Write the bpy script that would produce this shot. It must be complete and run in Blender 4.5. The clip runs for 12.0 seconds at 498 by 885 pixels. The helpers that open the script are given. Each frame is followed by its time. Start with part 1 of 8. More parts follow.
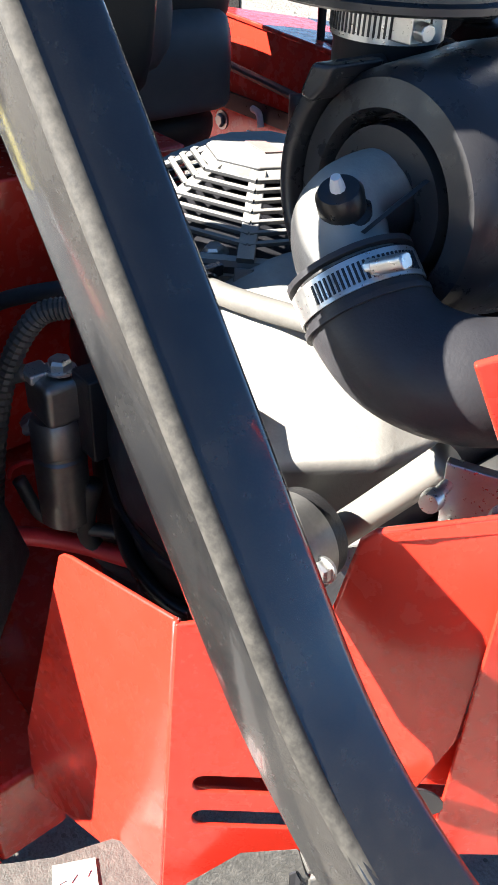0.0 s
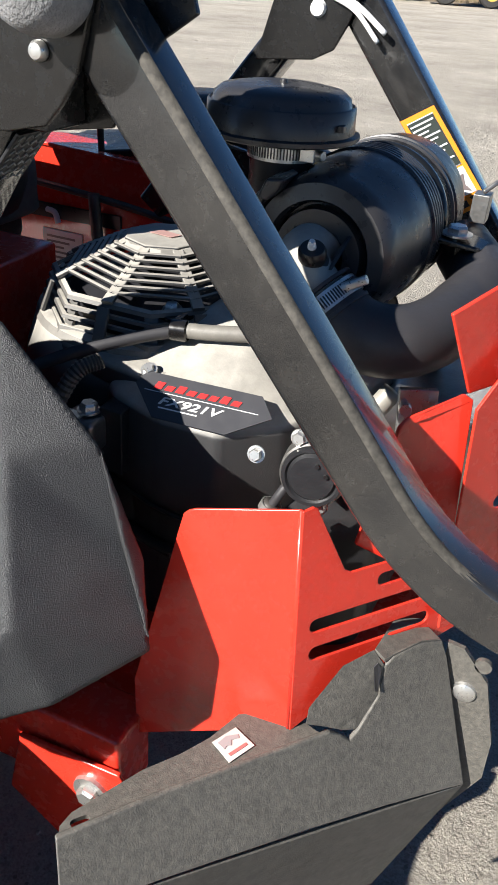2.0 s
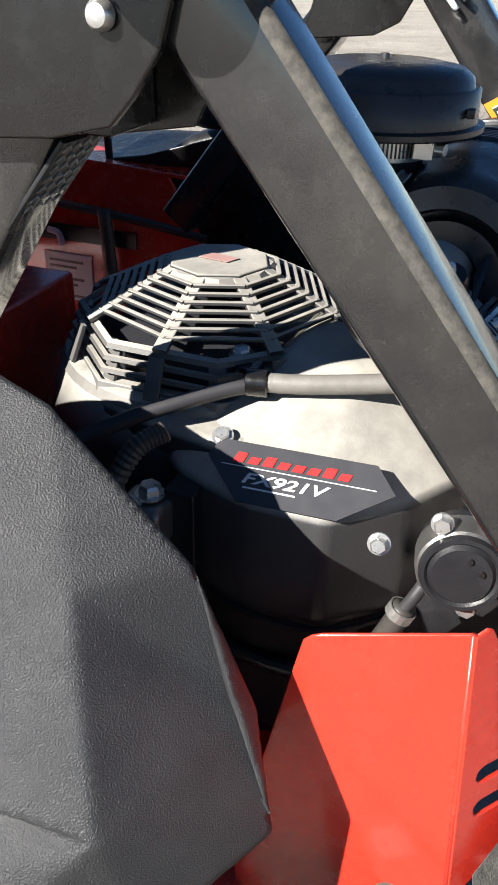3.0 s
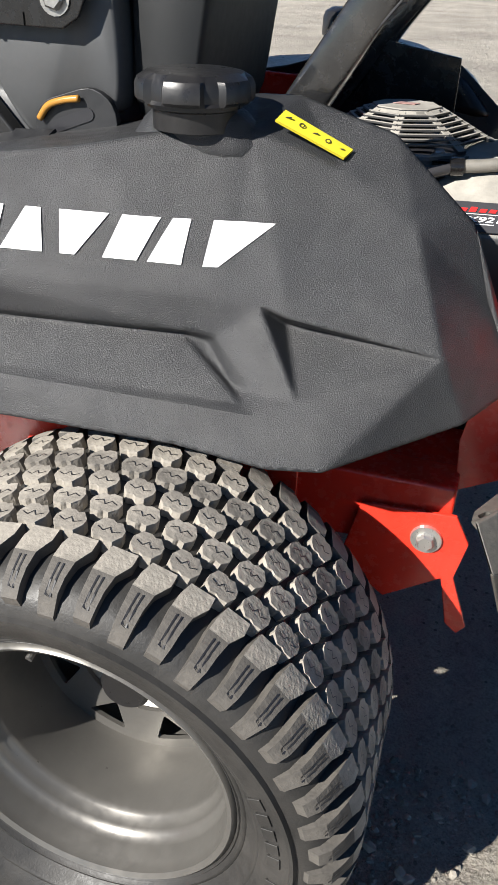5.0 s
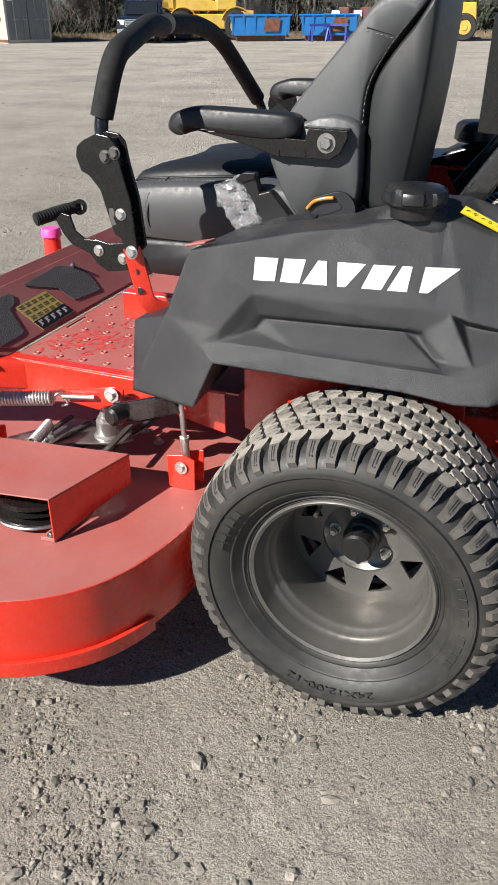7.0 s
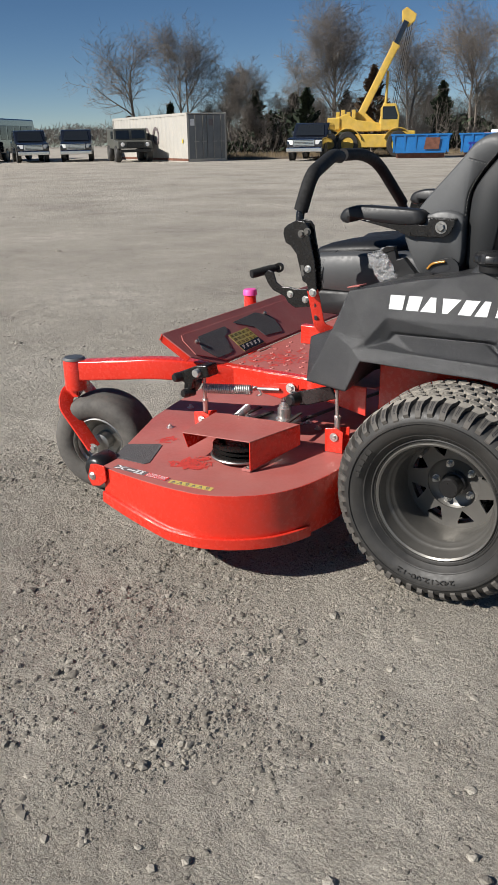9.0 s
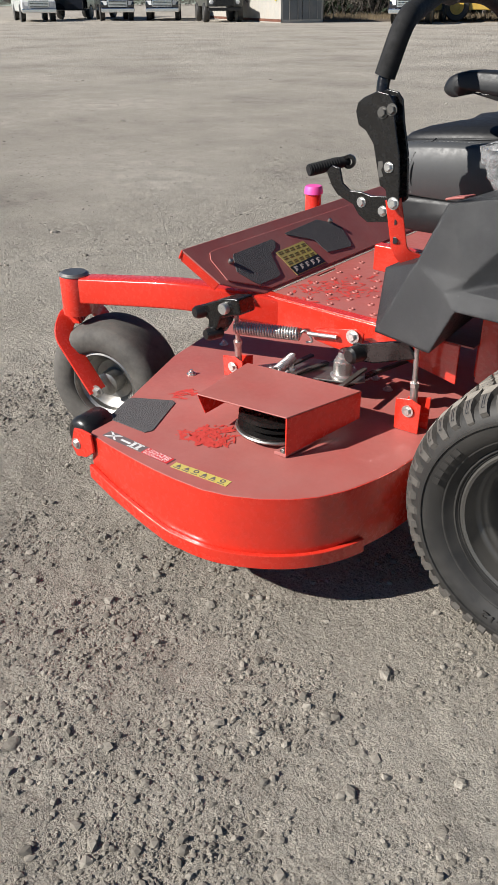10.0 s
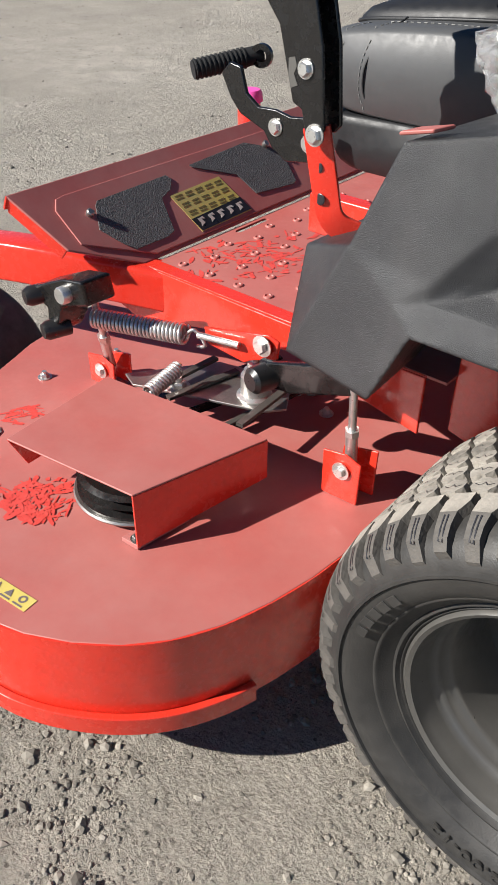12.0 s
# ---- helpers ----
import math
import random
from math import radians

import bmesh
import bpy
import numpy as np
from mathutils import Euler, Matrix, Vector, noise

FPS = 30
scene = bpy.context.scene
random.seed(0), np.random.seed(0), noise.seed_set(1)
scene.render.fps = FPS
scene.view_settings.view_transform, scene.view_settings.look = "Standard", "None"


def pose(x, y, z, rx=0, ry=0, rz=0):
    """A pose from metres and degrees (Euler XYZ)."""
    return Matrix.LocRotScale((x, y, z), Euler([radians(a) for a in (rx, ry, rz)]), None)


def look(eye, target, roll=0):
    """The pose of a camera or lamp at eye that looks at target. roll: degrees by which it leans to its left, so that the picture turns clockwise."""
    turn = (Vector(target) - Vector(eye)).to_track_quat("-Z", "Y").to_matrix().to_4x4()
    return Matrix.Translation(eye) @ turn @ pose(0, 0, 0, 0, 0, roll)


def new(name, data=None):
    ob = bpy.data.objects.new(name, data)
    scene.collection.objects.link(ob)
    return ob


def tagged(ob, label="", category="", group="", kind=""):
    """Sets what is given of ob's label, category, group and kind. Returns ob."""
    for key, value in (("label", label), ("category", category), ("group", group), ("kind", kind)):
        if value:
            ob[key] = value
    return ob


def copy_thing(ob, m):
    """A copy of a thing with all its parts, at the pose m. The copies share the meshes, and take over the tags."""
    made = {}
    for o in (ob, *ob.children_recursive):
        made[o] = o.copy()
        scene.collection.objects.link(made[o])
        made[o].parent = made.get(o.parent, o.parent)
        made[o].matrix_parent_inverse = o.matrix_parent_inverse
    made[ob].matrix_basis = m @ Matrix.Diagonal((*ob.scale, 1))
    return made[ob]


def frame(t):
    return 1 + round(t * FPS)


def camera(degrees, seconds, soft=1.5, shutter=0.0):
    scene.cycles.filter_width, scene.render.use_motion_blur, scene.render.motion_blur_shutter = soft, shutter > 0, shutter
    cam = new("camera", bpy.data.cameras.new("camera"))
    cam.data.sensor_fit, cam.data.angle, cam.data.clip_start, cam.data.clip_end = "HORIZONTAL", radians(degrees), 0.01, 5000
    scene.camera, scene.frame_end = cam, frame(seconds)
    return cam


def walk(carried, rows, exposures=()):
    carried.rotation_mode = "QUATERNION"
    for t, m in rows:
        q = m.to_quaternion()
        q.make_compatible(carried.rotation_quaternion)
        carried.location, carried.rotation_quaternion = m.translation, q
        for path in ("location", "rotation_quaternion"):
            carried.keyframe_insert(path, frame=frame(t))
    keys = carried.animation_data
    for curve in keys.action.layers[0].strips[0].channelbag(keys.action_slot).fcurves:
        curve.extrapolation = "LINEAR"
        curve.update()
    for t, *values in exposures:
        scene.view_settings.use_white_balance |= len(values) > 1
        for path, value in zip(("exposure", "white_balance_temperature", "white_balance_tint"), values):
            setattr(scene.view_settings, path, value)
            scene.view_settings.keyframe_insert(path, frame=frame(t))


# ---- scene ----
from mathutils.bvhtree import BVHTree

cam = camera(34.97, 12.0)
PATH = [
    (0, (0.658, 0.336, 1.066), (-0.523, 1.383, -0.162), 3.9),
    (0.5, (0.629, 0.296, 1.073), (-0.385, 1.573, -0.086), 4.8),
    (1, (0.613, 0.238, 1.098), (-0.254, 1.693, 0.034), 5.2),
    (1.5, (0.61, 0.081, 1.124), (-0.129, 1.624, 0.089), 4.8),
    (2, (0.599, -0.016, 1.132), (-0.029, 1.575, 0.095), 4.5),
    (2.5, (0.549, 0.012, 1.105), (-0.055, 1.611, 0.067), 2.7),
    (3, (0.444, 0.114, 1.094), (-0.146, 1.719, 0.057), 1.7),
    (3.2, (0.406, 0.122, 1.096), (-0.142, 1.742, 0.058), 2.0),
    (4.8, (0.296, -0.344, 1.023), (-0.147, 1.31, -0.01), 1.8),
    (5, (0.311, -0.413, 1.027), (-0.174, 1.222, -0.017), 1.8),
    (5.5, (0.276, -0.574, 1.063), (-0.255, 1.043, 0.012), 1.2),
    (6, (0.161, -0.724, 1.068), (-0.319, 0.906, 0.014), 1.3),
    (6.5, (0.173, -0.889, 1.143), (-0.346, 0.747, 0.117), 0.3),
    (7, (0.27, -1.065, 1.198), (-0.385, 0.568, 0.247), -0.4),
    (7.5, (0.322, -1.306, 1.224), (-0.411, 0.347, 0.37), -0.3),
    (7.7, (0.319, -1.334, 1.264), (-0.441, 0.293, 0.384), -0.5),
    (9.3, (0.673, -1.929, 1.243), (-0.383, -0.387, 0.53), -0.2),
    (9.5, (0.564, -1.702, 1.243), (-0.506, -0.212, 0.445), -0.0),
    (10, (0.321, -1.241, 1.174), (-0.775, 0.114, 0.193), -0.3),
    (10.5, (0.226, -0.983, 1.106), (-0.922, 0.255, 0.035), -0.9),
    (11, (0.153, -0.783, 1.084), (-1.021, 0.346, -0.077), -1.6),
    (11.5, (0.123, -0.654, 1.07), (-1.042, 0.447, -0.126), -1.4),
    (12, (0.071, -0.54, 1.061), (-0.968, 0.691, -0.124), 0.4),
]
walk(cam, [(t, look(eye, target, roll)) for t, eye, target, roll in PATH],
     [(0.0, 2.35), (0.5, 1.98), (1.0, 1.70), (1.5, 1.40), (2.5, 1.22), (3.2, 1.40), (5.0, 1.05), (5.8, 1.0), (6.5, 0.88), (7.0, 0.78), (7.6, 0.68), (9.3, 0.38), (9.6, 0.42), (10.5, 0.70), (12.0, 0.84)])

# world, sun, exposure
SUN_TRAVEL = Vector((0.79, 1.21, -1.0)).normalized()
world = bpy.data.worlds.new("world")
scene.world = world
world.use_nodes = True
wn = world.node_tree.nodes
sky = wn.new("ShaderNodeTexSky")
sky.sky_type = "NISHITA"
sky.sun_disc = False
sky.sun_elevation = math.asin(-SUN_TRAVEL.z)
sky.sun_rotation = math.atan2(-SUN_TRAVEL.x, -SUN_TRAVEL.y)
sky.altitude = 5000.0
sky.air_density, sky.dust_density, sky.ozone_density = 1.0, 0.0, 1.0
wn["Background"].inputs["Strength"].default_value = 0.05
deep = wn.new("ShaderNodeHueSaturation")
deep.inputs["Saturation"].default_value = 1.2
world.node_tree.links.new(sky.outputs[0], deep.inputs["Color"])
world.node_tree.links.new(deep.outputs[0], wn["Background"].inputs["Color"])
sun_data = bpy.data.lights.new("sun", "SUN")
sun_data.energy, sun_data.angle, sun_data.color = 5.0, radians(0.5), (1.0, 0.96, 0.90)
sun = new("sun", sun_data)
sun.rotation_euler = SUN_TRAVEL.to_track_quat("-Z", "Y").to_euler()
scene.view_settings.exposure = 0.4


# ---------------------------------------------------------------- materials
def material(name, color, rough=0.5, metal=0.0, vary=0.12, scale=8.0, bump=0.0, bscale=300.0, coat=0.0,
             dust=None, dust_at=0.55, dust_amount=0.0, dust_scale=6.0, by_object=0.0, spec=0.5, by_island=0.0, rvary=0.1, lit_tops=None):
    """Principled paint, plastic, rubber or metal with stains at two scales, fine relief and a dust film."""
    m = bpy.data.materials.new(name)
    m.use_nodes = True
    t, n = m.node_tree, m.node_tree.nodes
    b = n["Principled BSDF"]
    tc = n.new("ShaderNodeTexCoord")

    def tex(s, detail=6.0, rough_=0.6):
        x = n.new("ShaderNodeTexNoise")
        x.inputs["Scale"].default_value, x.inputs["Detail"].default_value = s, detail
        x.inputs["Roughness"].default_value = rough_
        t.links.new(tc.outputs["Object"], x.inputs["Vector"])
        return x

    def mix(fac, a, c):
        x = n.new("ShaderNodeMix")
        x.data_type = "RGBA"
        for sock, v in ((x.inputs[0], fac), (x.inputs[6], a), (x.inputs[7], c)):
            if hasattr(v, "is_linked"):
                t.links.new(v, sock)
            else:
                sock.default_value = v
        return x.outputs[2]

    def ramp(src, lo, hi, a=0.0, z=1.0):
        x = n.new("ShaderNodeMapRange")
        x.inputs[1].default_value, x.inputs[2].default_value = lo, hi
        x.inputs[3].default_value, x.inputs[4].default_value = a, z
        t.links.new(src, x.inputs[0])
        return x.outputs[0]

    big, fine = tex(scale), tex(scale * 9.0)
    dark = tuple(c * (1.0 - vary * 1.6) for c in color) + (1.0,)
    light = tuple(min(1.0, c * (1.0 + vary * 1.2)) for c in color) + (1.0,)
    col = mix(ramp(big.outputs[0], 0.3, 0.7), dark, light)
    col = mix(ramp(fine.outputs[0], 0.35, 0.75, 0.0, 0.35), col, dark)
    if by_object or by_island:
        info = n.new("ShaderNodeObjectInfo") if by_object else n.new("ShaderNodeNewGeometry")
        src = info.outputs["Random"] if by_object else info.outputs["Random Per Island"]
        k = by_object or by_island
        hsv = n.new("ShaderNodeHueSaturation")
        t.links.new(ramp(src, 0, 1, 1.0 - k, 1.0 + k), hsv.inputs["Value"])
        t.links.new(col, hsv.inputs["Color"])
        col = hsv.outputs[0]
    rsrc = ramp(fine.outputs[0], 0.3, 0.7, max(0.03, rough - rvary), min(1.0, rough + rvary))
    if dust:
        d = tex(dust_scale, 9.0, 0.7)
        dm = ramp(d.outputs[0], dust_at - 0.16, dust_at + 0.14, dust_amount * 0.25, dust_amount)
        if lit_tops:
            # dust tone kept to faces that look up, to paint sunlight on them
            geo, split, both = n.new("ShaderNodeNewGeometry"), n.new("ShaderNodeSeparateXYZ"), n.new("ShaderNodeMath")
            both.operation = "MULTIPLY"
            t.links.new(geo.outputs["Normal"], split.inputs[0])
            t.links.new(ramp(split.outputs[2], lit_tops[0], lit_tops[1]), both.inputs[0])
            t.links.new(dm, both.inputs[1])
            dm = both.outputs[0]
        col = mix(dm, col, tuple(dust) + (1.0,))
        r = n.new("ShaderNodeMix")
        t.links.new(dm, r.inputs[0])
        t.links.new(rsrc, r.inputs[2])
        r.inputs[3].default_value = 0.9
        rsrc = r.outputs[0]
    t.links.new(col, b.inputs["Base Color"])
    t.links.new(rsrc, b.inputs["Roughness"])
    b.inputs["Metallic"].default_value = metal
    b.inputs["Specular IOR Level"].default_value = spec
    b.inputs["Coat Weight"].default_value = coat
    b.inputs["Coat Roughness"].default_value = 0.08
    if bump:
        bt = tex(bscale, 3.0, 0.55)
        bn = n.new("ShaderNodeBump")
        bn.inputs["Strength"].default_value, bn.inputs["Distance"].default_value = bump, 1.0 / bscale
        t.links.new(bt.outputs[0], bn.inputs["Height"])
        t.links.new(bn.outputs[0], b.inputs["Normal"])
    return m


DUST = (0.42, 0.36, 0.29)
RED = material("red_paint", (0.71, 0.033, 0.016), 0.24, vary=0.04, coat=0.35, dust=DUST, dust_at=0.66, dust_amount=0.05)
RED_DUSTY = material("dusty_red_paint", (0.40, 0.084, 0.070), 0.36, vary=0.06, dust=(0.47, 0.28, 0.25), dust_at=0.5, dust_amount=0.34, dust_scale=3.0)
RED_DARK = material("foot_plate_paint", (0.42, 0.095, 0.085), 0.50, vary=0.08, dust=(0.47, 0.28, 0.25), dust_at=0.5, dust_amount=0.40)
BLACK = material("black_paint", (0.004, 0.0042, 0.005), 0.24, vary=0.1, coat=0.15, dust=DUST, dust_at=0.72, dust_amount=0.05, dust_scale=12)
TUBE_BLACK = material("dusty_black_paint", (0.010, 0.0108, 0.0125), 0.17, vary=0.2, coat=0.85, bump=0.05, bscale=420, dust=(0.20, 0.18, 0.15), dust_at=0.57, dust_amount=0.12, dust_scale=18, spec=0.55)
PLASTIC = material("moulded_plastic", (0.017, 0.018, 0.0205), 0.40, vary=0.2, scale=5, bump=0.9, bscale=860, dust=(0.20, 0.195, 0.185), dust_at=0.60, dust_amount=0.17, dust_scale=7)
PLASTIC_S = material("smooth_black_plastic", (0.008, 0.0085, 0.010), 0.33, vary=0.1, bump=0.08, bscale=700, dust=DUST, dust_at=0.70, dust_amount=0.06)
# pale tops over charcoal sides: sun and shade put into the cover's colour
COVER = material("engine_cover_plastic", (0.045, 0.045, 0.046), 0.40, vary=0.06, bump=0.10, bscale=500, dust=(0.42, 0.395, 0.345), dust_at=0.42, dust_amount=0.94, lit_tops=(0.25, 0.72), spec=0.7)
COVER_DARK = material("engine_dark_cover", (0.010, 0.011, 0.014), 0.42, vary=0.1, bump=0.15, bscale=450, dust=DUST, dust_at=0.70, dust_amount=0.06)
RUBBER = material("tyre_rubber", (0.017, 0.0168, 0.0165), 0.52, vary=0.12, bump=0.15, bscale=400, dust=(0.22, 0.20, 0.175), dust_at=0.57, dust_amount=0.15, dust_scale=9)
TREAD = material("tread_rubber", (0.06, 0.056, 0.052), 0.8, vary=0.2, bump=0.3, bscale=200, dust=(0.44, 0.40, 0.34), dust_at=0.46, dust_amount=0.75, dust_scale=14, by_object=0.12)
LUG = material("shoulder_rubber", (0.045, 0.042, 0.039), 0.7, vary=0.15, bump=0.25, bscale=250, dust=(0.30, 0.27, 0.23), dust_at=0.54, dust_amount=0.32, dust_scale=16)
RIM = material("grey_painted_steel", (0.145, 0.14, 0.13), 0.34, metal=0.5, vary=0.08, dust=(0.28, 0.25, 0.21), dust_at=0.62, dust_amount=0.18)
STEEL = material("zinc_steel", (0.68, 0.67, 0.64), 0.34, metal=0.85, vary=0.08, scale=40)
STEEL_DULL = material("dull_steel", (0.35, 0.34, 0.32), 0.42, metal=0.9, vary=0.15, scale=30)
EDGE_DUST = material("dust_worn_edge", (0.024, 0.023, 0.021), 0.70, vary=0.3, scale=30, dust=(0.14, 0.128, 0.108), dust_at=0.54, dust_amount=0.55, dust_scale=160, spec=0.25)
BUMPER = material("dusty_grey_steel", (0.055, 0.053, 0.048), 0.5, vary=0.2, bump=0.35, bscale=600, dust=(0.28, 0.255, 0.215), dust_at=0.53, dust_amount=0.34, dust_scale=170)
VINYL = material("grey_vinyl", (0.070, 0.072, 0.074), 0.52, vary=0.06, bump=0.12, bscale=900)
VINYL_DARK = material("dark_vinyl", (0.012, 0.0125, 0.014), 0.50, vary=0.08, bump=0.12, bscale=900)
FOAM = material("foam_grip", (0.008, 0.008, 0.0085), 0.8, vary=0.15, bump=0.3, bscale=900)
GRIT = material("grit_pad", (0.030, 0.030, 0.032), 0.7, vary=0.4, scale=60, bump=1.0, bscale=330, dust=(0.30, 0.30, 0.30), dust_at=0.58, dust_amount=0.55, dust_scale=330)
CASTER_RUBBER = material("dusty_caster_rubber", (0.030, 0.029, 0.028), 0.72, vary=0.12, bump=0.2, bscale=300, dust=(0.24, 0.22, 0.195), dust_at=0.48, dust_amount=0.42, dust_scale=11)
WHITE = material("white_decal", (0.78, 0.78, 0.77), 0.45, vary=0.03)
DECAL_BLACK = material("black_decal", (0.02, 0.02, 0.023), 0.35, vary=0.05)
DECAL_RED = material("red_decal", (0.62, 0.03, 0.03), 0.4, vary=0.05)
YELLOW_DECAL = material("yellow_decal", (0.62, 0.50, 0.10), 0.5, vary=0.06, dust=DUST, dust_amount=0.3)
YELLOW_TAG = material("yellow_tag", (0.66, 0.54, 0.03), 0.5, vary=0.05)
LABEL_INK = material("brown_label_print", (0.20, 0.155, 0.05), 0.5, vary=0.1)
ORANGE_DECAL = material("orange_decal", (0.85, 0.27, 0.02), 0.45, vary=0.05)
HOSE = material("black_hose", (0.02, 0.02, 0.021), 0.45, vary=0.1, dust=DUST, dust_amount=0.15)
HOSE_GREY = material("grey_braid_hose", (0.17, 0.16, 0.14), 0.6, vary=0.15, scale=60)
RED_SCUFF = material("rubbed_red_paint", (0.66, 0.048, 0.036), 0.35, vary=0.1, scale=60, dust=(0.46, 0.14, 0.12), dust_at=0.5, dust_amount=0.3, dust_scale=60)
CANISTER = material("canister_plastic", (0.022, 0.023, 0.027), 0.30, vary=0.1, bump=0.06, bscale=500, dust=DUST, dust_at=0.68, dust_amount=0.08)
CANISTER_BAND = material("glossy_black", (0.01, 0.011, 0.012), 0.12, vary=0.05)
HOSE_MATTE = material("matte_rubber", (0.032, 0.031, 0.034), 0.52, vary=0.08, bump=0.1, bscale=500)
TUBE_PALE = material("pale_metal_tube", (0.34, 0.32, 0.28), 0.42, metal=0.3, vary=0.1)
FOAM_GREY = material("grey_foam", (0.20, 0.20, 0.20), 0.9, vary=0.25, scale=40, bump=0.8, bscale=420)
DECAL_DARK = material("dark_decal", (0.05, 0.05, 0.055), 0.4, vary=0.08)
DECAL_GREEN = material("decal_text_block", (0.03, 0.04, 0.035), 0.45, vary=0.1)
COVER_MARK = material("faded_red_mark", (0.42, 0.25, 0.22), 0.5, vary=0.1)
STICKER_GREY = material("faded_grey_print", (0.32, 0.29, 0.29), 0.6, vary=0.05)
STICKER_PINK = material("faded_red_print", (0.52, 0.14, 0.13), 0.6, vary=0.05)
STICKER = material("dusty_white_sticker", (0.6, 0.56, 0.52), 0.6, vary=0.05, dust=DUST, dust_amount=0.4)
DECAL_GREY = material("grey_decal", (0.16, 0.13, 0.13), 0.5, vary=0.1)
THREAD = material("pale_thread", (0.22, 0.22, 0.21), 0.8)
SHELL = material("seat_shell", (0.012, 0.013, 0.014), 0.52, vary=0.1, rvary=0.04)
AMBER = material("amber_plastic", (0.42, 0.20, 0.035), 0.25, vary=0.05)
CLEAR = bpy.data.materials.new("clear_film")
CLEAR.use_nodes = True
CLEAR.node_tree.nodes["Principled BSDF"].inputs["Transmission Weight"].default_value = 0.8
CLEAR.node_tree.nodes["Principled BSDF"].inputs["Roughness"].default_value = 0.10
CLEAR.node_tree.nodes["Principled BSDF"].inputs["IOR"].default_value = 1.4
PINK = material("pink_tape", (0.85, 0.10, 0.42), 0.5)


# ---------------------------------------------------------------- mesh helpers
def part(name, bm, mat, parent, label="", smooth=False, bevel=0.0, segments=2, angle=25.0):
    """Link a bmesh as one mesh object under a thing or part."""
    bmesh.ops.recalc_face_normals(bm, faces=bm.faces)
    me = bpy.data.meshes.new(name)
    bm.to_mesh(me)
    bm.free()
    me.materials.append(mat)
    if smooth:
        me.shade_smooth()
        if smooth is not True:
            me.set_sharp_from_angle(angle=radians(smooth))
    ob = new(name, me)
    if parent is not None:
        ob.parent = parent
    if label:
        tagged(ob, label)
    if bevel:
        mod = ob.modifiers.new("edges", "BEVEL")
        mod.width, mod.segments, mod.limit_method, mod.angle_limit = bevel, segments, "ANGLE", radians(angle)
        mod.harden_normals = True
        me.shade_smooth()
        me.set_sharp_from_angle(angle=radians(angle))
    return ob


def thing(name, label, category, at=(0, 0, 0), group="", kind=""):
    ob = new(name)
    ob.empty_display_size = 0.1
    ob.location = at
    return tagged(ob, label, category, group, kind)


def V(*a):
    return Vector(a)


def join(*bms):
    """Several bmeshes as one."""
    out = bmesh.new()
    for b in bms:
        me = bpy.data.meshes.new("tmp")
        b.to_mesh(me)
        b.free()
        out.from_mesh(me)
        bpy.data.meshes.remove(me)
    return out


def box(lo, hi, turn=None, at=None):
    bm = bmesh.new()
    bmesh.ops.create_cube(bm, size=1.0)
    lo, hi = Vector(lo), Vector(hi)
    c = (lo + hi) / 2
    for v in bm.verts:
        v.co = Vector((v.co.x * (hi.x - lo.x), v.co.y * (hi.y - lo.y), v.co.z * (hi.z - lo.z))) + c
    if turn is not None:
        o = Vector(at) if at is not None else c
        for v in bm.verts:
            v.co = turn @ (v.co - o) + o
    return bm


def prism(points, vec):
    """A polygon given in space, pushed along vec."""
    bm = bmesh.new()
    a = [bm.verts.new(p) for p in points]
    b = [bm.verts.new(Vector(p) + Vector(vec)) for p in points]
    bm.faces.new(a)
    bm.faces.new(b[::-1])
    for i in range(len(a)):
        j = (i + 1) % len(a)
        bm.faces.new((a[i], b[i], b[j], a[j]))
    return bm


def plate(outer, holes, o, u, v, thick):
    """A flat plate with holes: 2D loops in the frame o, u, v, with its thickness along u x v."""
    o, u, v = Vector(o), Vector(u), Vector(v)
    nrm = u.cross(v).normalized()
    bm = bmesh.new()
    edges = []
    for loop in [outer] + list(holes):
        vs = [bm.verts.new(o + u * p[0] + v * p[1]) for p in loop]
        edges += [bm.edges.new((vs[i], vs[(i + 1) % len(vs)])) for i in range(len(vs))]
    bmesh.ops.triangle_fill(bm, use_beauty=True, use_dissolve=False, edges=edges, normal=nrm)
    got = bmesh.ops.extrude_face_region(bm, geom=bm.faces[:])
    for e in got["geom"]:
        if isinstance(e, bmesh.types.BMVert):
            e.co += nrm * thick
    bmesh.ops.recalc_face_normals(bm, faces=bm.faces)
    return bm


def slot(x, y, length, width, turn=0.0, n=6):
    """A rounded slot as a 2D loop."""
    r, pts = width / 2, []
    for side, s in ((1, 1), (-1, -1)):
        for k in range(n + 1):
            a = -math.pi / 2 + math.pi * k / n + (0 if side > 0 else math.pi)
            pts.append((side * (length / 2 - r) + r * math.cos(a), r * math.sin(a)))
    c, s = math.cos(turn), math.sin(turn)
    return [(x + px * c - py * s, y + px * s + py * c) for px, py in pts]


def ring2(x, y, r, n=16):
    return [(x + r * math.cos(2 * math.pi * k / n), y + r * math.sin(2 * math.pi * k / n)) for k in range(n)]


def fillet(points, radius, n=6):
    """A path with rounded corners."""
    pts = [Vector(p) for p in points]
    out = [pts[0]]
    for a, b, c in zip(pts, pts[1:], pts[2:]):
        r = min(radius, (a - b).length * 0.45, (c - b).length * 0.45)
        p, q = b + (a - b).normalized() * r, b + (c - b).normalized() * r
        for k in range(n + 1):
            t = k / n
            out.append(p * (1 - t) ** 2 + b * 2 * t * (1 - t) + q * t * t)
    return out + [pts[-1]]


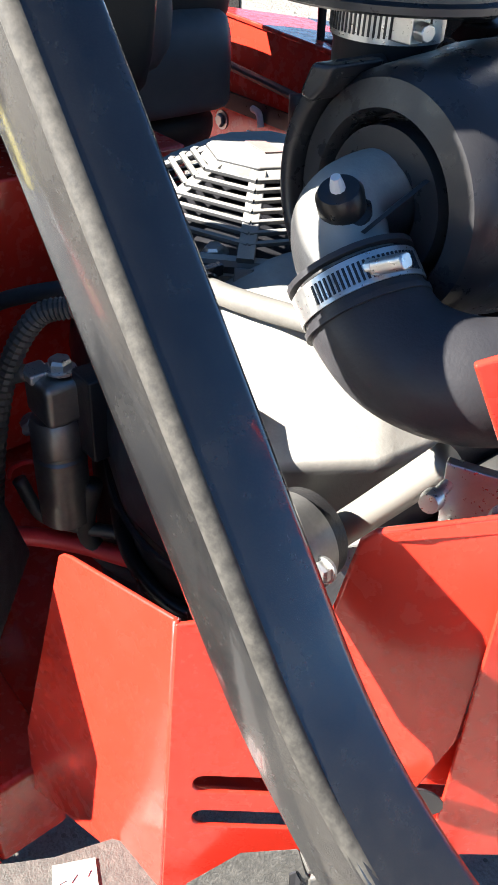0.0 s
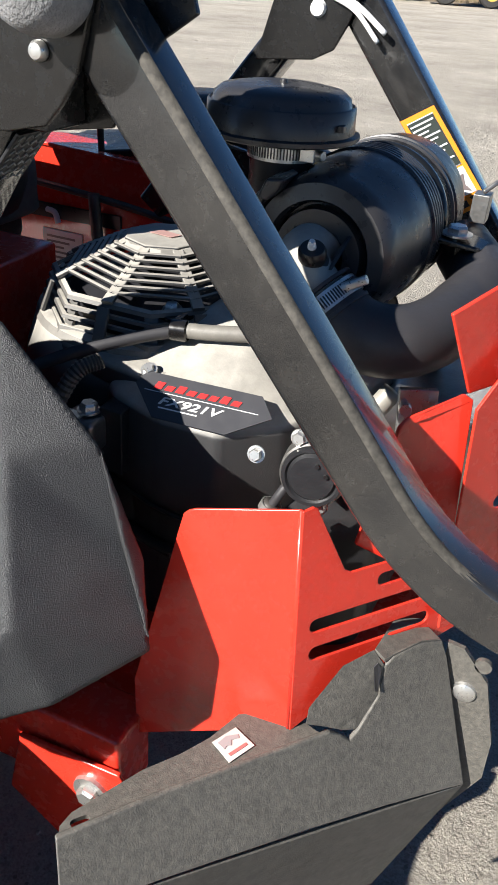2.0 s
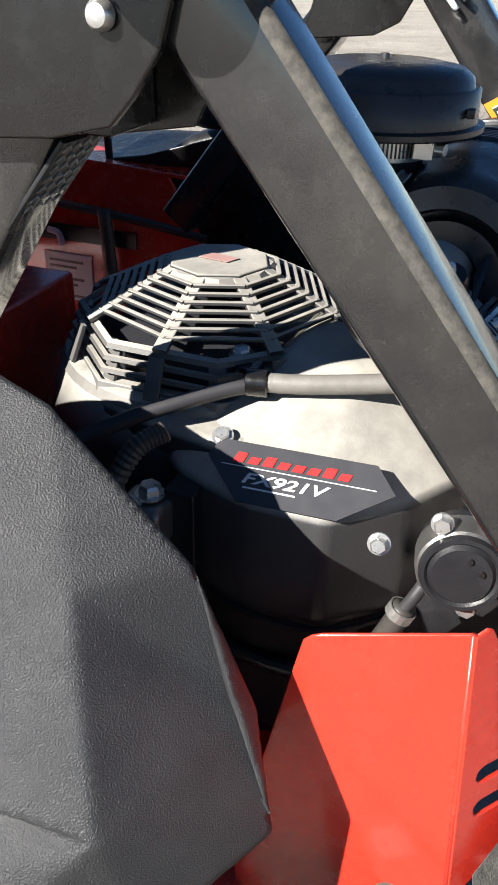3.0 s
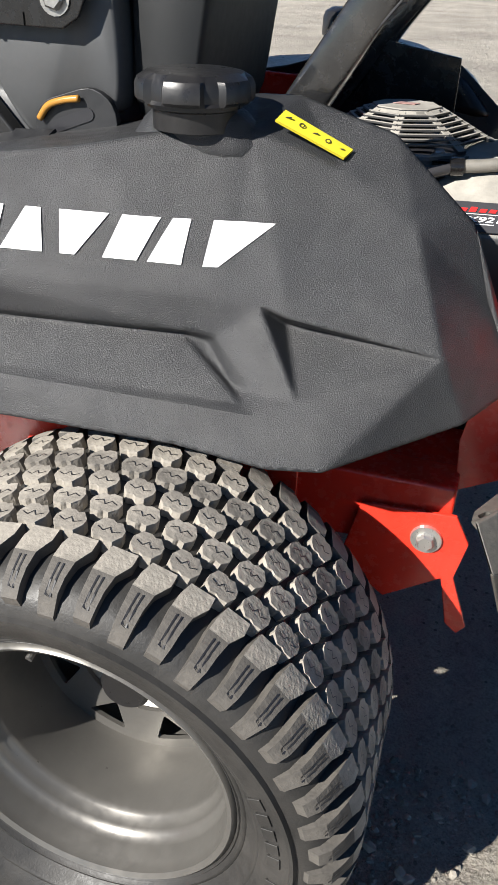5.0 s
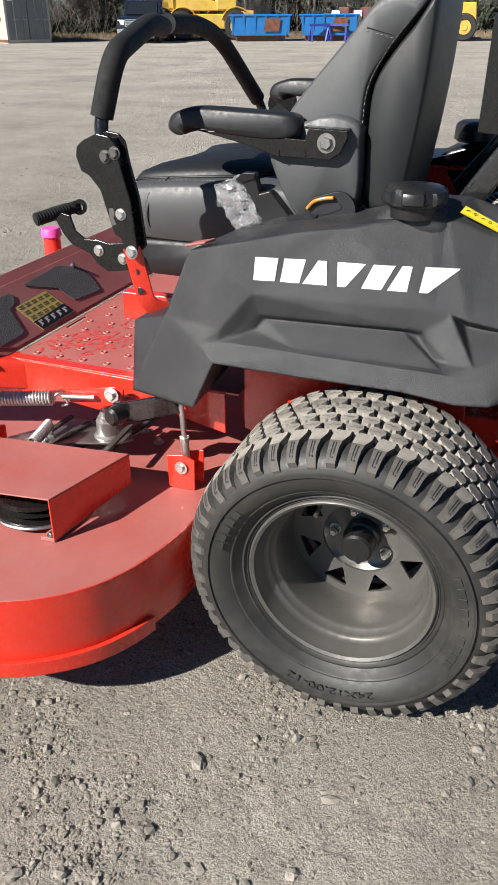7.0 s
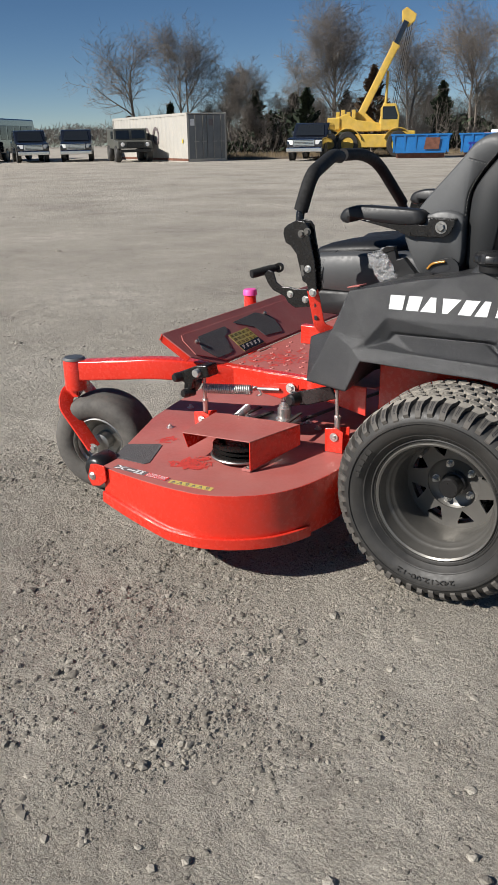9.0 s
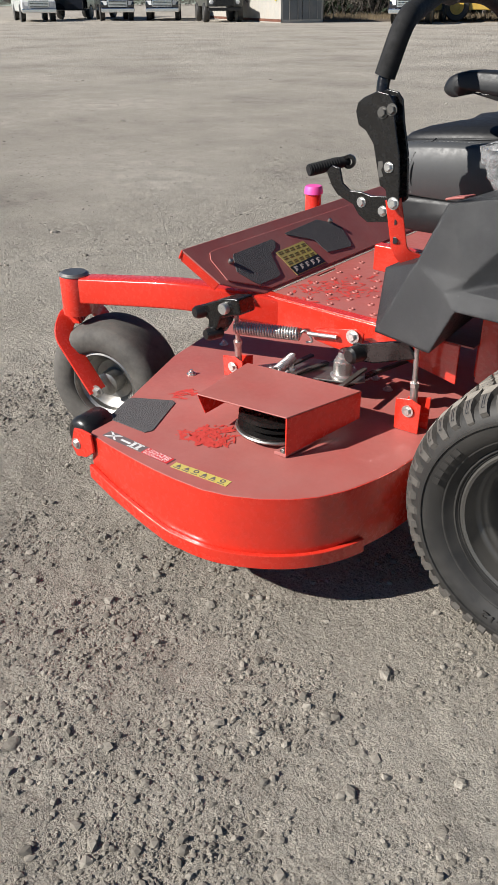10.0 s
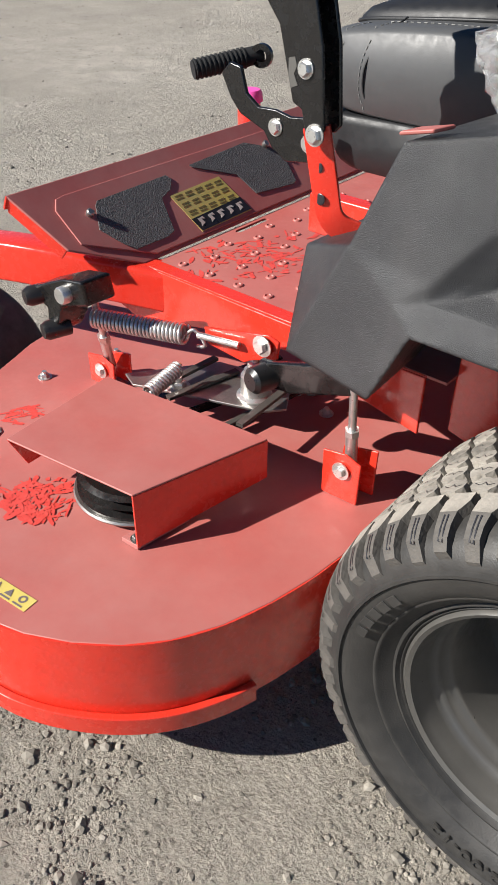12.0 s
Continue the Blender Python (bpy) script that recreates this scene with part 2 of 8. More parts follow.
def spline(points, n=8):
    """A smooth path through the points."""
    p = [Vector(q) for q in points]
    p = [p[0] * 2 - p[1]] + p + [p[-1] * 2 - p[-2]]
    out = []
    for i in range(1, len(p) - 2):
        for k in range(n):
            t = k / n
            out.append(0.5 * (2 * p[i] + (p[i + 1] - p[i - 1]) * t + (2 * p[i - 1] - 5 * p[i] + 4 * p[i + 1] - p[i + 2]) * t * t
                              + (3 * p[i] - p[i - 1] - 3 * p[i + 1] + p[i + 2]) * t ** 3))
    return out + [p[-2]]


def sweep(path, profile, up=(0, 0, 1), caps=True, scales=None):
    """A closed 2D profile carried along a path; profile x to the side, y to the up hint."""
    path = [Vector(p) for p in path]
    bm, rings = bmesh.new(), []
    side = None
    for i, p in enumerate(path):
        d = (path[min(i + 1, len(path) - 1)] - path[max(i - 1, 0)]).normalized()
        if side is None:
            side = d.cross(Vector(up))
            if side.length < 1e-4:
                side = d.orthogonal()
        side = (side - d * side.dot(d)).normalized()
        top = side.cross(d).normalized()
        k = scales[i] if scales else 1.0
        rings.append([bm.verts.new(p + side * x * k + top * y * k) for x, y in profile])
    for a, b in zip(rings, rings[1:]):
        for i in range(len(a)):
            j = (i + 1) % len(a)
            bm.faces.new((a[i], a[j], b[j], b[i]))
    if caps:
        bm.faces.new(rings[0][::-1])
        bm.faces.new(rings[-1])
    return bm


def circle(r, n=12):
    return [(r * math.cos(2 * math.pi * k / n), r * math.sin(2 * math.pi * k / n)) for k in range(n)]


def rounded(w, h, r, n=4):
    pts = []
    for sx, sy, a0 in ((1, 1, 0), (-1, 1, 90), (-1, -1, 180), (1, -1, 270)):
        for k in range(n + 1):
            a = radians(a0 + 90 * k / n)
            pts.append((sx * (w / 2 - r) + r * math.cos(a), sy * (h / 2 - r) + r * math.sin(a)))
    return pts


def pipe(points, r, n=12, smooth_path=True, res=8, caps=True):
    return sweep(spline(points, res) if smooth_path and len(points) > 2 else points, circle(r, n), caps=caps)


def lathe(profile, at, axis, n=48, closed=False):
    """A profile of (radius, along) turned round an axis through at."""
    axis = Vector(axis).normalized()
    u = axis.orthogonal().normalized()
    w = axis.cross(u)
    at = Vector(at)
    bm, rings = bmesh.new(), []
    for r, h in profile:
        c = at + axis * h
        if r < 1e-6:
            rings.append([bm.verts.new(c)])
        else:
            rings.append([bm.verts.new(c + u * r * math.cos(2 * math.pi * k / n) + w * r * math.sin(2 * math.pi * k / n)) for k in range(n)])
    pairs = list(zip(rings, rings[1:]))
    if closed:
        pairs.append((rings[-1], rings[0]))
    for a, b in pairs:
        for k in range(n):
            j = (k + 1) % n
            if len(a) == 1 and len(b) > 1:
                bm.faces.new((a[0], b[j], b[k]))
            elif len(b) == 1 and len(a) > 1:
                bm.faces.new((a[k], a[j], b[0]))
            elif len(a) > 1:
                bm.faces.new((a[k], a[j], b[j], b[k]))
    return bm


def bolt_mesh(at, axis, r=0.008, h=0.007, washer=1.45):
    """A hex head on its washer, standing out along axis."""
    axis = Vector(axis).normalized()
    head = lathe([(0, h), (r * 0.8, h), (r, h * 0.75), (r, 0.0015), (0, 0.0015)], at, axis, 6)
    if washer:
        return join(head, lathe([(0, 0.002), (r * washer, 0.002), (r * washer, 0), (0, 0)], at, axis, 18))
    return head


def spring_mesh(a, b, r, wire, turns, n=14):
    a, b = Vector(a), Vector(b)
    d = (b - a).normalized()
    u = d.orthogonal().normalized()
    w = d.cross(u)
    pts = [a + (b - a) * (k / (turns * n)) + (u * math.cos(2 * math.pi * k / n) + w * math.sin(2 * math.pi * k / n)) * r for k in range(turns * n + 1)]
    return sweep(pts, circle(wire, 6))


def loft(rings, caps=True):
    bm = bmesh.new()
    vs = [[bm.verts.new(p) for p in ring] for ring in rings]
    for a, b in zip(vs, vs[1:]):
        for i in range(len(a)):
            j = (i + 1) % len(a)
            bm.faces.new((a[i], a[j], b[j], b[i]))
    if caps:
        bm.faces.new(vs[0][::-1])
        bm.faces.new(vs[-1])
    return bm


def text_mesh(words, size, o, u, v, depth=0.0006, spacing=1.0, bold=0.0, shear=0.0, fit=None):
    """Raised lettering in the frame o (left foot), u along the line, v up."""
    cu = bpy.data.curves.new("letters", "FONT")
    cu.body, cu.size, cu.extrude, cu.space_character, cu.offset, cu.shear = words, size, depth, spacing, bold, shear
    ob = bpy.data.objects.new("letters", cu)
    scene.collection.objects.link(ob)
    me = bpy.data.meshes.new_from_object(ob.evaluated_get(bpy.context.evaluated_depsgraph_get()))
    bpy.data.objects.remove(ob)
    bm = bmesh.new()
    bm.from_mesh(me)
    bpy.data.meshes.remove(me)
    u, v, o = Vector(u).normalized(), Vector(v).normalized(), Vector(o)
    w = u.cross(v)
    xs = [q.co.x for q in bm.verts]
    ys = [q.co.y for q in bm.verts]
    sx = sy = 1.0
    if fit:
        sx, sy = fit[0] / (max(xs) - min(xs)), fit[1] / (max(ys) - min(ys))
    x0, y0 = (min(xs), min(ys)) if fit else (0, 0)
    for q in bm.verts:
        q.co = o + u * ((q.co.x - x0) * sx) + v * ((q.co.y - y0) * sy) + w * q.co.z
    return bm


# ---------------------------------------------------------------- ground
def ground_height(x, y):
    d = math.hypot(x + 0.3, y)
    near = 1.0 / (1.0 + (d / 6.0) ** 2)
    h = 0.010 * noise.noise((x * 1.7, y * 1.7, 3.0)) + 0.006 * noise.noise((x * 6.0, y * 6.0, 1.0)) + 0.0050 * noise.noise((x * 17.0, y * 17.0, 5.0))
    if d < 4.0:
        h += 0.0045 * noise.noise((x * 34.0, y * 34.0, 2.0)) + 0.0034 * abs(noise.noise((x * 58.0, y * 58.0, 8.0)))
    under = min(1.0, max(0.0, (math.hypot(x, y - 0.15) - 0.2) / 0.5))
    return (h - 0.004) * near * (0.35 + 0.65 * under) + 0.05 * noise.noise((x * 0.09, y * 0.09, 7.0)) * min(1.0, d / 30.0)


def ground_material():
    m = bpy.data.materials.new("dry_gravel_soil")
    m.use_nodes = True
    t, n = m.node_tree, m.node_tree.nodes
    b = n["Principled BSDF"]
    tc = n.new("ShaderNodeTexCoord")

    def tex(kind, scale, **kw):
        x = n.new(kind)
        x.inputs["Scale"].default_value = scale
        for k, v in kw.items():
            x.inputs[k].default_value = v
        t.links.new(tc.outputs["Object"], x.inputs["Vector"])
        return x

    def ramp(src, *stops):
        r = n.new("ShaderNodeValToRGB")
        while len(r.color_ramp.elements) < len(stops):
            r.color_ramp.elements.new(0.5)
        for e, (p, c) in zip(r.color_ramp.elements, stops):
            e.position, e.color = p, tuple(c) + (1.0,)
        t.links.new(src, r.inputs[0])
        return r.outputs[0]

    def mixc(fac, a, c, mode="MIX"):
        x = n.new("ShaderNodeMix")
        x.data_type, x.blend_type = "RGBA", mode
        if hasattr(fac, "is_linked"):
            t.links.new(fac, x.inputs[0])
        else:
            x.inputs[0].default_value = fac
        for sock, v in ((x.inputs[6], a), (x.inputs[7], c)):
            if hasattr(v, "is_linked"):
                t.links.new(v, sock)
            else:
                sock.default_value = tuple(v) + (1.0,)
        return x.outputs[2]

    wide = tex("ShaderNodeTexNoise", 0.55, Detail=8.0, Roughness=0.65)
    mid = tex("ShaderNodeTexNoise", 5.0, Detail=8.0, Roughness=0.7)
    fine = tex("ShaderNodeTexNoise", 70.0, Detail=6.0, Roughness=0.75)
    col = ramp(wide.outputs[0], (0.38, (0.275, 0.248, 0.216)), (0.50, (0.42, 0.384, 0.329)), (0.62, (0.53, 0.489, 0.426)))
    col = mixc(ramp(mid.outputs[0], (0.38, (0, 0, 0)), (0.62, (1, 1, 1))), col, (0.39, 0.356, 0.306))
    grain = ramp(fine.outputs[0], (0.30, (0.66, 0.65, 0.63)), (0.44, (1, 1, 1)), (0.70, (1.16, 1.15, 1.13)))
    col = mixc(1.0, col, grain, "MULTIPLY")
    grit = tex("ShaderNodeTexNoise", 230.0, Detail=4.0, Roughness=0.7)
    col = mixc(1.0, col, ramp(grit.outputs[0], (0.32, (0.68, 0.67, 0.65)), (0.5, (1, 1, 1)), (0.66, (1.22, 1.21, 1.20))), "MULTIPLY")
    peb = tex("ShaderNodeTexVoronoi", 95.0, Randomness=1.0)
    pick = n.new("ShaderNodeSeparateColor")
    t.links.new(peb.outputs["Color"], pick.inputs[0])
    few = n.new("ShaderNodeMath")
    few.operation = "GREATER_THAN"
    few.inputs[1].default_value = 0.80
    t.links.new(pick.outputs[0], few.inputs[0])
    near = n.new("ShaderNodeMath")
    near.operation = "LESS_THAN"
    near.inputs[1].default_value = 0.32
    t.links.new(peb.outputs["Distance"], near.inputs[0])
    both = n.new("ShaderNodeMath")
    both.operation = "MULTIPLY"
    t.links.new(few.outputs[0], both.inputs[0])
    t.links.new(near.outputs[0], both.inputs[1])
    col = mixc(both.outputs[0], col, ramp(pick.outputs[1], (0.0, (0.16, 0.145, 0.125)), (1.0, (0.42, 0.38, 0.32))))
    t.links.new(col, b.inputs["Base Color"])
    b.inputs["Roughness"].default_value = 0.95
    b.inputs["Specular IOR Level"].default_value = 0.2
    hsum = n.new("ShaderNodeMath")
    hsum.operation = "MULTIPLY_ADD"
    hsum.inputs[1].default_value = 0.35
    t.links.new(both.outputs[0], hsum.inputs[0])
    t.links.new(fine.outputs[0], hsum.inputs[2])
    hs2 = n.new("ShaderNodeMath")
    hs2.operation = "MULTIPLY_ADD"
    hs2.inputs[1].default_value = 1.6
    t.links.new(mid.outputs[0], hs2.inputs[0])
    t.links.new(hsum.outputs[0], hs2.inputs[2])
    bn = n.new("ShaderNodeBump")
    bn.inputs["Strength"].default_value, bn.inputs["Distance"].default_value = 1.0, 0.019
    hs3 = n.new("ShaderNodeMath")
    hs3.operation = "MULTIPLY_ADD"
    hs3.inputs[1].default_value = 0.30
    t.links.new(grit.outputs[0], hs3.inputs[0])
    t.links.new(hs2.outputs[0], hs3.inputs[2])
    t.links.new(hs3.outputs[0], bn.inputs["Height"])
    t.links.new(bn.outputs[0], b.inputs["Normal"])
    return m


SOIL = ground_material()


def build_ground():
    xs = [-2.3 - 0.014 * 1.16 ** k * 6 for k in range(50, 0, -1)] + [-2.3 + 0.0115 * k for k in range(260)] + [0.7 + 0.014 * 1.16 ** k * 6 for k in range(0, 48)]
    ys = [-1.5 - 0.014 * 1.16 ** k * 6 for k in range(48, 0, -1)] + [-1.5 + 0.0115 * k for k in range(160)] + [0.35 + 0.014 * 1.16 ** k * 3 for k in range(0, 58)]
    verts = [(x, y, ground_height(x, y)) for y in ys for x in xs]
    w = len(xs)
    faces = [(j * w + i, j * w + i + 1, (j + 1) * w + i + 1, (j + 1) * w + i) for j in range(len(ys) - 1) for i in range(w - 1)]
    me = bpy.data.meshes.new("ground")
    me.from_pydata(verts, [], faces)
    me.materials.append(SOIL)
    me.shade_smooth()
    return tagged(new("ground", me), "dry pale compacted gravel and soil yard", "ground", kind="structure")


build_ground()

# ---------------------------------------------------------------- the mower
mower = thing("riding_mower", "red zero-turn riding mower with black fenders and grey seat", "lawn mower")

# ---- rear wheels
WHEEL_Z = 0.297


def tyre_profile():
    half = [(0.168, 0.046), (0.1735, 0.034), (0.1765, 0.022), (0.1785, 0.0205), (0.180, 0.022), (0.182, 0.0195), (0.1835, 0.0165), (0.186, 0.0165), (0.1875, 0.0180), (0.200, 0.0115), (0.2015, 0.0095), (0.2035, 0.0095), (0.205, 0.0105), (0.222, 0.0045),
            (0.2395, 0.003), (0.241, -0.001), (0.2445, -0.001), (0.246, 0.0045), (0.255, 0.0065), (0.268, 0.014), (0.277, 0.026), (0.284, 0.045), (0.287, 0.080)]
    half = [(r, h + 0.019 * min(1.0, max(0.0, (0.222 - r) / 0.035))) for r, h in half]
    prof = half + [(0.288, 0.15)] + [(r, 0.30 - h) for r, h in reversed(half)]
    return prof


def tread_block(flip, y, r0=0.284, r1=0.300):
    """A slanted hexagon with stepped flanks, at the top of the wheel, round the axis y."""
    hexa = [(-0.0178, -0.0050), (-0.0100, -0.0150), (-0.0030, -0.0135), (0.0020, -0.0168), (0.0120, -0.0158), (0.0182, -0.0040), (0.0178, 0.0050), (0.0100, 0.0150), (0.0030, 0.0135), (-0.0020, 0.0168), (-0.0120, 0.0158), (-0.0182, 0.0040)]
    bm, low, top = bmesh.new(), [], []
    for u, v in ([(u, -v) for u, v in hexa][::-1] if flip else hexa):
        u, v = 0.82 * u, 0.86 * v
        drop = max(0.0, abs(y + v - 0.15) - 0.09) ** 2 * 1.3
        for r, k, out in ((r0 - 0.004 - drop, 1.08, low), (r1 - drop, 1.0, top)):
            out.append(bm.verts.new((r * math.sin(u * k / r1), y + v * k, r * math.cos(u * k / r1))))
    bm.faces.new(top)
    for i in range(len(top)):
        j = (i + 1) % len(top)
        bm.faces.new((low[i], low[j], top[j], top[i]))
    return bm


def shoulder_lug(side, long, r1=0.300):
    """A lug that runs from the crown down the sidewall; dusty above, bare rubber below."""
    rows = [(0.0655, r1 - 0.0005, 0.0120), (0.052, r1 - 0.0020, 0.0140), (0.038, r1 - 0.0060, 0.0105), (0.024, r1 - 0.0130, 0.0090), (0.012, 0.279, 0.0085), (0.0045, 0.258 if long else 0.268, 0.0075)]
    bm, ring = bmesh.new(), []
    for (y, r, hw), skew in zip(rows, (0.006, 0.004, -0.001, -0.002, -0.002, -0.002)):
        yy = y if side == 0 else 0.30 - y
        line = []
        for du in (-hw, hw):
            a0, a1 = (du + skew) / r, (du * 1.10 + skew) / r
            line.append((bm.verts.new((r * math.sin(a0), yy, r * math.cos(a0))),
                         bm.verts.new(((r - 0.016) * math.sin(a1), yy + (0.005 if side == 0 else -0.005), (r - 0.016) * math.cos(a1)))))
        ring.append(line)
    for i, (p, q) in enumerate(zip(ring, ring[1:])):
        (pl, plb), (pr, prb) = p
        (ql, qlb), (qr, qrb) = q
        for k, f in enumerate(((pl, pr, qr, ql), (pl, ql, qlb, plb), (pr, prb, qrb, qr))):
            bm.faces.new(f).material_index = 0 if i < 2 and k == 0 else 1
    for line in (ring[0], ring[-1]):
        (pl, plb), (pr, prb) = line
        bm.faces.new((pl, plb, prb, pr)).material_index = 1
    return bm


def round_wheel(name, bm, mats, parent, angles):
    """The same piece set round the wheel at each of the angles."""
    bmesh.ops.recalc_face_normals(bm, faces=bm.faces)
    me = bpy.data.meshes.new(name)
    bm.to_mesh(me)
    bm.free()
    for m in mats:
        me.materials.append(m)
    for a in angles:
        ob = new(name, me)
        ob.parent = parent
        ob.location, ob.rotation_euler = (0, 0, WHEEL_Z), (0, a, 0)


def tread(tyre, count=50):
    step = 2 * math.pi / count
    for row, y in enumerate((0.082, 0.116, 0.150, 0.184, 0.218)):
        round_wheel("tread_block", tread_block(row % 2, y), [TREAD], tyre, [step * (k + 0.5 * (row % 2)) for k in range(count)])
    for side in (0, 1):
        for odd in (0, 1):
            round_wheel("shoulder_lug", shoulder_lug(side, not odd), [TREAD, LUG], tyre, [step * (k + 0.5) for k in range(odd, count, 2)])


def sipe_mesh(r1=0.3003, count=50):
    """Fine cuts in the blocks: a zigzag on each top and a U on each shoulder lug."""
    bm = bmesh.new()

    def strip(pts, w):
        vs = []
        for i, (a, y, r) in enumerate(pts):
            a0, y0, _ = pts[max(0, i - 1)]
            a1, y1, _ = pts[min(len(pts) - 1, i + 1)]
            du, dv = (a1 - a0) * r, y1 - y0
            l = math.hypot(du, dv) or 1.0
            nu, nv = -dv / l * w, du / l * w
            vs.append([bm.verts.new((r * math.sin(a + s * nu / r), y + s * nv, WHEEL_Z + r * math.cos(a + s * nu / r))) for s in (-1, 1)])
        for p, q in zip(vs, vs[1:]):
            bm.faces.new((p[0], p[1], q[1], q[0]))

    for row, y in enumerate((0.082, 0.116, 0.150, 0.184, 0.218)):
        sg = 1 if row % 2 == 0 else -1
        for k in range(count):
            a = 2 * math.pi * (k + 0.5 * (row % 2)) / count
            drop = max(0.0, abs(y - 0.15) - 0.075) ** 2 * 1.3
            strip([(a + u / r1, y + sg * v, r1 - drop) for u, v in ((-0.0110, 0.0010), (-0.0040, -0.0030), (0.0, 0.0030), (0.0045, -0.0030), (0.0110, 0.0005))], 0.0006)
    for k in range(count):
        a = 2 * math.pi * (k + 0.5) / count
        strip([(a + u / 0.29, y, r) for u, y, r in ((-0.0035, 0.034, r1 - 0.0075), (-0.004, 0.020, r1 - 0.0152), (-0.004, 0.0098, 0.2772), (0.0005, 0.0088, 0.2760), (0.0005, 0.020, r1 - 0.0152), (0.001, 0.034, r1 - 0.0075))], 0.0008)
    return bm


def rear_wheel(label):
    """The left wheel, its outer face at y = 0."""
    prof = tyre_profile()
    tyre = part("rear_tyre", lathe([(r, h) for r, h in prof], (0, 0, WHEEL_Z), (0, 1, 0), 96), RUBBER, mower, label, smooth=40)
    tread(tyre)
    tagged(part("tread_sipe", sipe_mesh(), DECAL_BLACK, tyre), kind="stuff")
    part("sidewall_ring", lathe([(0.246, 0.0021), (0.2475, 0.0006), (0.249, 0.0026)], (0, 0.004, WHEEL_Z), (0, 1, 0), 96), RUBBER, tyre, smooth=True)
    rim_prof = [(0.1705, 0.045), (0.1755, 0.031), (0.1755, 0.022), (0.1715, 0.0185), (0.166, 0.022), (0.1645, 0.034), (0.158, 0.050), (0.1575, 0.057),
                (0.1535, 0.060), (0.150, 0.066), (0.1495, 0.074), (0.145, 0.078), (0.1425, 0.086), (0.141, 0.15), (0.139, 0.240), (0.150, 0.248), (0.160, 0.256), (0.168, 0.266)]
    rim_prof = [(r, h + 0.019 if h < 0.10 else h) for r, h in rim_prof]
    rim = part("wheel_rim", lathe(rim_prof, (0, 0, WHEEL_Z), (0, 1, 0), 96), RIM, mower, "grey painted steel wheel rim", smooth=50)
    holes = [ring2(0, 0, 0.0775, 40)]
    for k in range(8):
        a = radians(45 * k + 22)
        c, s = math.cos(a), math.sin(a)
        loop = [(p.x, p.y) for p in fillet([V(0.1255, 0, 0), V(0.124, 0.0275, 0), V(0.084, 0.0, 0), V(0.124, -0.0275, 0), V(0.1255, 0, 0)], 0.006, 3)][:-1]
        holes.append([(x * c - y * s, x * s + y * c) for x, y in loop])
    disc = plate(ring2(0, 0, 0.1405, 72), holes, (0, 0.200, WHEEL_Z), (1, 0, 0), (0, 0, 1), 0.006)
    part("wheel_disc", disc, RIM, rim, "steel disc with triangular windows")
    part("disc_lip", lathe([(0.1275, 0.2015), (0.131, 0.1955), (0.1365, 0.1945), (0.1405, 0.199)], (0, 0, WHEEL_Z), (0, 1, 0), 64), RIM, rim, "rolled edge of the wheel disc", smooth=60)
    part("hub_plate", lathe([(0.031, 0.225), (0.033, 0.214), (0.066, 0.213), (0.074, 0.206), (0.079, 0.2015)], (0, 0, WHEEL_Z), (0, 1, 0), 48), RIM, rim, smooth=40)
    part("brake_drum", lathe([(0, 0.248), (0.13, 0.248), (0.13, 0.30)], (0, 0, WHEEL_Z), (0, 1, 0), 32), BLACK, rim, smooth=40)
    part("hub_cap", lathe([(0, 0.152), (0.026, 0.152), (0.0305, 0.157), (0.031, 0.190), (0.036, 0.193), (0.036, 0.216)], (0, 0, WHEEL_Z), (0, 1, 0), 32), PLASTIC_S, rim, "black round hub cap", smooth=40)
    for k in range(5):
        a = radians(109 + 72 * k)
        c = (0.05715 * math.cos(a), 0.213, WHEEL_Z + 0.05715 * math.sin(a))
        part("lug_nut", join(bolt_mesh(c, (0, -1, 0), 0.0098, 0.014, 1.2), lathe([(0, 0.021), (0.0055, 0.021), (0.0055, 0.012)], c, (0, -1, 0), 12)), STEEL, rim)
    part("valve_stem", join(lathe([(0, -0.034), (0.0042, -0.034), (0.0042, -0.010), (0.0055, -0.008), (0.0065, 0.01)], (-0.055, 0.10, WHEEL_Z + 0.128), (0.1, 1, 0.35), 12)), STEEL_DULL, rim)
    return tyre, rim


left_tyre, left_rim = rear_wheel("large black turf tyre with raised sidewall lettering")
for ob in (left_tyre, left_rim):
    other = copy_thing(ob, Matrix.Translation((0, 1.51, 0)) @ Matrix.Rotation(math.pi, 4, "Z"))


def ring_text(words, radius, start, sweep_deg, height, parent, outward=True, y=0.003):
    """Raised letters bent round the sidewall."""
    bm = text_mesh(words, 0.1, (0, 0, 0), (1, 0, 0), (0, 1, 0), 0.0016, fit=(radians(abs(sweep_deg)) * radius, height))
    total = radians(abs(sweep_deg)) * radius
    for q in bm.verts:
        s, h, d = q.co.x / total, q.co.y, q.co.z
        a = radians(start) - radians(sweep_deg) * s
        r = radius + (h if sweep_deg > 0 else -h)
        q.co = Vector((r * math.cos(a), y + abs(r - 0.225) * 0.12 - d, WHEEL_Z + r * math.sin(a)))
    part("raised_lettering", bm, RUBBER, parent)


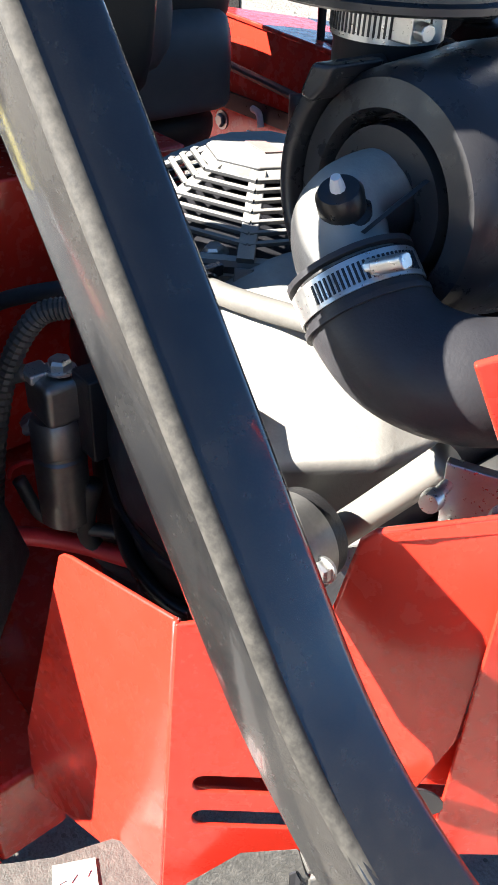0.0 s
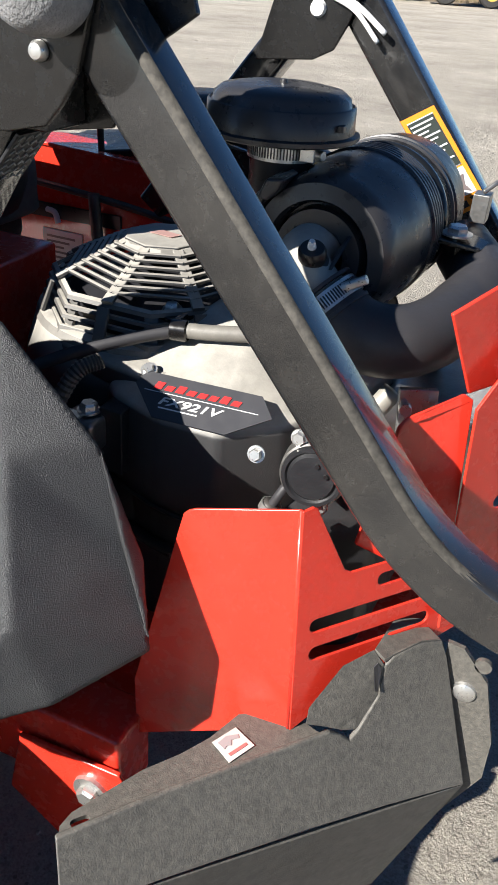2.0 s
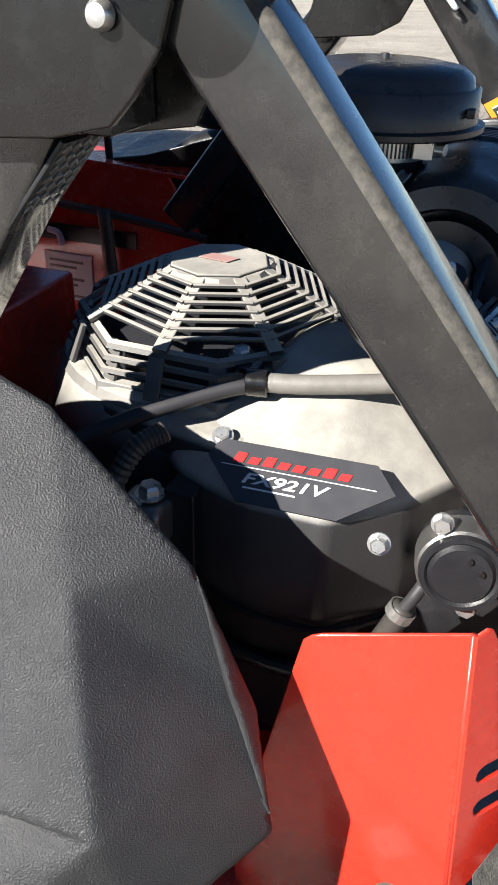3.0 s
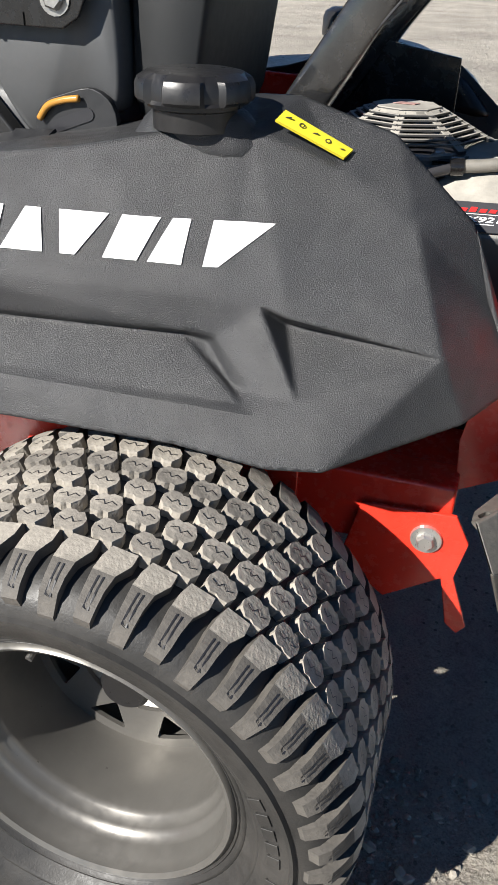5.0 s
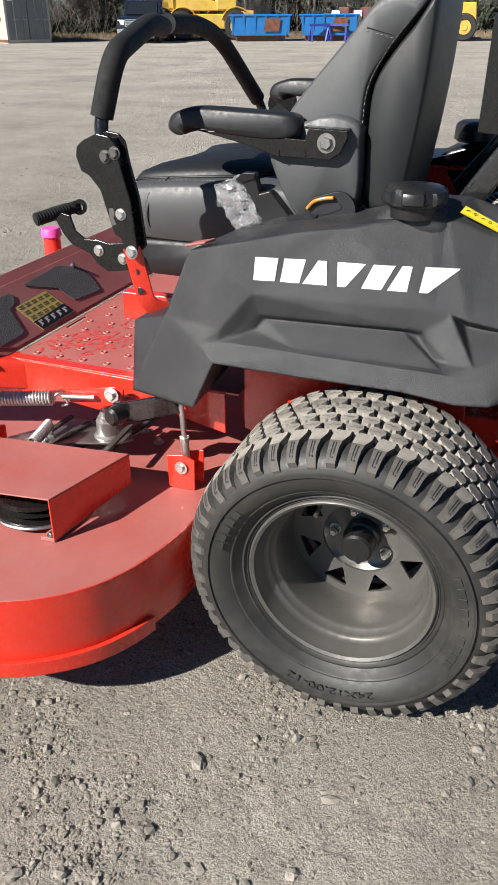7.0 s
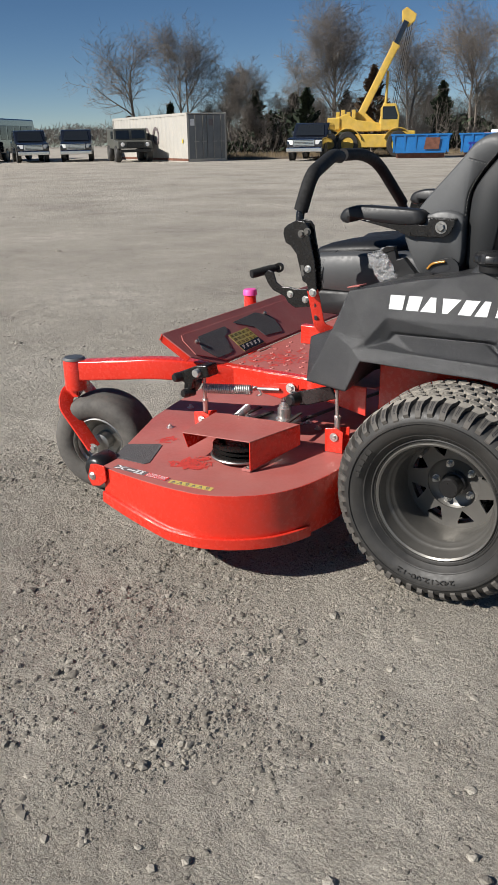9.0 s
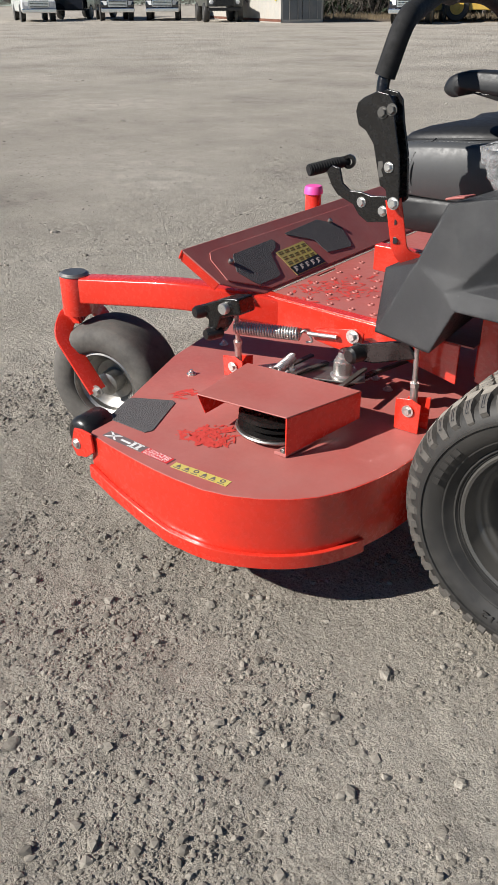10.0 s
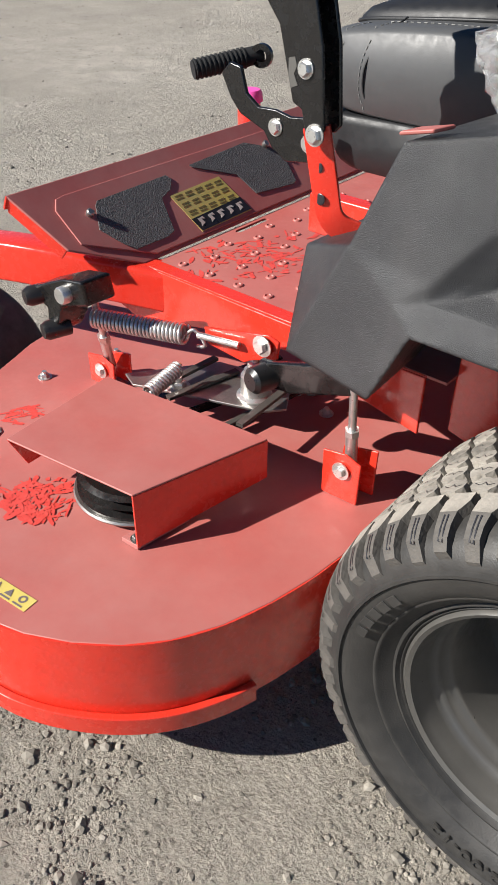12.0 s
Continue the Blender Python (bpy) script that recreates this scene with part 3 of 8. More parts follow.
ring_text("24X12.00-12", 0.2165, 292, 44, 0.0135, left_tyre)
for a0, words in ((166, 5), (24, 10)):
    # plain raised blocks where the maker's words stand
    for k in range(words):
        if words == 10 and k == 5:
            continue
        a = radians(a0 - 5.2 * k)
        q, w = V(math.cos(a), 0, math.sin(a)), V(-math.sin(a), 0, math.cos(a))
        c = V(0, 0.0042, WHEEL_Z) + q * 0.224
        part("raised_block", prism([c - w * 0.0075 - q * 0.0065 + V(0, 0.0018, 0), c + w * 0.0075 - q * 0.0065 + V(0, 0.0018, 0), c + w * 0.0075 + q * 0.0065, c - w * 0.0075 + q * 0.0065], (0, -0.0022, 0)), RUBBER, left_tyre, bevel=0.0006)

# ---- fender and fuel tank
def fender():
    P = dict(
        ftop=(-0.363, 0.225, 0.822), top2=(-0.171, 0.284, 0.858), top3=(-0.096, 0.308, 0.866), edge1=(0.045, 0.366, 0.890), edge2=(0.073, 0.374, 0.884),
        edge3=(0.161, 0.389, 0.851), rid_t=(0.244, 0.383, 0.801), rid_m=(0.290, 0.316, 0.697), fendB=(0.321, 0.319, 0.628), tip2=(0.197, 0.219, 0.603),
        tip=(0.145, 0.208, 0.602), low1=(0.048, 0.204, 0.614), lowm=(-0.15, 0.189, 0.620), notch=(-0.300, 0.178, 0.627), toe_br=(-0.343, 0.172, 0.529),
        toe_bl=(-0.485, 0.192, 0.537), toe_tl=(-0.505, 0.255, 0.662), toe_tr=(-0.410, 0.208, 0.700), A=(-0.295, 0.203, 0.686), B=(-0.243, 0.231, 0.752),
        C=(0.079, 0.287, 0.741), D=(0.108, 0.291, 0.736), hump=(0.137, 0.291, 0.727), cut=(0.130, 0.316, 0.711), E=(0.161, 0.251, 0.659), facet=(0.180, 0.240, 0.640),
        G=(0.142, 0.230, 0.637), H=(-0.154, 0.201, 0.654), I=(-0.333, 0.192, 0.656),
        J1=(-0.256, 0.226, 0.690), J2=(-0.232, 0.237, 0.712), J3=(0.038, 0.274, 0.706), J4=(0.068, 0.278, 0.702), J5=(0.116, 0.254, 0.660), G1=(0.124, 0.232, 0.646), H1=(-0.154, 0.204, 0.660), I1=(-0.300, 0.200, 0.664),
        L1=(-0.240, 0.235, 0.681), L2=(-0.222, 0.248, 0.702), L3=(0.030, 0.285, 0.697), L4=(0.052, 0.289, 0.692), L5=(0.090, 0.264, 0.658), LG=(0.108, 0.242, 0.651), LH=(-0.154, 0.213, 0.665), LI=(-0.272, 0.213, 0.670),
        b_ftop=(-0.350, 0.470, 0.815), b_top2=(-0.17, 0.5, 0.85), b_top3=(-0.10, 0.5, 0.862), b_edge1=(0.05, 0.47, 0.905), b_edge2=(0.10, 0.455, 0.908),
        b_edge3=(0.205, 0.440, 0.880), b_rid_t=(0.296, 0.430, 0.802), b_rid_m=(0.340, 0.425, 0.708), b_fendB=(0.365, 0.393, 0.640), b_tip2=(0.22, 0.5, 0.60),
        b_tip=(0.15, 0.5, 0.60), b_low1=(0.05, 0.5, 0.61), b_lowm=(-0.15, 0.5, 0.612), b_notch=(-0.30, 0.5, 0.618), b_toe_br=(-0.36, 0.42, 0.53),
        b_toe_bl=(-0.47, 0.42, 0.535), b_toe_tl=(-0.50, 0.45, 0.66), b_toe_tr=(-0.41, 0.45, 0.70))
    bm = bmesh.new()
    v = {k: bm.verts.new(p) for k, p in P.items()}

    def face(names):
        bm.faces.new([v[k] for k in names.split()])

    face("ftop top2 top3 edge1 edge2 edge3 rid_t rid_m hump D C B A toe_tr")
    face("hump rid_m cut")
    face("cut rid_m fendB tip2 facet E")
    face("D hump cut")
    face("D cut E")
    face("toe_tr A I")
    face("toe_tr I notch toe_br toe_bl toe_tl")
    face("I H G E facet tip2 tip low1 lowm notch")
    loops = ["A B C D E G H I".split(), "J1 J2 J3 J4 J5 G1 H1 I1".split(), "L1 L2 L3 L4 L5 LG LH LI".split()]
    for outer, inner in zip(loops, loops[1:]):
        for i in range(8):
            j = (i + 1) % 8
            bm.faces.new([v[outer[i]], v[outer[j]], v[inner[j]], v[inner[i]]])
    face("L1 L2 L3 L4 L5 LG LH LI")
    rim = "ftop top2 top3 edge1 edge2 edge3 rid_t rid_m fendB tip2 tip low1 lowm notch toe_br toe_bl toe_tl toe_tr".split()
    for i in range(len(rim)):
        a, b = rim[i], rim[(i + 1) % len(rim)]
        bm.faces.new([v[a], v[b], v["b_" + b], v["b_" + a]])
    bm.faces.new([v["b_" + k] for k in rim][::-1])
    bmesh.ops.triangulate(bm, faces=[f for f in bm.faces if len(f.verts) > 4])
    # fine net, then relaxed, so that every fold of the moulding is soft
    bmesh.ops.triangulate(bm, faces=bm.faces)
    for limit in (0.10, 0.05, 0.026, 0.014, 0.0085):
        for turn in range(2):
            long = [e for e in bm.edges if e.calc_length() > limit]
            if long:
                bmesh.ops.subdivide_edges(bm, edges=long, cuts=1)
                bmesh.ops.triangulate(bm, faces=[f for f in bm.faces if len(f.verts) > 3])
    for turn in range(1):
        bmesh.ops.smooth_vert(bm, verts=bm.verts, factor=0.35, use_axis_x=True, use_axis_y=True, use_axis_z=True)
    return bm


tank = part("fender_tank", fender(), PLASTIC, mower, "black grained plastic fender and fuel tank", smooth=True)
# filler neck mound and cap
CAP = V(0.012, 0.372, 0.892)
part("filler_mound", loft([[CAP + V(rx * math.cos(q), 0.014 + ry * math.sin(q), z) for q in [2 * math.pi * k / 24 for k in range(24)]]
                           for rx, ry, z in ((0.085, 0.042, -0.045), (0.070, 0.042, -0.020), (0.058, 0.042, -0.004), (0.050, 0.043, 0.003), (0.046, 0.043, 0.005))]), PLASTIC, tank, smooth=True)
part("filler_neck", lathe([(0.042, -0.01), (0.042, 0.008), (0.047, 0.010), (0.047, 0.014), (0.043, 0.016), (0.043, 0.022)], CAP, (0, 0, 1), 32), PLASTIC_S, tank, smooth=40)


def cap_mesh():
    n = 72
    rings = []
    for r, h in ((0.046, 0.014), (0.056, 0.016), (0.059, 0.020), (0.059, 0.036), (0.056, 0.044), (0.048, 0.050), (0.038, 0.0525), (0.0, 0.053)):
        ring = []
        for k in range(n):
            a = 2 * math.pi * k / n
            w = 1.0 - (0.10 if (k % 12) in (0, 1, 2, 3) and 0.018 < h < 0.046 and r > 0.050 else 0.0)
            ring.append(CAP + V(r * w * math.cos(a), r * w * math.sin(a), 0.014 + (h - 0.014) * 0.76))
        rings.append(ring)
    return loft(rings)


part("fuel_cap", cap_mesh(), PLASTIC_S, tank, "round ribbed black fuel cap", smooth=30)

# ---- mower deck
DECK_Z, SKIRT_Z = 0.300, 0.137
left_edge = [(-0.969, -0.227), (-0.885, -0.240), (-0.799, -0.248), (-0.740, -0.251), (-0.680, -0.251), (-0.607, -0.246), (-0.550, -0.229), (-0.495, -0.200), (-0.446, -0.163),
             (-0.406, -0.118), (-0.374, -0.060), (-0.352, 0.008), (-0.338, 0.076), (-0.332, 0.135)]
outline = [(-0.985, -0.20), (-1.005, -0.115)] [::-1] + left_edge + [(-0.33, 1.30), (-0.40, 1.60), (-0.60, 1.76), (-0.95, 1.72), (-1.15, 1.35), (-1.20, 0.75), (-1.165, 0.40), (-1.13, 0.22)]
deck = part("deck_shell", prism([(x, y, DECK_Z) for x, y in outline], (0, 0, -0.005)), RED_DUSTY, mower, "dusty red steel cutting deck top", bevel=0.002)


def skirt(points, z0, z1, out, thick, lift=0.0):
    bm = bmesh.new()
    pts = [Vector((x, y, 0)) for x, y in points]
    cols = []
    for i, p in enumerate(pts):
        d = (pts[min(i + 1, len(pts) - 1)] - pts[max(i - 1, 0)]).normalized()
        nrm = Vector((d.y, -d.x, 0)) * -1
        nrm = nrm if nrm.dot(p - Vector((-0.7, 0.7, 0))) > 0 else -nrm
        a, b = p + nrm * out, p + nrm * (out - thick)
        rise = max(0.0, -0.70 - p.x) * 0.20
        cols.append([bm.verts.new((q.x, q.y, z)) for q, z in ((a, z0 + rise), (a, z1 + rise * lift), (b, z1 + rise * lift), (b, z0 + rise))])
    for c, d in zip(cols, cols[1:]):
        for k in range(4):
            bm.faces.new((c[k], c[(k + 1) % 4], d[(k + 1) % 4], d[k]))
    bm.faces.new(cols[0])
    bm.faces.new(cols[-1][::-1])
    return bm


dense = [(p.x, p.y) for p in spline([V(x, y, 0) for x, y in left_edge], 5)]
part("deck_skirt", skirt(dense, SKIRT_Z, DECK_Z - 0.001, 0.001, 0.006), RED, deck, "glossy red curved deck skirt", smooth=60)
part("skirt_lip", skirt(dense[:-12], SKIRT_Z - 0.004, SKIRT_Z + 0.030, 0.013, 0.011, 1.0), RED, deck, "welded lower skirt strip", smooth=60, bevel=0.002)
part("rear_skirt", prism([(-0.332, 0.135, SKIRT_Z), (-0.33, 1.3, SKIRT_Z), (-0.33, 1.3, DECK_Z - 0.006), (-0.332, 0.135, DECK_Z - 0.006)], (-0.006, 0, 0)), RED, deck)

# ---- roll bar
TYC = 0.487
left_bar = part("roll_bar_post", sweep(fillet([V(0.245, TYC, 1.129), V(0.583, TYC, 0.709), V(0.90, TYC + 0.01, 0.693)], 0.11, 14), rounded(0.048, 0.042, 0.0055), up=(0, 1, 0)), TUBE_BLACK, mower, "black square roll bar tube with dust and scuffs", smooth=40)
bar_line = fillet([V(0.245, TYC, 1.129), V(0.583, TYC, 0.709), V(0.90, TYC + 0.01, 0.693)], 0.11, 14)
worn = []
for i, p in enumerate(bar_line[:9]):
    d = (bar_line[i + 1] - p).normalized()
    side = V(-d.z, 0, d.x)
    side = side if side.z > 0 else -side
    worn.append(p + side * 0.0189 - V(0, 0.0159, 0))
part("worn_edge", sweep(worn, circle(0.0055, 12), scales=[1.0, 1.0, 1.0, 1.0, 0.99, 0.97, 0.95, 0.92, 0.88]), EDGE_DUST, left_bar, "dust-worn edge of the tube", smooth=True)
right_bar = part("roll_bar_post", sweep(fillet([V(0.262, 1.045, 1.129), V(0.597, 1.045, 0.717), V(0.90, 1.04, 0.709)], 0.11, 14), rounded(0.050, 0.046, 0.0055), up=(0, 1, 0)), TUBE_BLACK, mower, "black square roll bar tube with warning decal", smooth=40)

# ---- red engine guard: a flat front sheet and a slotted side, folded along an upright line
gbot, gtop = V(0.474, 0.452, 0.539), V(0.4535, 0.478, 0.762)
gd = V(0.64, 0.77, 0).normalized()
gup = (gtop - gbot).normalized()
front_sheet = [gbot, gtop, V(0.366, 0.4665, 0.7395), V(0.3595, 0.4655, 0.7365), V(0.3545, 0.465, 0.7315), V(0.321, 0.438, 0.541), V(0.327, 0.431, 0.474)]
guard = part("engine_guard", prism(front_sheet, (0.0005, 0.003, 0)), RED, mower, "glossy red folded sheet engine guard", bevel=0.0015)
slots = [slot(0.094, 0.109, 0.160, 0.0135), slot(0.080, 0.0795, 0.130, 0.0135), slot(0.112, 0.137, 0.060, 0.013)]
side = plate([(0, 0), (0, 0.225), (0.010, 0.227), (0.014, 0.225), (0.046, 0.158), (0.053, 0.154), (0.20, 0.154), (0.20, 0.060), (0.097, 0.034), (0.024, 0.012)], slots, gbot, gd, gup, 0.003)
part("guard_side", side, RED, guard, "slotted side of the guard", bevel=0.001)
part("guard_fold", sweep([gbot + gd * 0.0005, gtop + gd * 0.0005], circle(0.0022, 10)), RED, guard, smooth=True)


# ---------------------------------------------------------------- front of the mower
def hexnut(at, parent, r=0.008, h=0.008, axis=(0, 0, 1), mat=None, name="nut", stud=0.0):
    bm = bolt_mesh(at, axis, r, h, 1.5)
    if stud:
        bm = join(bm, lathe([(0, h + stud), (r * 0.5, h + stud), (r * 0.55, h)], at, axis, 10))
    return part(name, bm, mat or STEEL, parent)


def flat(points, z, height, name, mat, parent, label="", bevel=0.0):
    return part(name, prism([(x, y, z) for x, y in points], (0, 0, height)), mat, parent, label, bevel=bevel)


def sheet(points, y, thick, name, mat, parent, label="", bevel=0.0012):
    """A plate standing in the x-z plane."""
    return part(name, prism([(x, y, z) for x, z in points], (0, thick, 0)), mat, parent, label, bevel=bevel)


def disc(at, axis, r, h, name, mat, parent, label="", rim=0.12, n=32):
    return part(name, lathe([(0, h), (r * (1 - rim), h), (r, h - r * rim * 0.5), (r, 0), (0, 0)], at, axis, n), mat, parent, label, smooth=40)


# caster: post, fork, wheel
POST = V(-1.41, 0.127, -0.032)
part("caster_arm", sweep(fillet([V(-1.415, 0.130, 0.462), V(-1.05, 0.205, 0.503), V(-0.84, 0.325, 0.472)], 0.09, 8), rounded(0.06, 0.072, 0.007), up=(0, 0, 1)), RED, mower, "red tubular caster arm", smooth=40)
post = part("caster_post", lathe([(0, 0.535), (0.039, 0.535), (0.041, 0.530), (0.041, 0.425), (0, 0.425)], POST, (0, 0, 1), 32), RED, mower, smooth=40)
part("post_cap", lathe([(0, 0.544), (0.034, 0.544), (0.041, 0.538), (0.041, 0.535), (0, 0.535)], POST, (0, 0, 1), 32), STEEL_DULL, post, "grey metal post cap", smooth=40)
CW = V(-1.338, 0.186, 0.189)
ca = V(0.26, -0.966, 0)
for s in (1, -1):
    leg = [POST + V(0, 0, 0.418), V(-1.462, 0.172, 0.380) + ca * s * 0.055, V(-1.457, 0.172, 0.338) + ca * s * 0.100, CW + ca * s * 0.104]
    part("fork_leg", sweep(fillet(leg, 0.04, 6), rounded(0.052, 0.010, 0.002), up=(0, -1, 0)), RED, mower, "red bent caster fork leg", smooth=40)
    hexnut(CW + ca * s * 0.109, mower, 0.013, 0.011, ca * s, name="axle_nut")
cprof = [(0.098, -0.055), (0.102, -0.070), (0.116, -0.083), (0.148, -0.087), (0.166, -0.081), (0.178, -0.068), (0.181, -0.062), (0.1865, -0.035), (0.188, 0)]
ctyre = part("caster_tyre", lathe(cprof + [(r, -h) for r, h in reversed(cprof[:-1])], CW, ca, 64), CASTER_RUBBER, mower, "smooth black caster tyre", smooth=40)
part("caster_rim", lathe([(0.101, 0.062), (0.104, 0.072), (0.099, 0.074), (0.096, 0.070), (0.094, 0.056), (0.086, 0.050), (0.084, 0.036), (0.076, 0.032), (0.060, 0.012), (0.036, 0.010), (0.034, 0.055), (0.020, 0.060), (0, 0.060)], CW, ca, 48), STEEL_DULL, ctyre, "dull steel caster rim", smooth=40)
part("caster_rim", lathe([(0.101, -0.062), (0.104, -0.072), (0.096, -0.070), (0.076, -0.032), (0.034, -0.055), (0, -0.06)], CW, ca, 48), STEEL_DULL, ctyre, smooth=40)
# anti-scalp roller at the deck corner
rbr = part("roller_bracket", prism([(-1.010, -0.236, 0.306), (-0.985, -0.238, 0.312), (-0.950, -0.237, 0.310), (-0.948, -0.236, 0.262), (-0.975, -0.236, 0.240), (-1.010, -0.236, 0.232), (-1.026, -0.236, 0.258)], (0, -0.006, 0)), RED, deck, "red roller bracket", bevel=0.002)
hexnut((-1.004, -0.242, 0.268), rbr, 0.009, 0.008, (0, -1, 0), name="bolt")
part("scalp_roller", lathe([(0, -0.004), (0.030, -0.004), (0.040, 0.004), (0.044, 0.014), (0.044, 0.075), (0.038, 0.084), (0, 0.084)], (-1.012, -0.225, 0.278), (-0.05, 1, 0), 32), PLASTIC_S, rbr, "black anti-scalp roller", smooth=40)

# frame rail and foot platform
RAIL_Y = 0.298
rail = part("side_rail", prism([(-0.975, RAIL_Y, 0.512), (-0.50, RAIL_Y, 0.506), (-0.33, RAIL_Y, 0.508), (-0.33, RAIL_Y, 0.415), (-0.56, RAIL_Y, 0.462), (-0.72, RAIL_Y, 0.442), (-0.90, RAIL_Y, 0.405), (-0.955, RAIL_Y, 0.424)], (0, 0.006, 0)), RED, mower, "red frame rail", bevel=0.002)
part("rail_flange", prism([(-0.972, RAIL_Y + 0.002, 0.5135), (-0.33, RAIL_Y + 0.002, 0.5095), (-0.33, RAIL_Y + 0.03, 0.5095), (-0.972, RAIL_Y + 0.03, 0.5135)], (0, 0, -0.004)), RED, rail, bevel=0.0015)
part("frame_tube", prism([(-0.33, 0.394, 0.50), (0.33, 0.394, 0.50), (0.33, 0.394, 0.40), (-0.33, 0.394, 0.40)], (0, 0.06, 0)), RED, mower, "red rear frame tube under the fender", bevel=0.005)
part("axle_plate", prism([(-0.30, 0.33, 0.60), (0.15, 0.33, 0.60), (0.15, 0.33, 0.30), (-0.30, 0.33, 0.42)], (0, 0.006, 0)), RED, mower, "red wheel motor mounting plate", bevel=0.002)
FN = V(0.9, 0, 1).normalized()


def fp(x, y, off=0.0):
    """A place on the sloping foot plate."""
    return V(x, y, 0.587 - 0.9 * (x + 0.93)) + FN * off


foot = part("foot_plate", prism([fp(-1.000, 0.146), fp(-0.912, 0.187), fp(-0.862, 0.302), fp(-0.862, 1.21), fp(-0.912, 1.32), fp(-1.0, 1.365)], FN * -0.005), RED_DARK, mower, "dusty dark red sloping foot plate", bevel=0.002)
foot.location = (-0.010, 0.0, -0.012)
part("top_flange", prism([fp(-1.0, 0.146, -0.001), fp(-1.0, 1.365, -0.001), fp(-1.0, 1.365, -0.001) + V(-0.012, 0, -0.022), fp(-1.0, 0.146, -0.001) + V(-0.012, 0, -0.022)], (0.003, 0, -0.003)), RED, foot, "folded upper lip", bevel=0.001)
part("side_flange", prism([fp(-1.0, 0.147, -0.002), fp(-0.914, 0.187, -0.002), fp(-0.914, 0.187, -0.03), fp(-0.99, 0.152, -0.03)], (0.001, 0.003, 0)), RED, foot, bevel=0.001)
panel = [(-0.866, 0.335), (-0.912, 0.212), (-0.962, 0.207), (-0.976, 0.220), (-0.978, 0.24), (-0.978, 1.27), (-0.962, 1.303), (-0.912, 1.298), (-0.866, 1.175)]
part("access_panel", prism([fp(x, y, 0.0005) for x, y in panel], FN * 0.0035), RED_DARK, foot, "raised access panel", bevel=0.0016)
for pad in ([(-0.957, 0.288), (-0.960, 0.452), (-0.952, 0.458), (-0.939, 0.443), (-0.932, 0.413), (-0.885, 0.394), (-0.881, 0.375), (-0.881, 0.302), (-0.892, 0.286), (-0.921, 0.258), (-0.952, 0.280)],
            [(-0.963, 0.516), (-0.969, 0.677), (-0.950, 0.734), (-0.929, 0.757), (-0.888, 0.745), (-0.884, 0.735), (-0.891, 0.626), (-0.927, 0.609), (-0.958, 0.520)]):
    part("grip_pad", prism([fp(x, y, 0.004) for x, y in pad], FN * 0.002), GRIT, foot, "black gritty anti-slip pad", bevel=0.0006)
part("warning_label", prism([fp(*p, 0.0042) for p in ((-0.931, 0.432), (-0.934, 0.564), (-0.872, 0.590), (-0.870, 0.450))], FN * 0.0006), YELLOW_DECAL, foot, "yellow warning label with pictograms")
part("warning_label", prism([fp(*p, 0.005) for p in ((-0.891, 0.444), (-0.8955, 0.581), (-0.8735, 0.588), (-0.871, 0.4515))], FN * 0.0004), DECAL_BLACK, foot, "dark pictogram strip of the label")
for k in range(5):
    y0 = 0.452 + k * 0.026
    part("pictogram", prism([fp(x0_, y0 + dy, 0.0056) for x0_, dy in ((-0.8885, 0.004), (-0.8895, 0.018), (-0.8850, 0.021), (-0.8870, 0.012), (-0.8800, 0.016), (-0.8770, 0.004), (-0.8820, 0.007))], FN * 0.0003), STICKER, foot)
    for r in range(3):
        x0 = -0.9285 + r * 0.013
        part("text_bar", prism([fp(x0, y0 - 0.012 + r * 0.004, 0.0049), fp(x0 - 0.0006, y0 + 0.006 + r * 0.004, 0.0049), fp(x0 + 0.0016, y0 + 0.007 + r * 0.004, 0.0049), fp(x0 + 0.0020, y0 - 0.011 + r * 0.004, 0.0049)], FN * 0.0003), LABEL_INK, foot)
        x1 = x0 + 0.0045
        part("text_bar", prism([fp(x1, y0 - 0.012 + r * 0.004, 0.0049), fp(x1 - 0.0006, y0 + 0.006 + r * 0.004, 0.0049), fp(x1 + 0.0016, y0 + 0.007 + r * 0.004, 0.0049), fp(x1 + 0.0020, y0 - 0.011 + r * 0.004, 0.0049)], FN * 0.0003), LABEL_INK, foot)
for x, y in ((-0.944, 0.259), (-0.955, 0.725)):
    part("panel_knob", lathe([(0, 0.010), (0.005, 0.010), (0.007, 0.008), (0.007, 0.003), (0.006, 0), (0, 0)], fp(x, y, 0.004), FN, 16), STEEL_DULL, foot, "round steel panel knob", smooth=40)
PAN = 0.5105
pan = part("foot_pan", plate([(-0.868, 0.302), (-0.30, 0.302), (-0.30, 1.21), (-0.868, 1.21)], [slot(-0.853, 0.56, 0.09, 0.012, math.pi / 2)], (0, 0, PAN - 0.004), (1, 0, 0), (0, 1, 0), 0.004), RED_DUSTY, mower, "dusty scuffed red foot platform")
rnd = random.Random(5)
dimple_mesh = None
for ix in range(7):
    for iy in range(9):
        x, y = -0.825 + ix * 0.062 + 0.02 * (iy % 2), 0.345 + iy * 0.058
        bm = lathe([(0.0085, 0.0002), (0.0075, 0.0024), (0.0052, 0.0030), (0.0040, 0.0012), (0, 0.0008)], (0, 0, 0), (0, 0, 1), 10)
        if dimple_mesh is None:
            dimple_mesh = part("punched_dimple", bm, RED_DUSTY, pan, smooth=50).data
            bpy.data.objects[pan.children[0].name].location = (x, y, PAN)
        else:
            bm.free()
            ob = new("punched_dimple", dimple_mesh)
            ob.parent, ob.location = pan, (x, y, PAN)


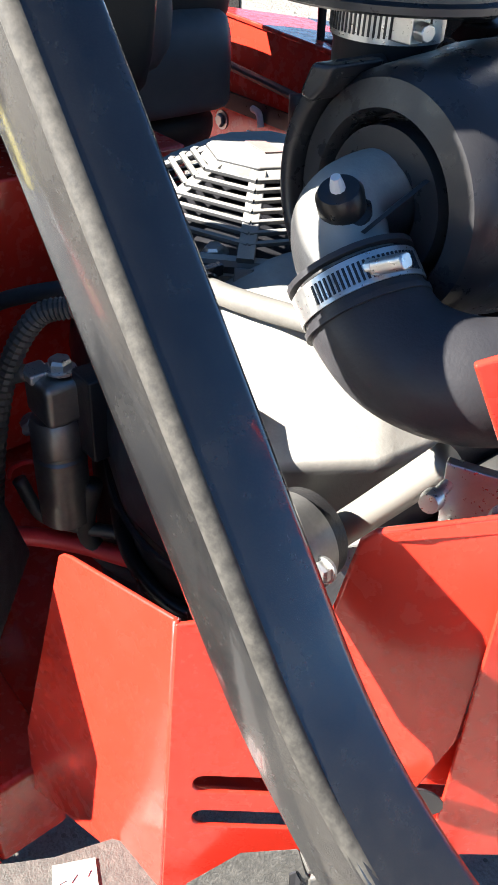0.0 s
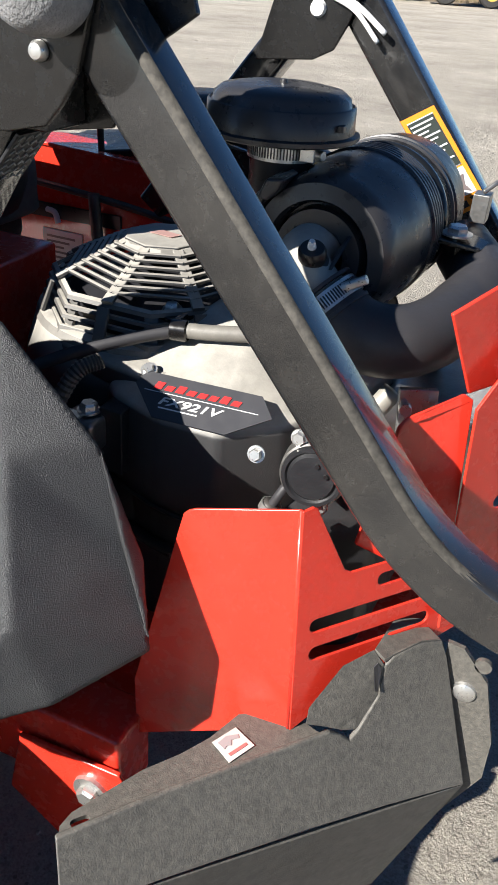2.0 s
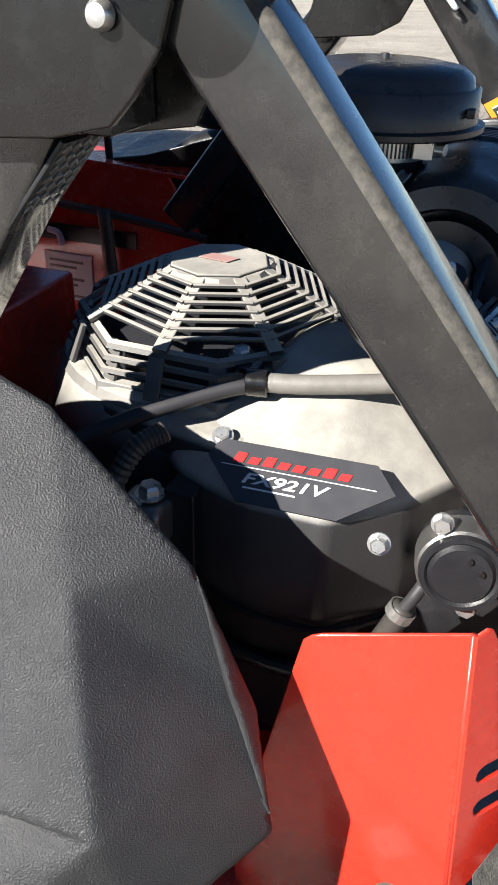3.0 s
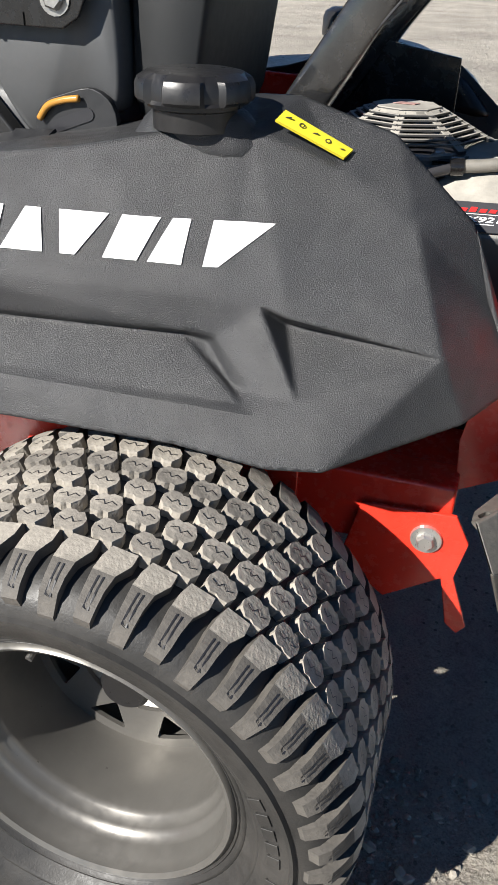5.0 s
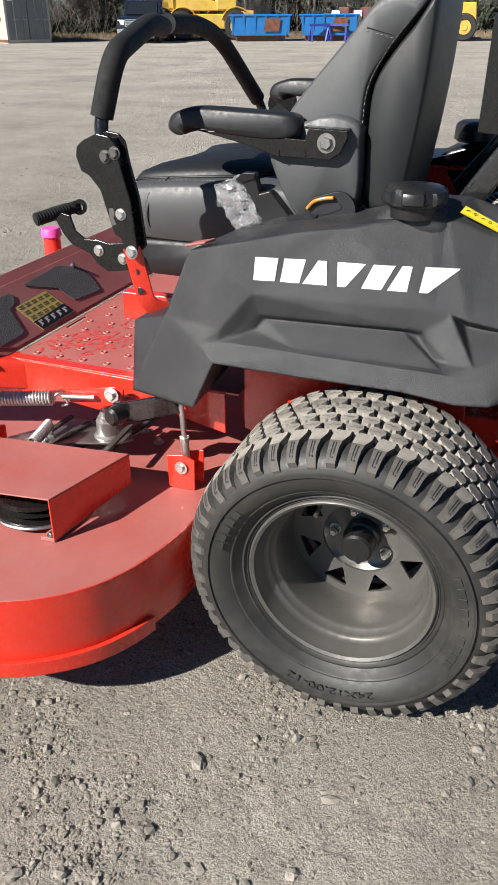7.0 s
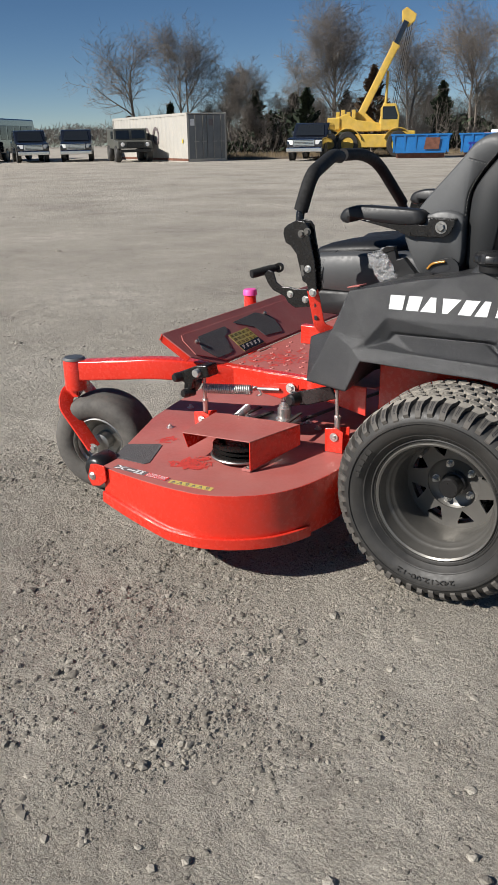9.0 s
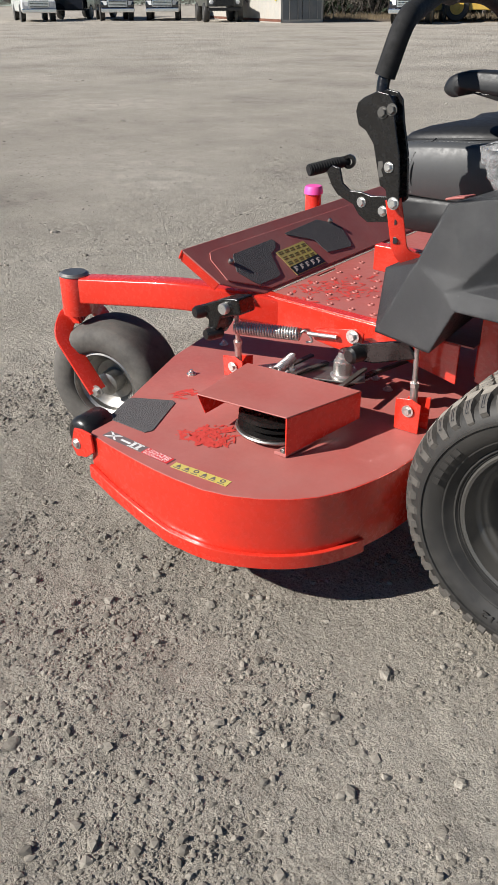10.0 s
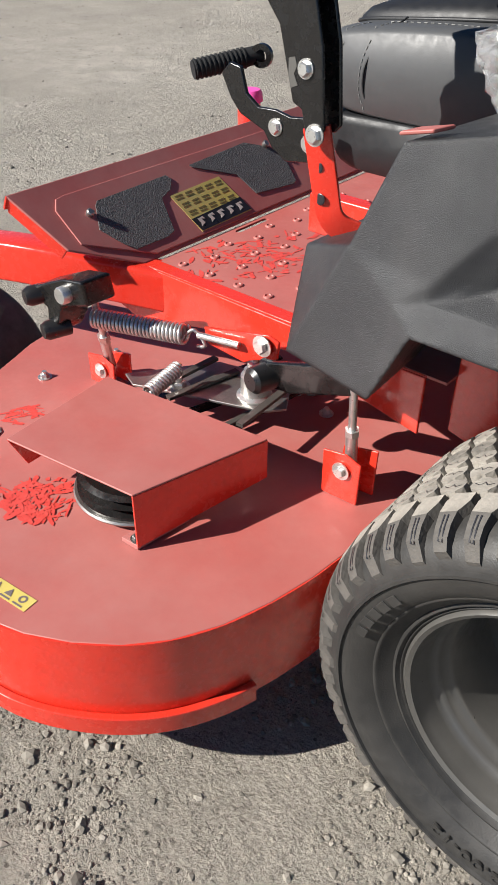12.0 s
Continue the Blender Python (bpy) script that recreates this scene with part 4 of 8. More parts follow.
def scuff(cx_, cy_, z, r, n, seed, mat, parent, name="scuff", squash=1.0):
    """Scraped strokes where the dust film is rubbed off."""
    rr = random.Random(seed)
    bm = bmesh.new()
    for k in range(n):
        a, d = rr.uniform(0, 6.28), r * rr.random() ** 0.6
        c = V(cx_ + d * math.cos(a), cy_ + d * math.sin(a) * squash, z)
        w, l, th = rr.uniform(0.0015, 0.005), rr.uniform(0.004, 0.018), rr.uniform(0, 6.28)
        u, v = V(math.cos(th), math.sin(th), 0), V(-math.sin(th), math.cos(th), 0)
        pts = [c + u * l * math.cos(t) * rr.uniform(0.7, 1.2) + v * w * math.sin(t) * rr.uniform(0.6, 1.3) for t in [2 * math.pi * i / 9 for i in range(9)]]
        bm.faces.new([bm.verts.new(p + V(0, 0, 0.00001 * k)) for p in pts])
    part(name, bm, mat, parent, "bright rubbed patch in the dust")


scuff(-0.78, 0.42, PAN + 0.0003, 0.08, 70, 3, RED_SCUFF, pan, squash=1.3)
scuff(-0.72, 0.50, PAN + 0.0003, 0.08, 70, 4, RED_SCUFF, pan, squash=1.5)
scuff(-0.736, -0.059, DECK_Z + 0.0004, 0.052, 150, 6, RED_SCUFF, deck)
scuff(-0.94, 0.06, DECK_Z + 0.0004, 0.03, 30, 8, RED_SCUFF, deck)
scuff(-0.79, -0.10, DECK_Z + 0.0004, 0.022, 25, 9, RED_SCUFF, deck)
part("marker_post", lathe([(0, 0.663), (0.022, 0.663), (0.025, 0.658), (0.025, 0.40), (0, 0.40)], (-1.10, 0.84, 0), (0, 0, 1), 20), RED, mower, "red caster post with pink tape", smooth=40)
part("pink_tape", lathe([(0, 0.668), (0.024, 0.668), (0.028, 0.662), (0.030, 0.645), (0.0265, 0.645), (0, 0.655)], (-1.10, 0.84, 0), (0, 0, 1), 14), PINK, mower, "bright pink tape on the post", smooth=40)
part("seat_rail", prism([(-0.66, 0.47, 0.640), (-0.30, 0.47, 0.640), (-0.30, 0.47, 0.575), (-0.66, 0.47, 0.575)], (0, 0.03, 0)), RED, mower, "red seat base rail", bevel=0.004)

# deck top: cover, pulley, labels, nuts
belt = part("belt_cover", prism([(-0.775, -0.071, 0.400), (-0.548, -0.040, 0.400), (-0.494, 0.171, 0.400), (-0.795, 0.135, 0.400)], (0, 0, -0.0035)), RED_DUSTY, deck, "dusty red belt cover plate", bevel=0.0016)
part("cover_flange", prism([(-0.5475, -0.040, 0.397), (-0.4935, 0.171, 0.397), (-0.4935, 0.171, 0.330), (-0.535, 0.010, 0.312), (-0.5475, -0.040, 0.306)], (-0.004, 0.001, 0)), RED, belt, "folded side of the cover", bevel=0.001)
part("cover_flange", prism([(-0.775, -0.071, 0.397), (-0.795, 0.135, 0.397), (-0.795, 0.135, 0.330), (-0.777, -0.045, 0.340)], (0.0035, 0, 0)), RED, belt, bevel=0.001)
part("cover_foot", prism([(-0.578, -0.042, 0.310), (-0.548, -0.040, 0.310), (-0.536, 0.05, 0.310), (-0.566, 0.045, 0.310)], (0, 0, -0.008)), RED_DARK, belt, bevel=0.001)
part("foot_bolt", bolt_mesh((-0.558, -0.030, 0.310), (0, 0, 1), 0.0075, 0.007, 1.4), STEEL_DULL, belt)
PC = V(-0.640, 0.050, 0.012)
part("deck_pulley", lathe([(0, 0.345), (0.080, 0.345), (0.088, 0.340), (0.074, 0.332), (0.089, 0.326), (0.075, 0.318), (0.09, 0.312), (0.09, 0.3085), (0, 0.3085)], PC, (0, 0, 1), 48), BLACK, belt, "black grooved belt pulley", smooth=30)
part("pulley_disc", lathe([(0, 0.308), (0.094, 0.308), (0.096, 0.305), (0.094, 0.3012), (0, 0.3012)], PC, (0, 0, 1), 48), STEEL_DULL, belt, "grey spindle flange", smooth=30)
part("spindle_bolt", bolt_mesh(PC + V(-0.075, 0.02, 0.36), (-1, 0, 0), 0.014, 0.02, 1.2), PLASTIC_S, belt)
for x, y in ((-1.008, 0.160), (-1.076, 0.373), (-0.610, 0.438), (-0.69, 0.45), (-0.55, 0.40), (-0.97, 0.30), (-0.63, 0.42)):
    hexnut((x, y, DECK_Z), deck, 0.0085, 0.009, stud=0.004)
flat([(-0.995, -0.146), (-1.030, -0.050), (-1.022, -0.036), (-0.936, 0.012), (-0.922, 0.006), (-0.864, -0.130), (-0.872, -0.148), (-0.985, -0.152)], DECK_Z + 0.0003, 0.002, "grip_pad", GRIT, deck, "black gritty anti-slip pad", 0.0005)


def edge_strip(p, q, off, width, name, mat, parent, z, label=""):
    """A label strip that lies along the deck's edge from p to q."""
    p, q = V(*p, z), V(*q, z)
    d = (q - p).normalized()
    nrm = V(-d.y, d.x, 0)
    return part(name, prism([p + nrm * off, q + nrm * off, q + nrm * (off + width), p + nrm * (off + width)], (0, 0, 0.0004)), mat, parent, label)


LZ = DECK_Z + 0.0006
LA, LB = (-0.940, -0.217), (-0.733, -0.219)
edge_strip(LA, LB, 0, 0.027, "model_label", DECAL_GREY, deck, LZ, "grey and red model label")
ld = (V(*LB, 0) - V(*LA, 0)).normalized()
ln = V(-ld.y, ld.x, 0)


def lab(s, h, up_=0.0012):
    return V(*LA, DECK_Z) + ld * s * 1.08 + ln * h * 0.79 + V(0, 0, up_)


for pts in ([(0.004, 0.003), (0.012, 0.003), (0.040, 0.031), (0.032, 0.031)], [(0.032, 0.003), (0.040, 0.003), (0.012, 0.031), (0.004, 0.031)], [(0.046, 0.012), (0.074, 0.012), (0.074, 0.020), (0.046, 0.020)],
            [(0.078, 0.004), (0.086, 0.004), (0.086, 0.030), (0.078, 0.030)], [(0.094, 0.004), (0.102, 0.004), (0.102, 0.030), (0.094, 0.030)], [(0.074, 0.028), (0.106, 0.028), (0.106, 0.032), (0.074, 0.032)], [(0.074, 0.002), (0.106, 0.002), (0.106, 0.006), (0.074, 0.006)]):
    part("logo_shape", prism([lab(s, h) for s, h in pts], (0, 0, 0.0003)), WHITE, deck)
part("label_field", prism([lab(s, h, 0.0011) for s, h in ((0.116, 0.001), (0.190, 0.001), (0.190, 0.033), (0.116, 0.033))], (0, 0, 0.0003)), DECAL_RED, deck)
for k, w in enumerate(("LIMITED", "LIFETIME", "WARRANTY")):
    part("lettering", text_mesh(w, 0.01, lab(0.119, 0.0235 - k * 0.0102, 0.0016), ld, ln, 0.0002, fit=(0.071, 0.0056)), WHITE, deck)
WA, WB = V(-0.721, -0.222, LZ), V(-0.577, -0.208, LZ)
wu = (WB - WA).normalized()
wv = V(-wu.y, wu.x, 0)
edge_strip(WA[:2], WB[:2], 0, 0.0225, "warning_label", YELLOW_DECAL, deck, LZ, "yellow warning label strip")
for k in range(6):
    o = WA + wu * (0.006 + 0.0228 * k) + V(0, 0, 0.0006)
    part("text_bar", prism([o + wu * a + wv * b for a, b in ((0, 0.002), (0.017, 0.002), (0.017, 0.0045), (0, 0.0045))], (0, 0, 0.0004)), DECAL_GREY, deck)
    if k % 3 == 2:
        part("pictogram", lathe([(0.0035, 0), (0.0062, 0), (0.0062, 0.0004), (0.0035, 0.0004), (0.0035, 0)], o + wu * 0.0085 + wv * 0.0135, (0, 0, 1), 14), DECAL_GREY, deck)
    else:
        part("pictogram", prism([o + wu * a + wv * b for a, b in ((0.002, 0.0075), (0.015, 0.0075), (0.0085, 0.0190))], (0, 0, 0.0004)), DECAL_GREY, deck)

# lift linkage between rail and deck
for bx, by, lift, rod_top in ((-0.404, 0.240, 0.022, V(-0.401, 0.236, 0.510)), (-0.906, 0.222, 0.0, V(-0.862, 0.175, 0.520))):
    hb = part("hanger_bracket", prism([(bx - 0.032, by - 0.012, 0.301), (bx + 0.028, by - 0.008, 0.301), (bx + 0.030, by - 0.008, 0.352 + lift), (bx + 0.004, by - 0.010, 0.362 + lift), (bx - 0.033, by - 0.012, 0.356 + lift)], (0, 0.004, 0)), RED, deck, "red deck hanger bracket", bevel=0.002)
    part("bracket_back", prism([(bx - 0.028, by + 0.022, 0.301), (bx + 0.034, by + 0.026, 0.301), (bx + 0.036, by + 0.026, 0.362 + lift), (bx - 0.02, by + 0.022, 0.350 + lift)], (0, 0.004, 0)), RED, hb, bevel=0.002)
    hexnut((bx, by - 0.012, 0.332 + lift), hb, 0.0095, 0.008, (0, -1, 0), name="bolt")
    foot_pt = V(bx + 0.002, by + 0.010, 0.335 + lift)
    mid = foot_pt.lerp(rod_top, 0.38)
    part("lift_rod", join(pipe([foot_pt, mid], 0.009, 14, False), pipe([mid, rod_top], 0.0058, 12, False), pipe([mid - (rod_top - foot_pt) * 0.03, mid + (rod_top - foot_pt) * 0.035], 0.011, 6, False)), STEEL, hb, "zinc threaded lift rod", smooth=40)
crank = part("bell_crank", prism([(-0.935, 0.118, 0.500), (-0.928, 0.112, 0.522), (-0.850, 0.112, 0.556), (-0.812, 0.120, 0.560), (-0.808, 0.124, 0.520), (-0.862, 0.116, 0.505), (-0.872, 0.116, 0.478), (-0.892, 0.116, 0.448), (-0.908, 0.116, 0.452), (-0.905, 0.118, 0.49)], (0.004, 0.055, 0)), BLACK, mower, "black bell crank of the deck lift", bevel=0.005)
part("crank_pin", lathe([(0, 0.006), (0.012, 0.006), (0.014, 0.003), (0.014, -0.01), (0, -0.01)], (-0.848, 0.110, 0.532), (0, -1, 0), 18), STEEL, crank, smooth=40)
for c in ((-0.925, 0.110, 0.508), (-0.893, 0.112, 0.458)):
    part("crank_knob", lathe([(0, 0.016), (0.012, 0.014), (0.016, 0.006), (0.016, -0.03), (0, -0.03)], c, (-0.3, -1, 0), 16), PLASTIC_S, crank, smooth=40)
part("assist_spring", spring_mesh((-0.872, 0.183, 0.458), (-0.712, 0.232, 0.464), 0.0145, 0.0030, 24), STEEL, mower, "long zinc coil spring", smooth=True)
part("spring_hook", pipe([(-0.712, 0.232, 0.464), (-0.700, 0.238, 0.474), (-0.690, 0.244, 0.462), (-0.684, 0.246, 0.448), (-0.700, 0.246, 0.442)], 0.003, 8), STEEL, mower, smooth=True)
part("idler_spring", spring_mesh((-0.719, 0.150, 0.392), (-0.722, 0.222, 0.404), 0.0110, 0.0026, 12), STEEL, mower, "short zinc coil spring", smooth=True)
part("lever_plate", prism([(-0.690, 0.250, 0.478), (-0.672, 0.243, 0.484), (-0.570, 0.262, 0.500), (-0.553, 0.266, 0.492), (-0.556, 0.266, 0.462), (-0.600, 0.258, 0.448), (-0.612, 0.256, 0.440), (-0.680, 0.248, 0.452)], (0, 0.006, 0)), RED, mower, "red lift lever plate", bevel=0.003)
part("lever_pin", pipe([(-0.688, 0.236, 0.470), (-0.615, 0.248, 0.474)], 0.0055, 12, False), STEEL, mower, smooth=40)
hexnut((-0.578, 0.258, 0.482), mower, 0.0115, 0.010, (0, -1, 0), name="bolt")
for a, b in (((-0.745, 0.175, 0.372), (-0.735, 0.325, 0.372)), ((-0.722, 0.195, 0.360), (-0.690, 0.330, 0.362)), ((-0.573, 0.200, 0.372), (-0.583, 0.335, 0.372))):
    part("drive_belt", sweep([V(*a), V(*b)], rounded(0.013, 0.006, 0.001), up=(0, 0, 1)), HOSE, deck, "black rubber drive belt run")
idler = part("idler_plate", prism([(-0.835, 0.205, 0.352), (-0.800, 0.190, 0.352), (-0.690, 0.232, 0.352), (-0.585, 0.270, 0.352), (-0.560, 0.300, 0.352), (-0.585, 0.340, 0.352), (-0.66, 0.36, 0.352), (-0.74, 0.34, 0.352)], (0, 0, 0.005)), STEEL_DULL, mower, "zinc idler plate", bevel=0.0015)
hexnut((-0.735, 0.232, 0.357), idler, 0.014, 0.013, stud=0.008)
part("pulley_nut", lathe([(0, 0.085), (0.006, 0.085), (0.0065, 0.064), (0.012, 0.062), (0.013, 0.050), (0.018, 0.048), (0.019, 0.040), (0.023, 0.038), (0.023, 0.006), (0.030, 0.002), (0.030, 0), (0, 0)], (-0.625, 0.298, 0.357), (0, 0, 1), 20), STEEL, idler, "stacked zinc spacer and nut", smooth=35)
for a, b in (((-0.788, 0.205), (-0.70, 0.46)), ((-0.635, 0.235), (-0.60, 0.42)), ((-0.72, 0.20), (-0.655, 0.37))):
    p, q = V(*a, 0.318), V(*b, 0.330)
    part("deck_strap", sweep([p, q], rounded(0.018, 0.005, 0.001)), BLACK, deck, "thin dark strap over the deck")
part("drive_belt", sweep(fillet([V(-0.652, 0.09, 0.325), V(-0.60, 0.45, 0.325), V(-0.50, 0.80, 0.33)], 0.1), rounded(0.012, 0.010, 0.002)), HOSE, deck, "black rubber drive belt", smooth=40)
lobe = part("lift_arm", prism([(-0.560, 0.226, 0.480), (-0.535, 0.222, 0.486), (-0.42, 0.230, 0.520), (-0.40, 0.232, 0.48), (-0.50, 0.226, 0.445), (-0.545, 0.226, 0.440)], (0, 0.012, 0)), BLACK, mower, "black lift arm with rubber tip", bevel=0.004)
part("rubber_tip", lathe([(0, 0.030), (0.014, 0.030), (0.020, 0.024), (0.021, 0), (0.021, -0.01), (0, -0.01)], (-0.540, 0.222, 0.462), (-0.25, -1, 0), 20), PLASTIC_S, lobe, "black rubber bumper", smooth=40)

# ---- control tower, lap bars and pedal
tower = part("tower_strap", sweep(fillet([V(-0.45, 0.300, 0.672), V(-0.482, 0.272, 0.690), V(-0.503, 0.262, 0.806)], 0.03, 5), rounded(0.034, 0.008, 0.002), up=(0, -1, 0.1)), RED, mower, "red lever strap with holes", smooth=40)
for x, z in ((-0.4985, 0.759), (-0.4925, 0.721)):
    part("strap_hole", lathe([(0, 0.0006), (0.0065, 0.0006), (0.0075, 0)], (x, 0.2615, z), (0, -1, 0), 14), DECAL_BLACK, tower)
TP = [(-0.598, 0.971), (-0.594, 0.988), (-0.582, 0.998), (-0.550, 1.012), (-0.524, 1.008), (-0.512, 0.995), (-0.505, 0.955), (-0.490, 0.895), (-0.482, 0.807), (-0.492, 0.797), (-0.510, 0.801), (-0.516, 0.826), (-0.530, 0.832), (-0.552, 0.912), (-0.572, 0.936), (-0.590, 0.945)]
tp = sheet(TP, 0.246, 0.006, "tower_plate", BLACK, mower, "glossy black steering lever plate", 0.0025)
sheet([(x + 0.006, z + 0.002) for x, z in TP], 0.272, 0.006, "tower_plate", BLACK, tp, "", 0.0025)
part("lever_block", prism([(-0.592, 0.252, 0.945), (-0.586, 0.252, 0.994), (-0.520, 0.252, 1.005), (-0.508, 0.252, 0.955), (-0.53, 0.252, 0.92), (-0.555, 0.252, 0.93)], (0, 0.02, 0)), BLACK, tp, bevel=0.004)
for x, z, r in ((-0.534, 0.973, 0.009), (-0.514, 0.980, 0.009), (-0.511, 0.871, 0.0085), (-0.494, 0.801, 0.010)):
    part("bolt", bolt_mesh((x, 0.246, z), (0, -1, 0), r, 0.008, 1.3), RIM if z > 0.9 else STEEL, tp)
part("plate_slot", prism([(x, 0.2452, z) for x, z in ((-0.536, 0.880), (-0.527, 0.882), (-0.524, 0.872), (-0.528, 0.864), (-0.522, 0.852), (-0.532, 0.848), (-0.536, 0.862))], (0, 0.0012, 0)), RIM, tp)


def lap_bar(stem, grip):
    tube = part("lap_bar", pipe(fillet([V(*p) for p in stem], 0.03), 0.013, 14, False), BLACK, mower, "black lap bar lever", smooth=True)
    part("foam_grip", sweep(fillet([V(*p) for p in grip], 0.075, 8), circle(0.0215, 16)), FOAM, tube, "black foam hand grip", smooth=60)


lap_bar([(-0.552, 0.272, 0.955), (-0.562, 0.285, 1.03), (-0.545, 0.300, 1.075)], [(-0.560, 0.288, 1.035), (-0.532, 0.300, 1.138), (-0.592, 0.560, 1.186), (-0.655, 0.735, 1.176)])
lap_bar([(-0.600, 1.262, 0.92), (-0.622, 1.252, 0.985), (-0.640, 1.210, 1.03)], [(-0.624, 1.250, 0.985), (-0.672, 1.100, 1.145), (-0.668, 0.950, 1.180), (-0.658, 0.765, 1.182)])
part("tower_plate", prism([(x, 1.262, z) for x, z in TP], (0, 0.006, 0)), BLACK, mower, "black lever plate of the far tower", bevel=0.002)
part("tower_strap", prism([(-0.655, 1.27, 0.86), (-0.61, 1.27, 0.86), (-0.55, 1.27, 0.66), (-0.60, 1.27, 0.66)], (0, 0.008, 0)), RED, mower, "red strap of the far tower", bevel=0.002)
pedal = sheet([(-0.722, 0.826), (-0.706, 0.842), (-0.686, 0.838), (-0.676, 0.806), (-0.655, 0.792), (-0.625, 0.793), (-0.600, 0.788), (-0.559, 0.792), (-0.551, 0.736), (-0.606, 0.728), (-0.630, 0.742), (-0.645, 0.762), (-0.688, 0.778), (-0.705, 0.796)], 0.334, 0.007, "pedal_lever", BLACK, mower, "black deck lift pedal", 0.0025)
part("pedal_grip", pipe([(-0.760, 0.318, 0.8265), (-0.708, 0.405, 0.842)], 0.0125, 16, False), FOAM, pedal, "ribbed black pedal peg", smooth=40)
for k in range(12):
    c = V(-0.758, 0.3213, 0.8272).lerp(V(-0.722, 0.382, 0.838), k / 11)
    part("grip_rib", lathe([(0.012, -0.0014), (0.0142, -0.0010), (0.0142, 0.0010), (0.012, 0.0014)], c, (0.052, 0.087, 0.0155), 16), FOAM, pedal)
part("peg_eye", lathe([(0.008, 0), (0.016, 0), (0.016, 0.008), (0.008, 0.008), (0.008, 0)], (-0.700, 0.398, 0.842), (0.3, -1, 0), 18), BLACK, pedal, smooth=40)
for x, z in ((-0.623, 0.771), (-0.567, 0.759)):
    part("bolt", bolt_mesh((x, 0.334, z), (0, -1, 0), 0.009, 0.007, 1.3), STEEL, pedal)

# ---- seat
def cushion(profile, ys_, scale_at, mid):
    rings = []
    for y, k in zip(ys_, scale_at):
        rings.append([V(mid[0] + (x - mid[0]) * k, y, mid[1] + (z - mid[1]) * k) for x, z in profile])
    return loft(rings)


def smooth_loop(pts, n=4):
    q = [V(x, z, 0) for x, z in pts]
    out = []
    m = len(q)
    for i in range(m):
        p0, p1, p2, p3 = q[i - 1], q[i], q[(i + 1) % m], q[(i + 2) % m]
        for k in range(n):
            t = k / n
            r = 0.5 * (2 * p1 + (p2 - p0) * t + (2 * p0 - 5 * p1 + 4 * p2 - p3) * t * t + (3 * p1 - p0 - 3 * p2 + p3) * t ** 3)
            out.append((r.x, r.y))
    return out


SY = [0.478, 0.484, 0.497, 0.515, 0.56, 0.755, 0.95, 0.995, 1.013, 1.026, 1.032]
SK = [0.86, 0.93, 0.975, 0.992, 1.0, 1.0, 1.0, 0.992, 0.975, 0.93, 0.86]
cush = smooth_loop([(-0.645, 0.772), (-0.668, 0.800), (-0.676, 0.842), (-0.655, 0.868), (-0.60, 0.880), (-0.50, 0.889), (-0.40, 0.893), (-0.28, 0.895), (-0.20, 0.880), (-0.19, 0.80), (-0.21, 0.768), (-0.40, 0.762), (-0.58, 0.762)])
seat = part("seat_cushion", cushion(cush, SY, SK, (-0.43, 0.82)), VINYL, mower, "grey vinyl seat cushion with stitched seams", smooth=True)
base = smooth_loop([(-0.630, 0.765), (-0.648, 0.752), (-0.645, 0.715), (-0.62, 0.690), (-0.55, 0.683), (-0.30, 0.690), (-0.24, 0.71), (-0.24, 0.762), (-0.40, 0.768)])
part("seat_base", cushion(base, SY, SK, (-0.43, 0.73)), VINYL_DARK, seat, "black moulded seat base", smooth=True)
bulge = [V(-0.66 + 0.0, 0.60, 0.862), V(-0.64, 0.56, 0.876), V(-0.48, 0.545, 0.892), V(-0.36, 0.575, 0.896), V(-0.33, 0.64, 0.898), V(-0.33, 0.87, 0.898), V(-0.36, 0.935, 0.896), V(-0.48, 0.965, 0.892), V(-0.64, 0.95, 0.876), V(-0.66, 0.91, 0.862)]
bl = [p.copy() for p in spline(bulge + [bulge[0]], 4)][:-1]
bc = V(-0.49, 0.755, 0)
part("seat_insert", loft([[bc.lerp(V(p.x, p.y, 0), k) + V(0, 0, p.z * k + 0.900 * (1 - k) + dz) for p in bl] for k, dz in ((1.0, -0.012), (0.985, 0.006), (0.93, 0.016), (0.75, 0.024), (0.45, 0.026), (0.15, 0.022))]), VINYL_DARK, seat, "raised dark vinyl seat insert", smooth=True)
part("seat_piping", sweep(bl + [bl[0]], circle(0.0028, 8)), VINYL_DARK, seat, smooth=True)


def skin_of(ob):
    return BVHTree.FromPolygons([v.co.copy() for v in ob.data.vertices], [tuple(p.vertices) for p in ob.data.polygons])


def stitches(points, parent, gap=0.0085, length=0.0052, r=0.0006, on=None):
    pts = spline([V(*p) for p in points], 24)
    if on:
        laid = []
        for p in pts:
            at, nrm, _, _ = on.find_nearest(p)
            laid.append(at + nrm * 0.0007)
        pts = laid
    acc, nxt = 0.0, 0.0
    pieces = []
    for a, b in zip(pts, pts[1:]):
        acc += (b - a).length
        if acc >= nxt:
            d = (b - a).normalized()
            pieces.append(sweep([b - d * length / 2, b + d * length / 2], circle(r, 5)))
            nxt = acc + gap
    return part("stitching", join(*pieces), THREAD, parent, "pale stitched seam")


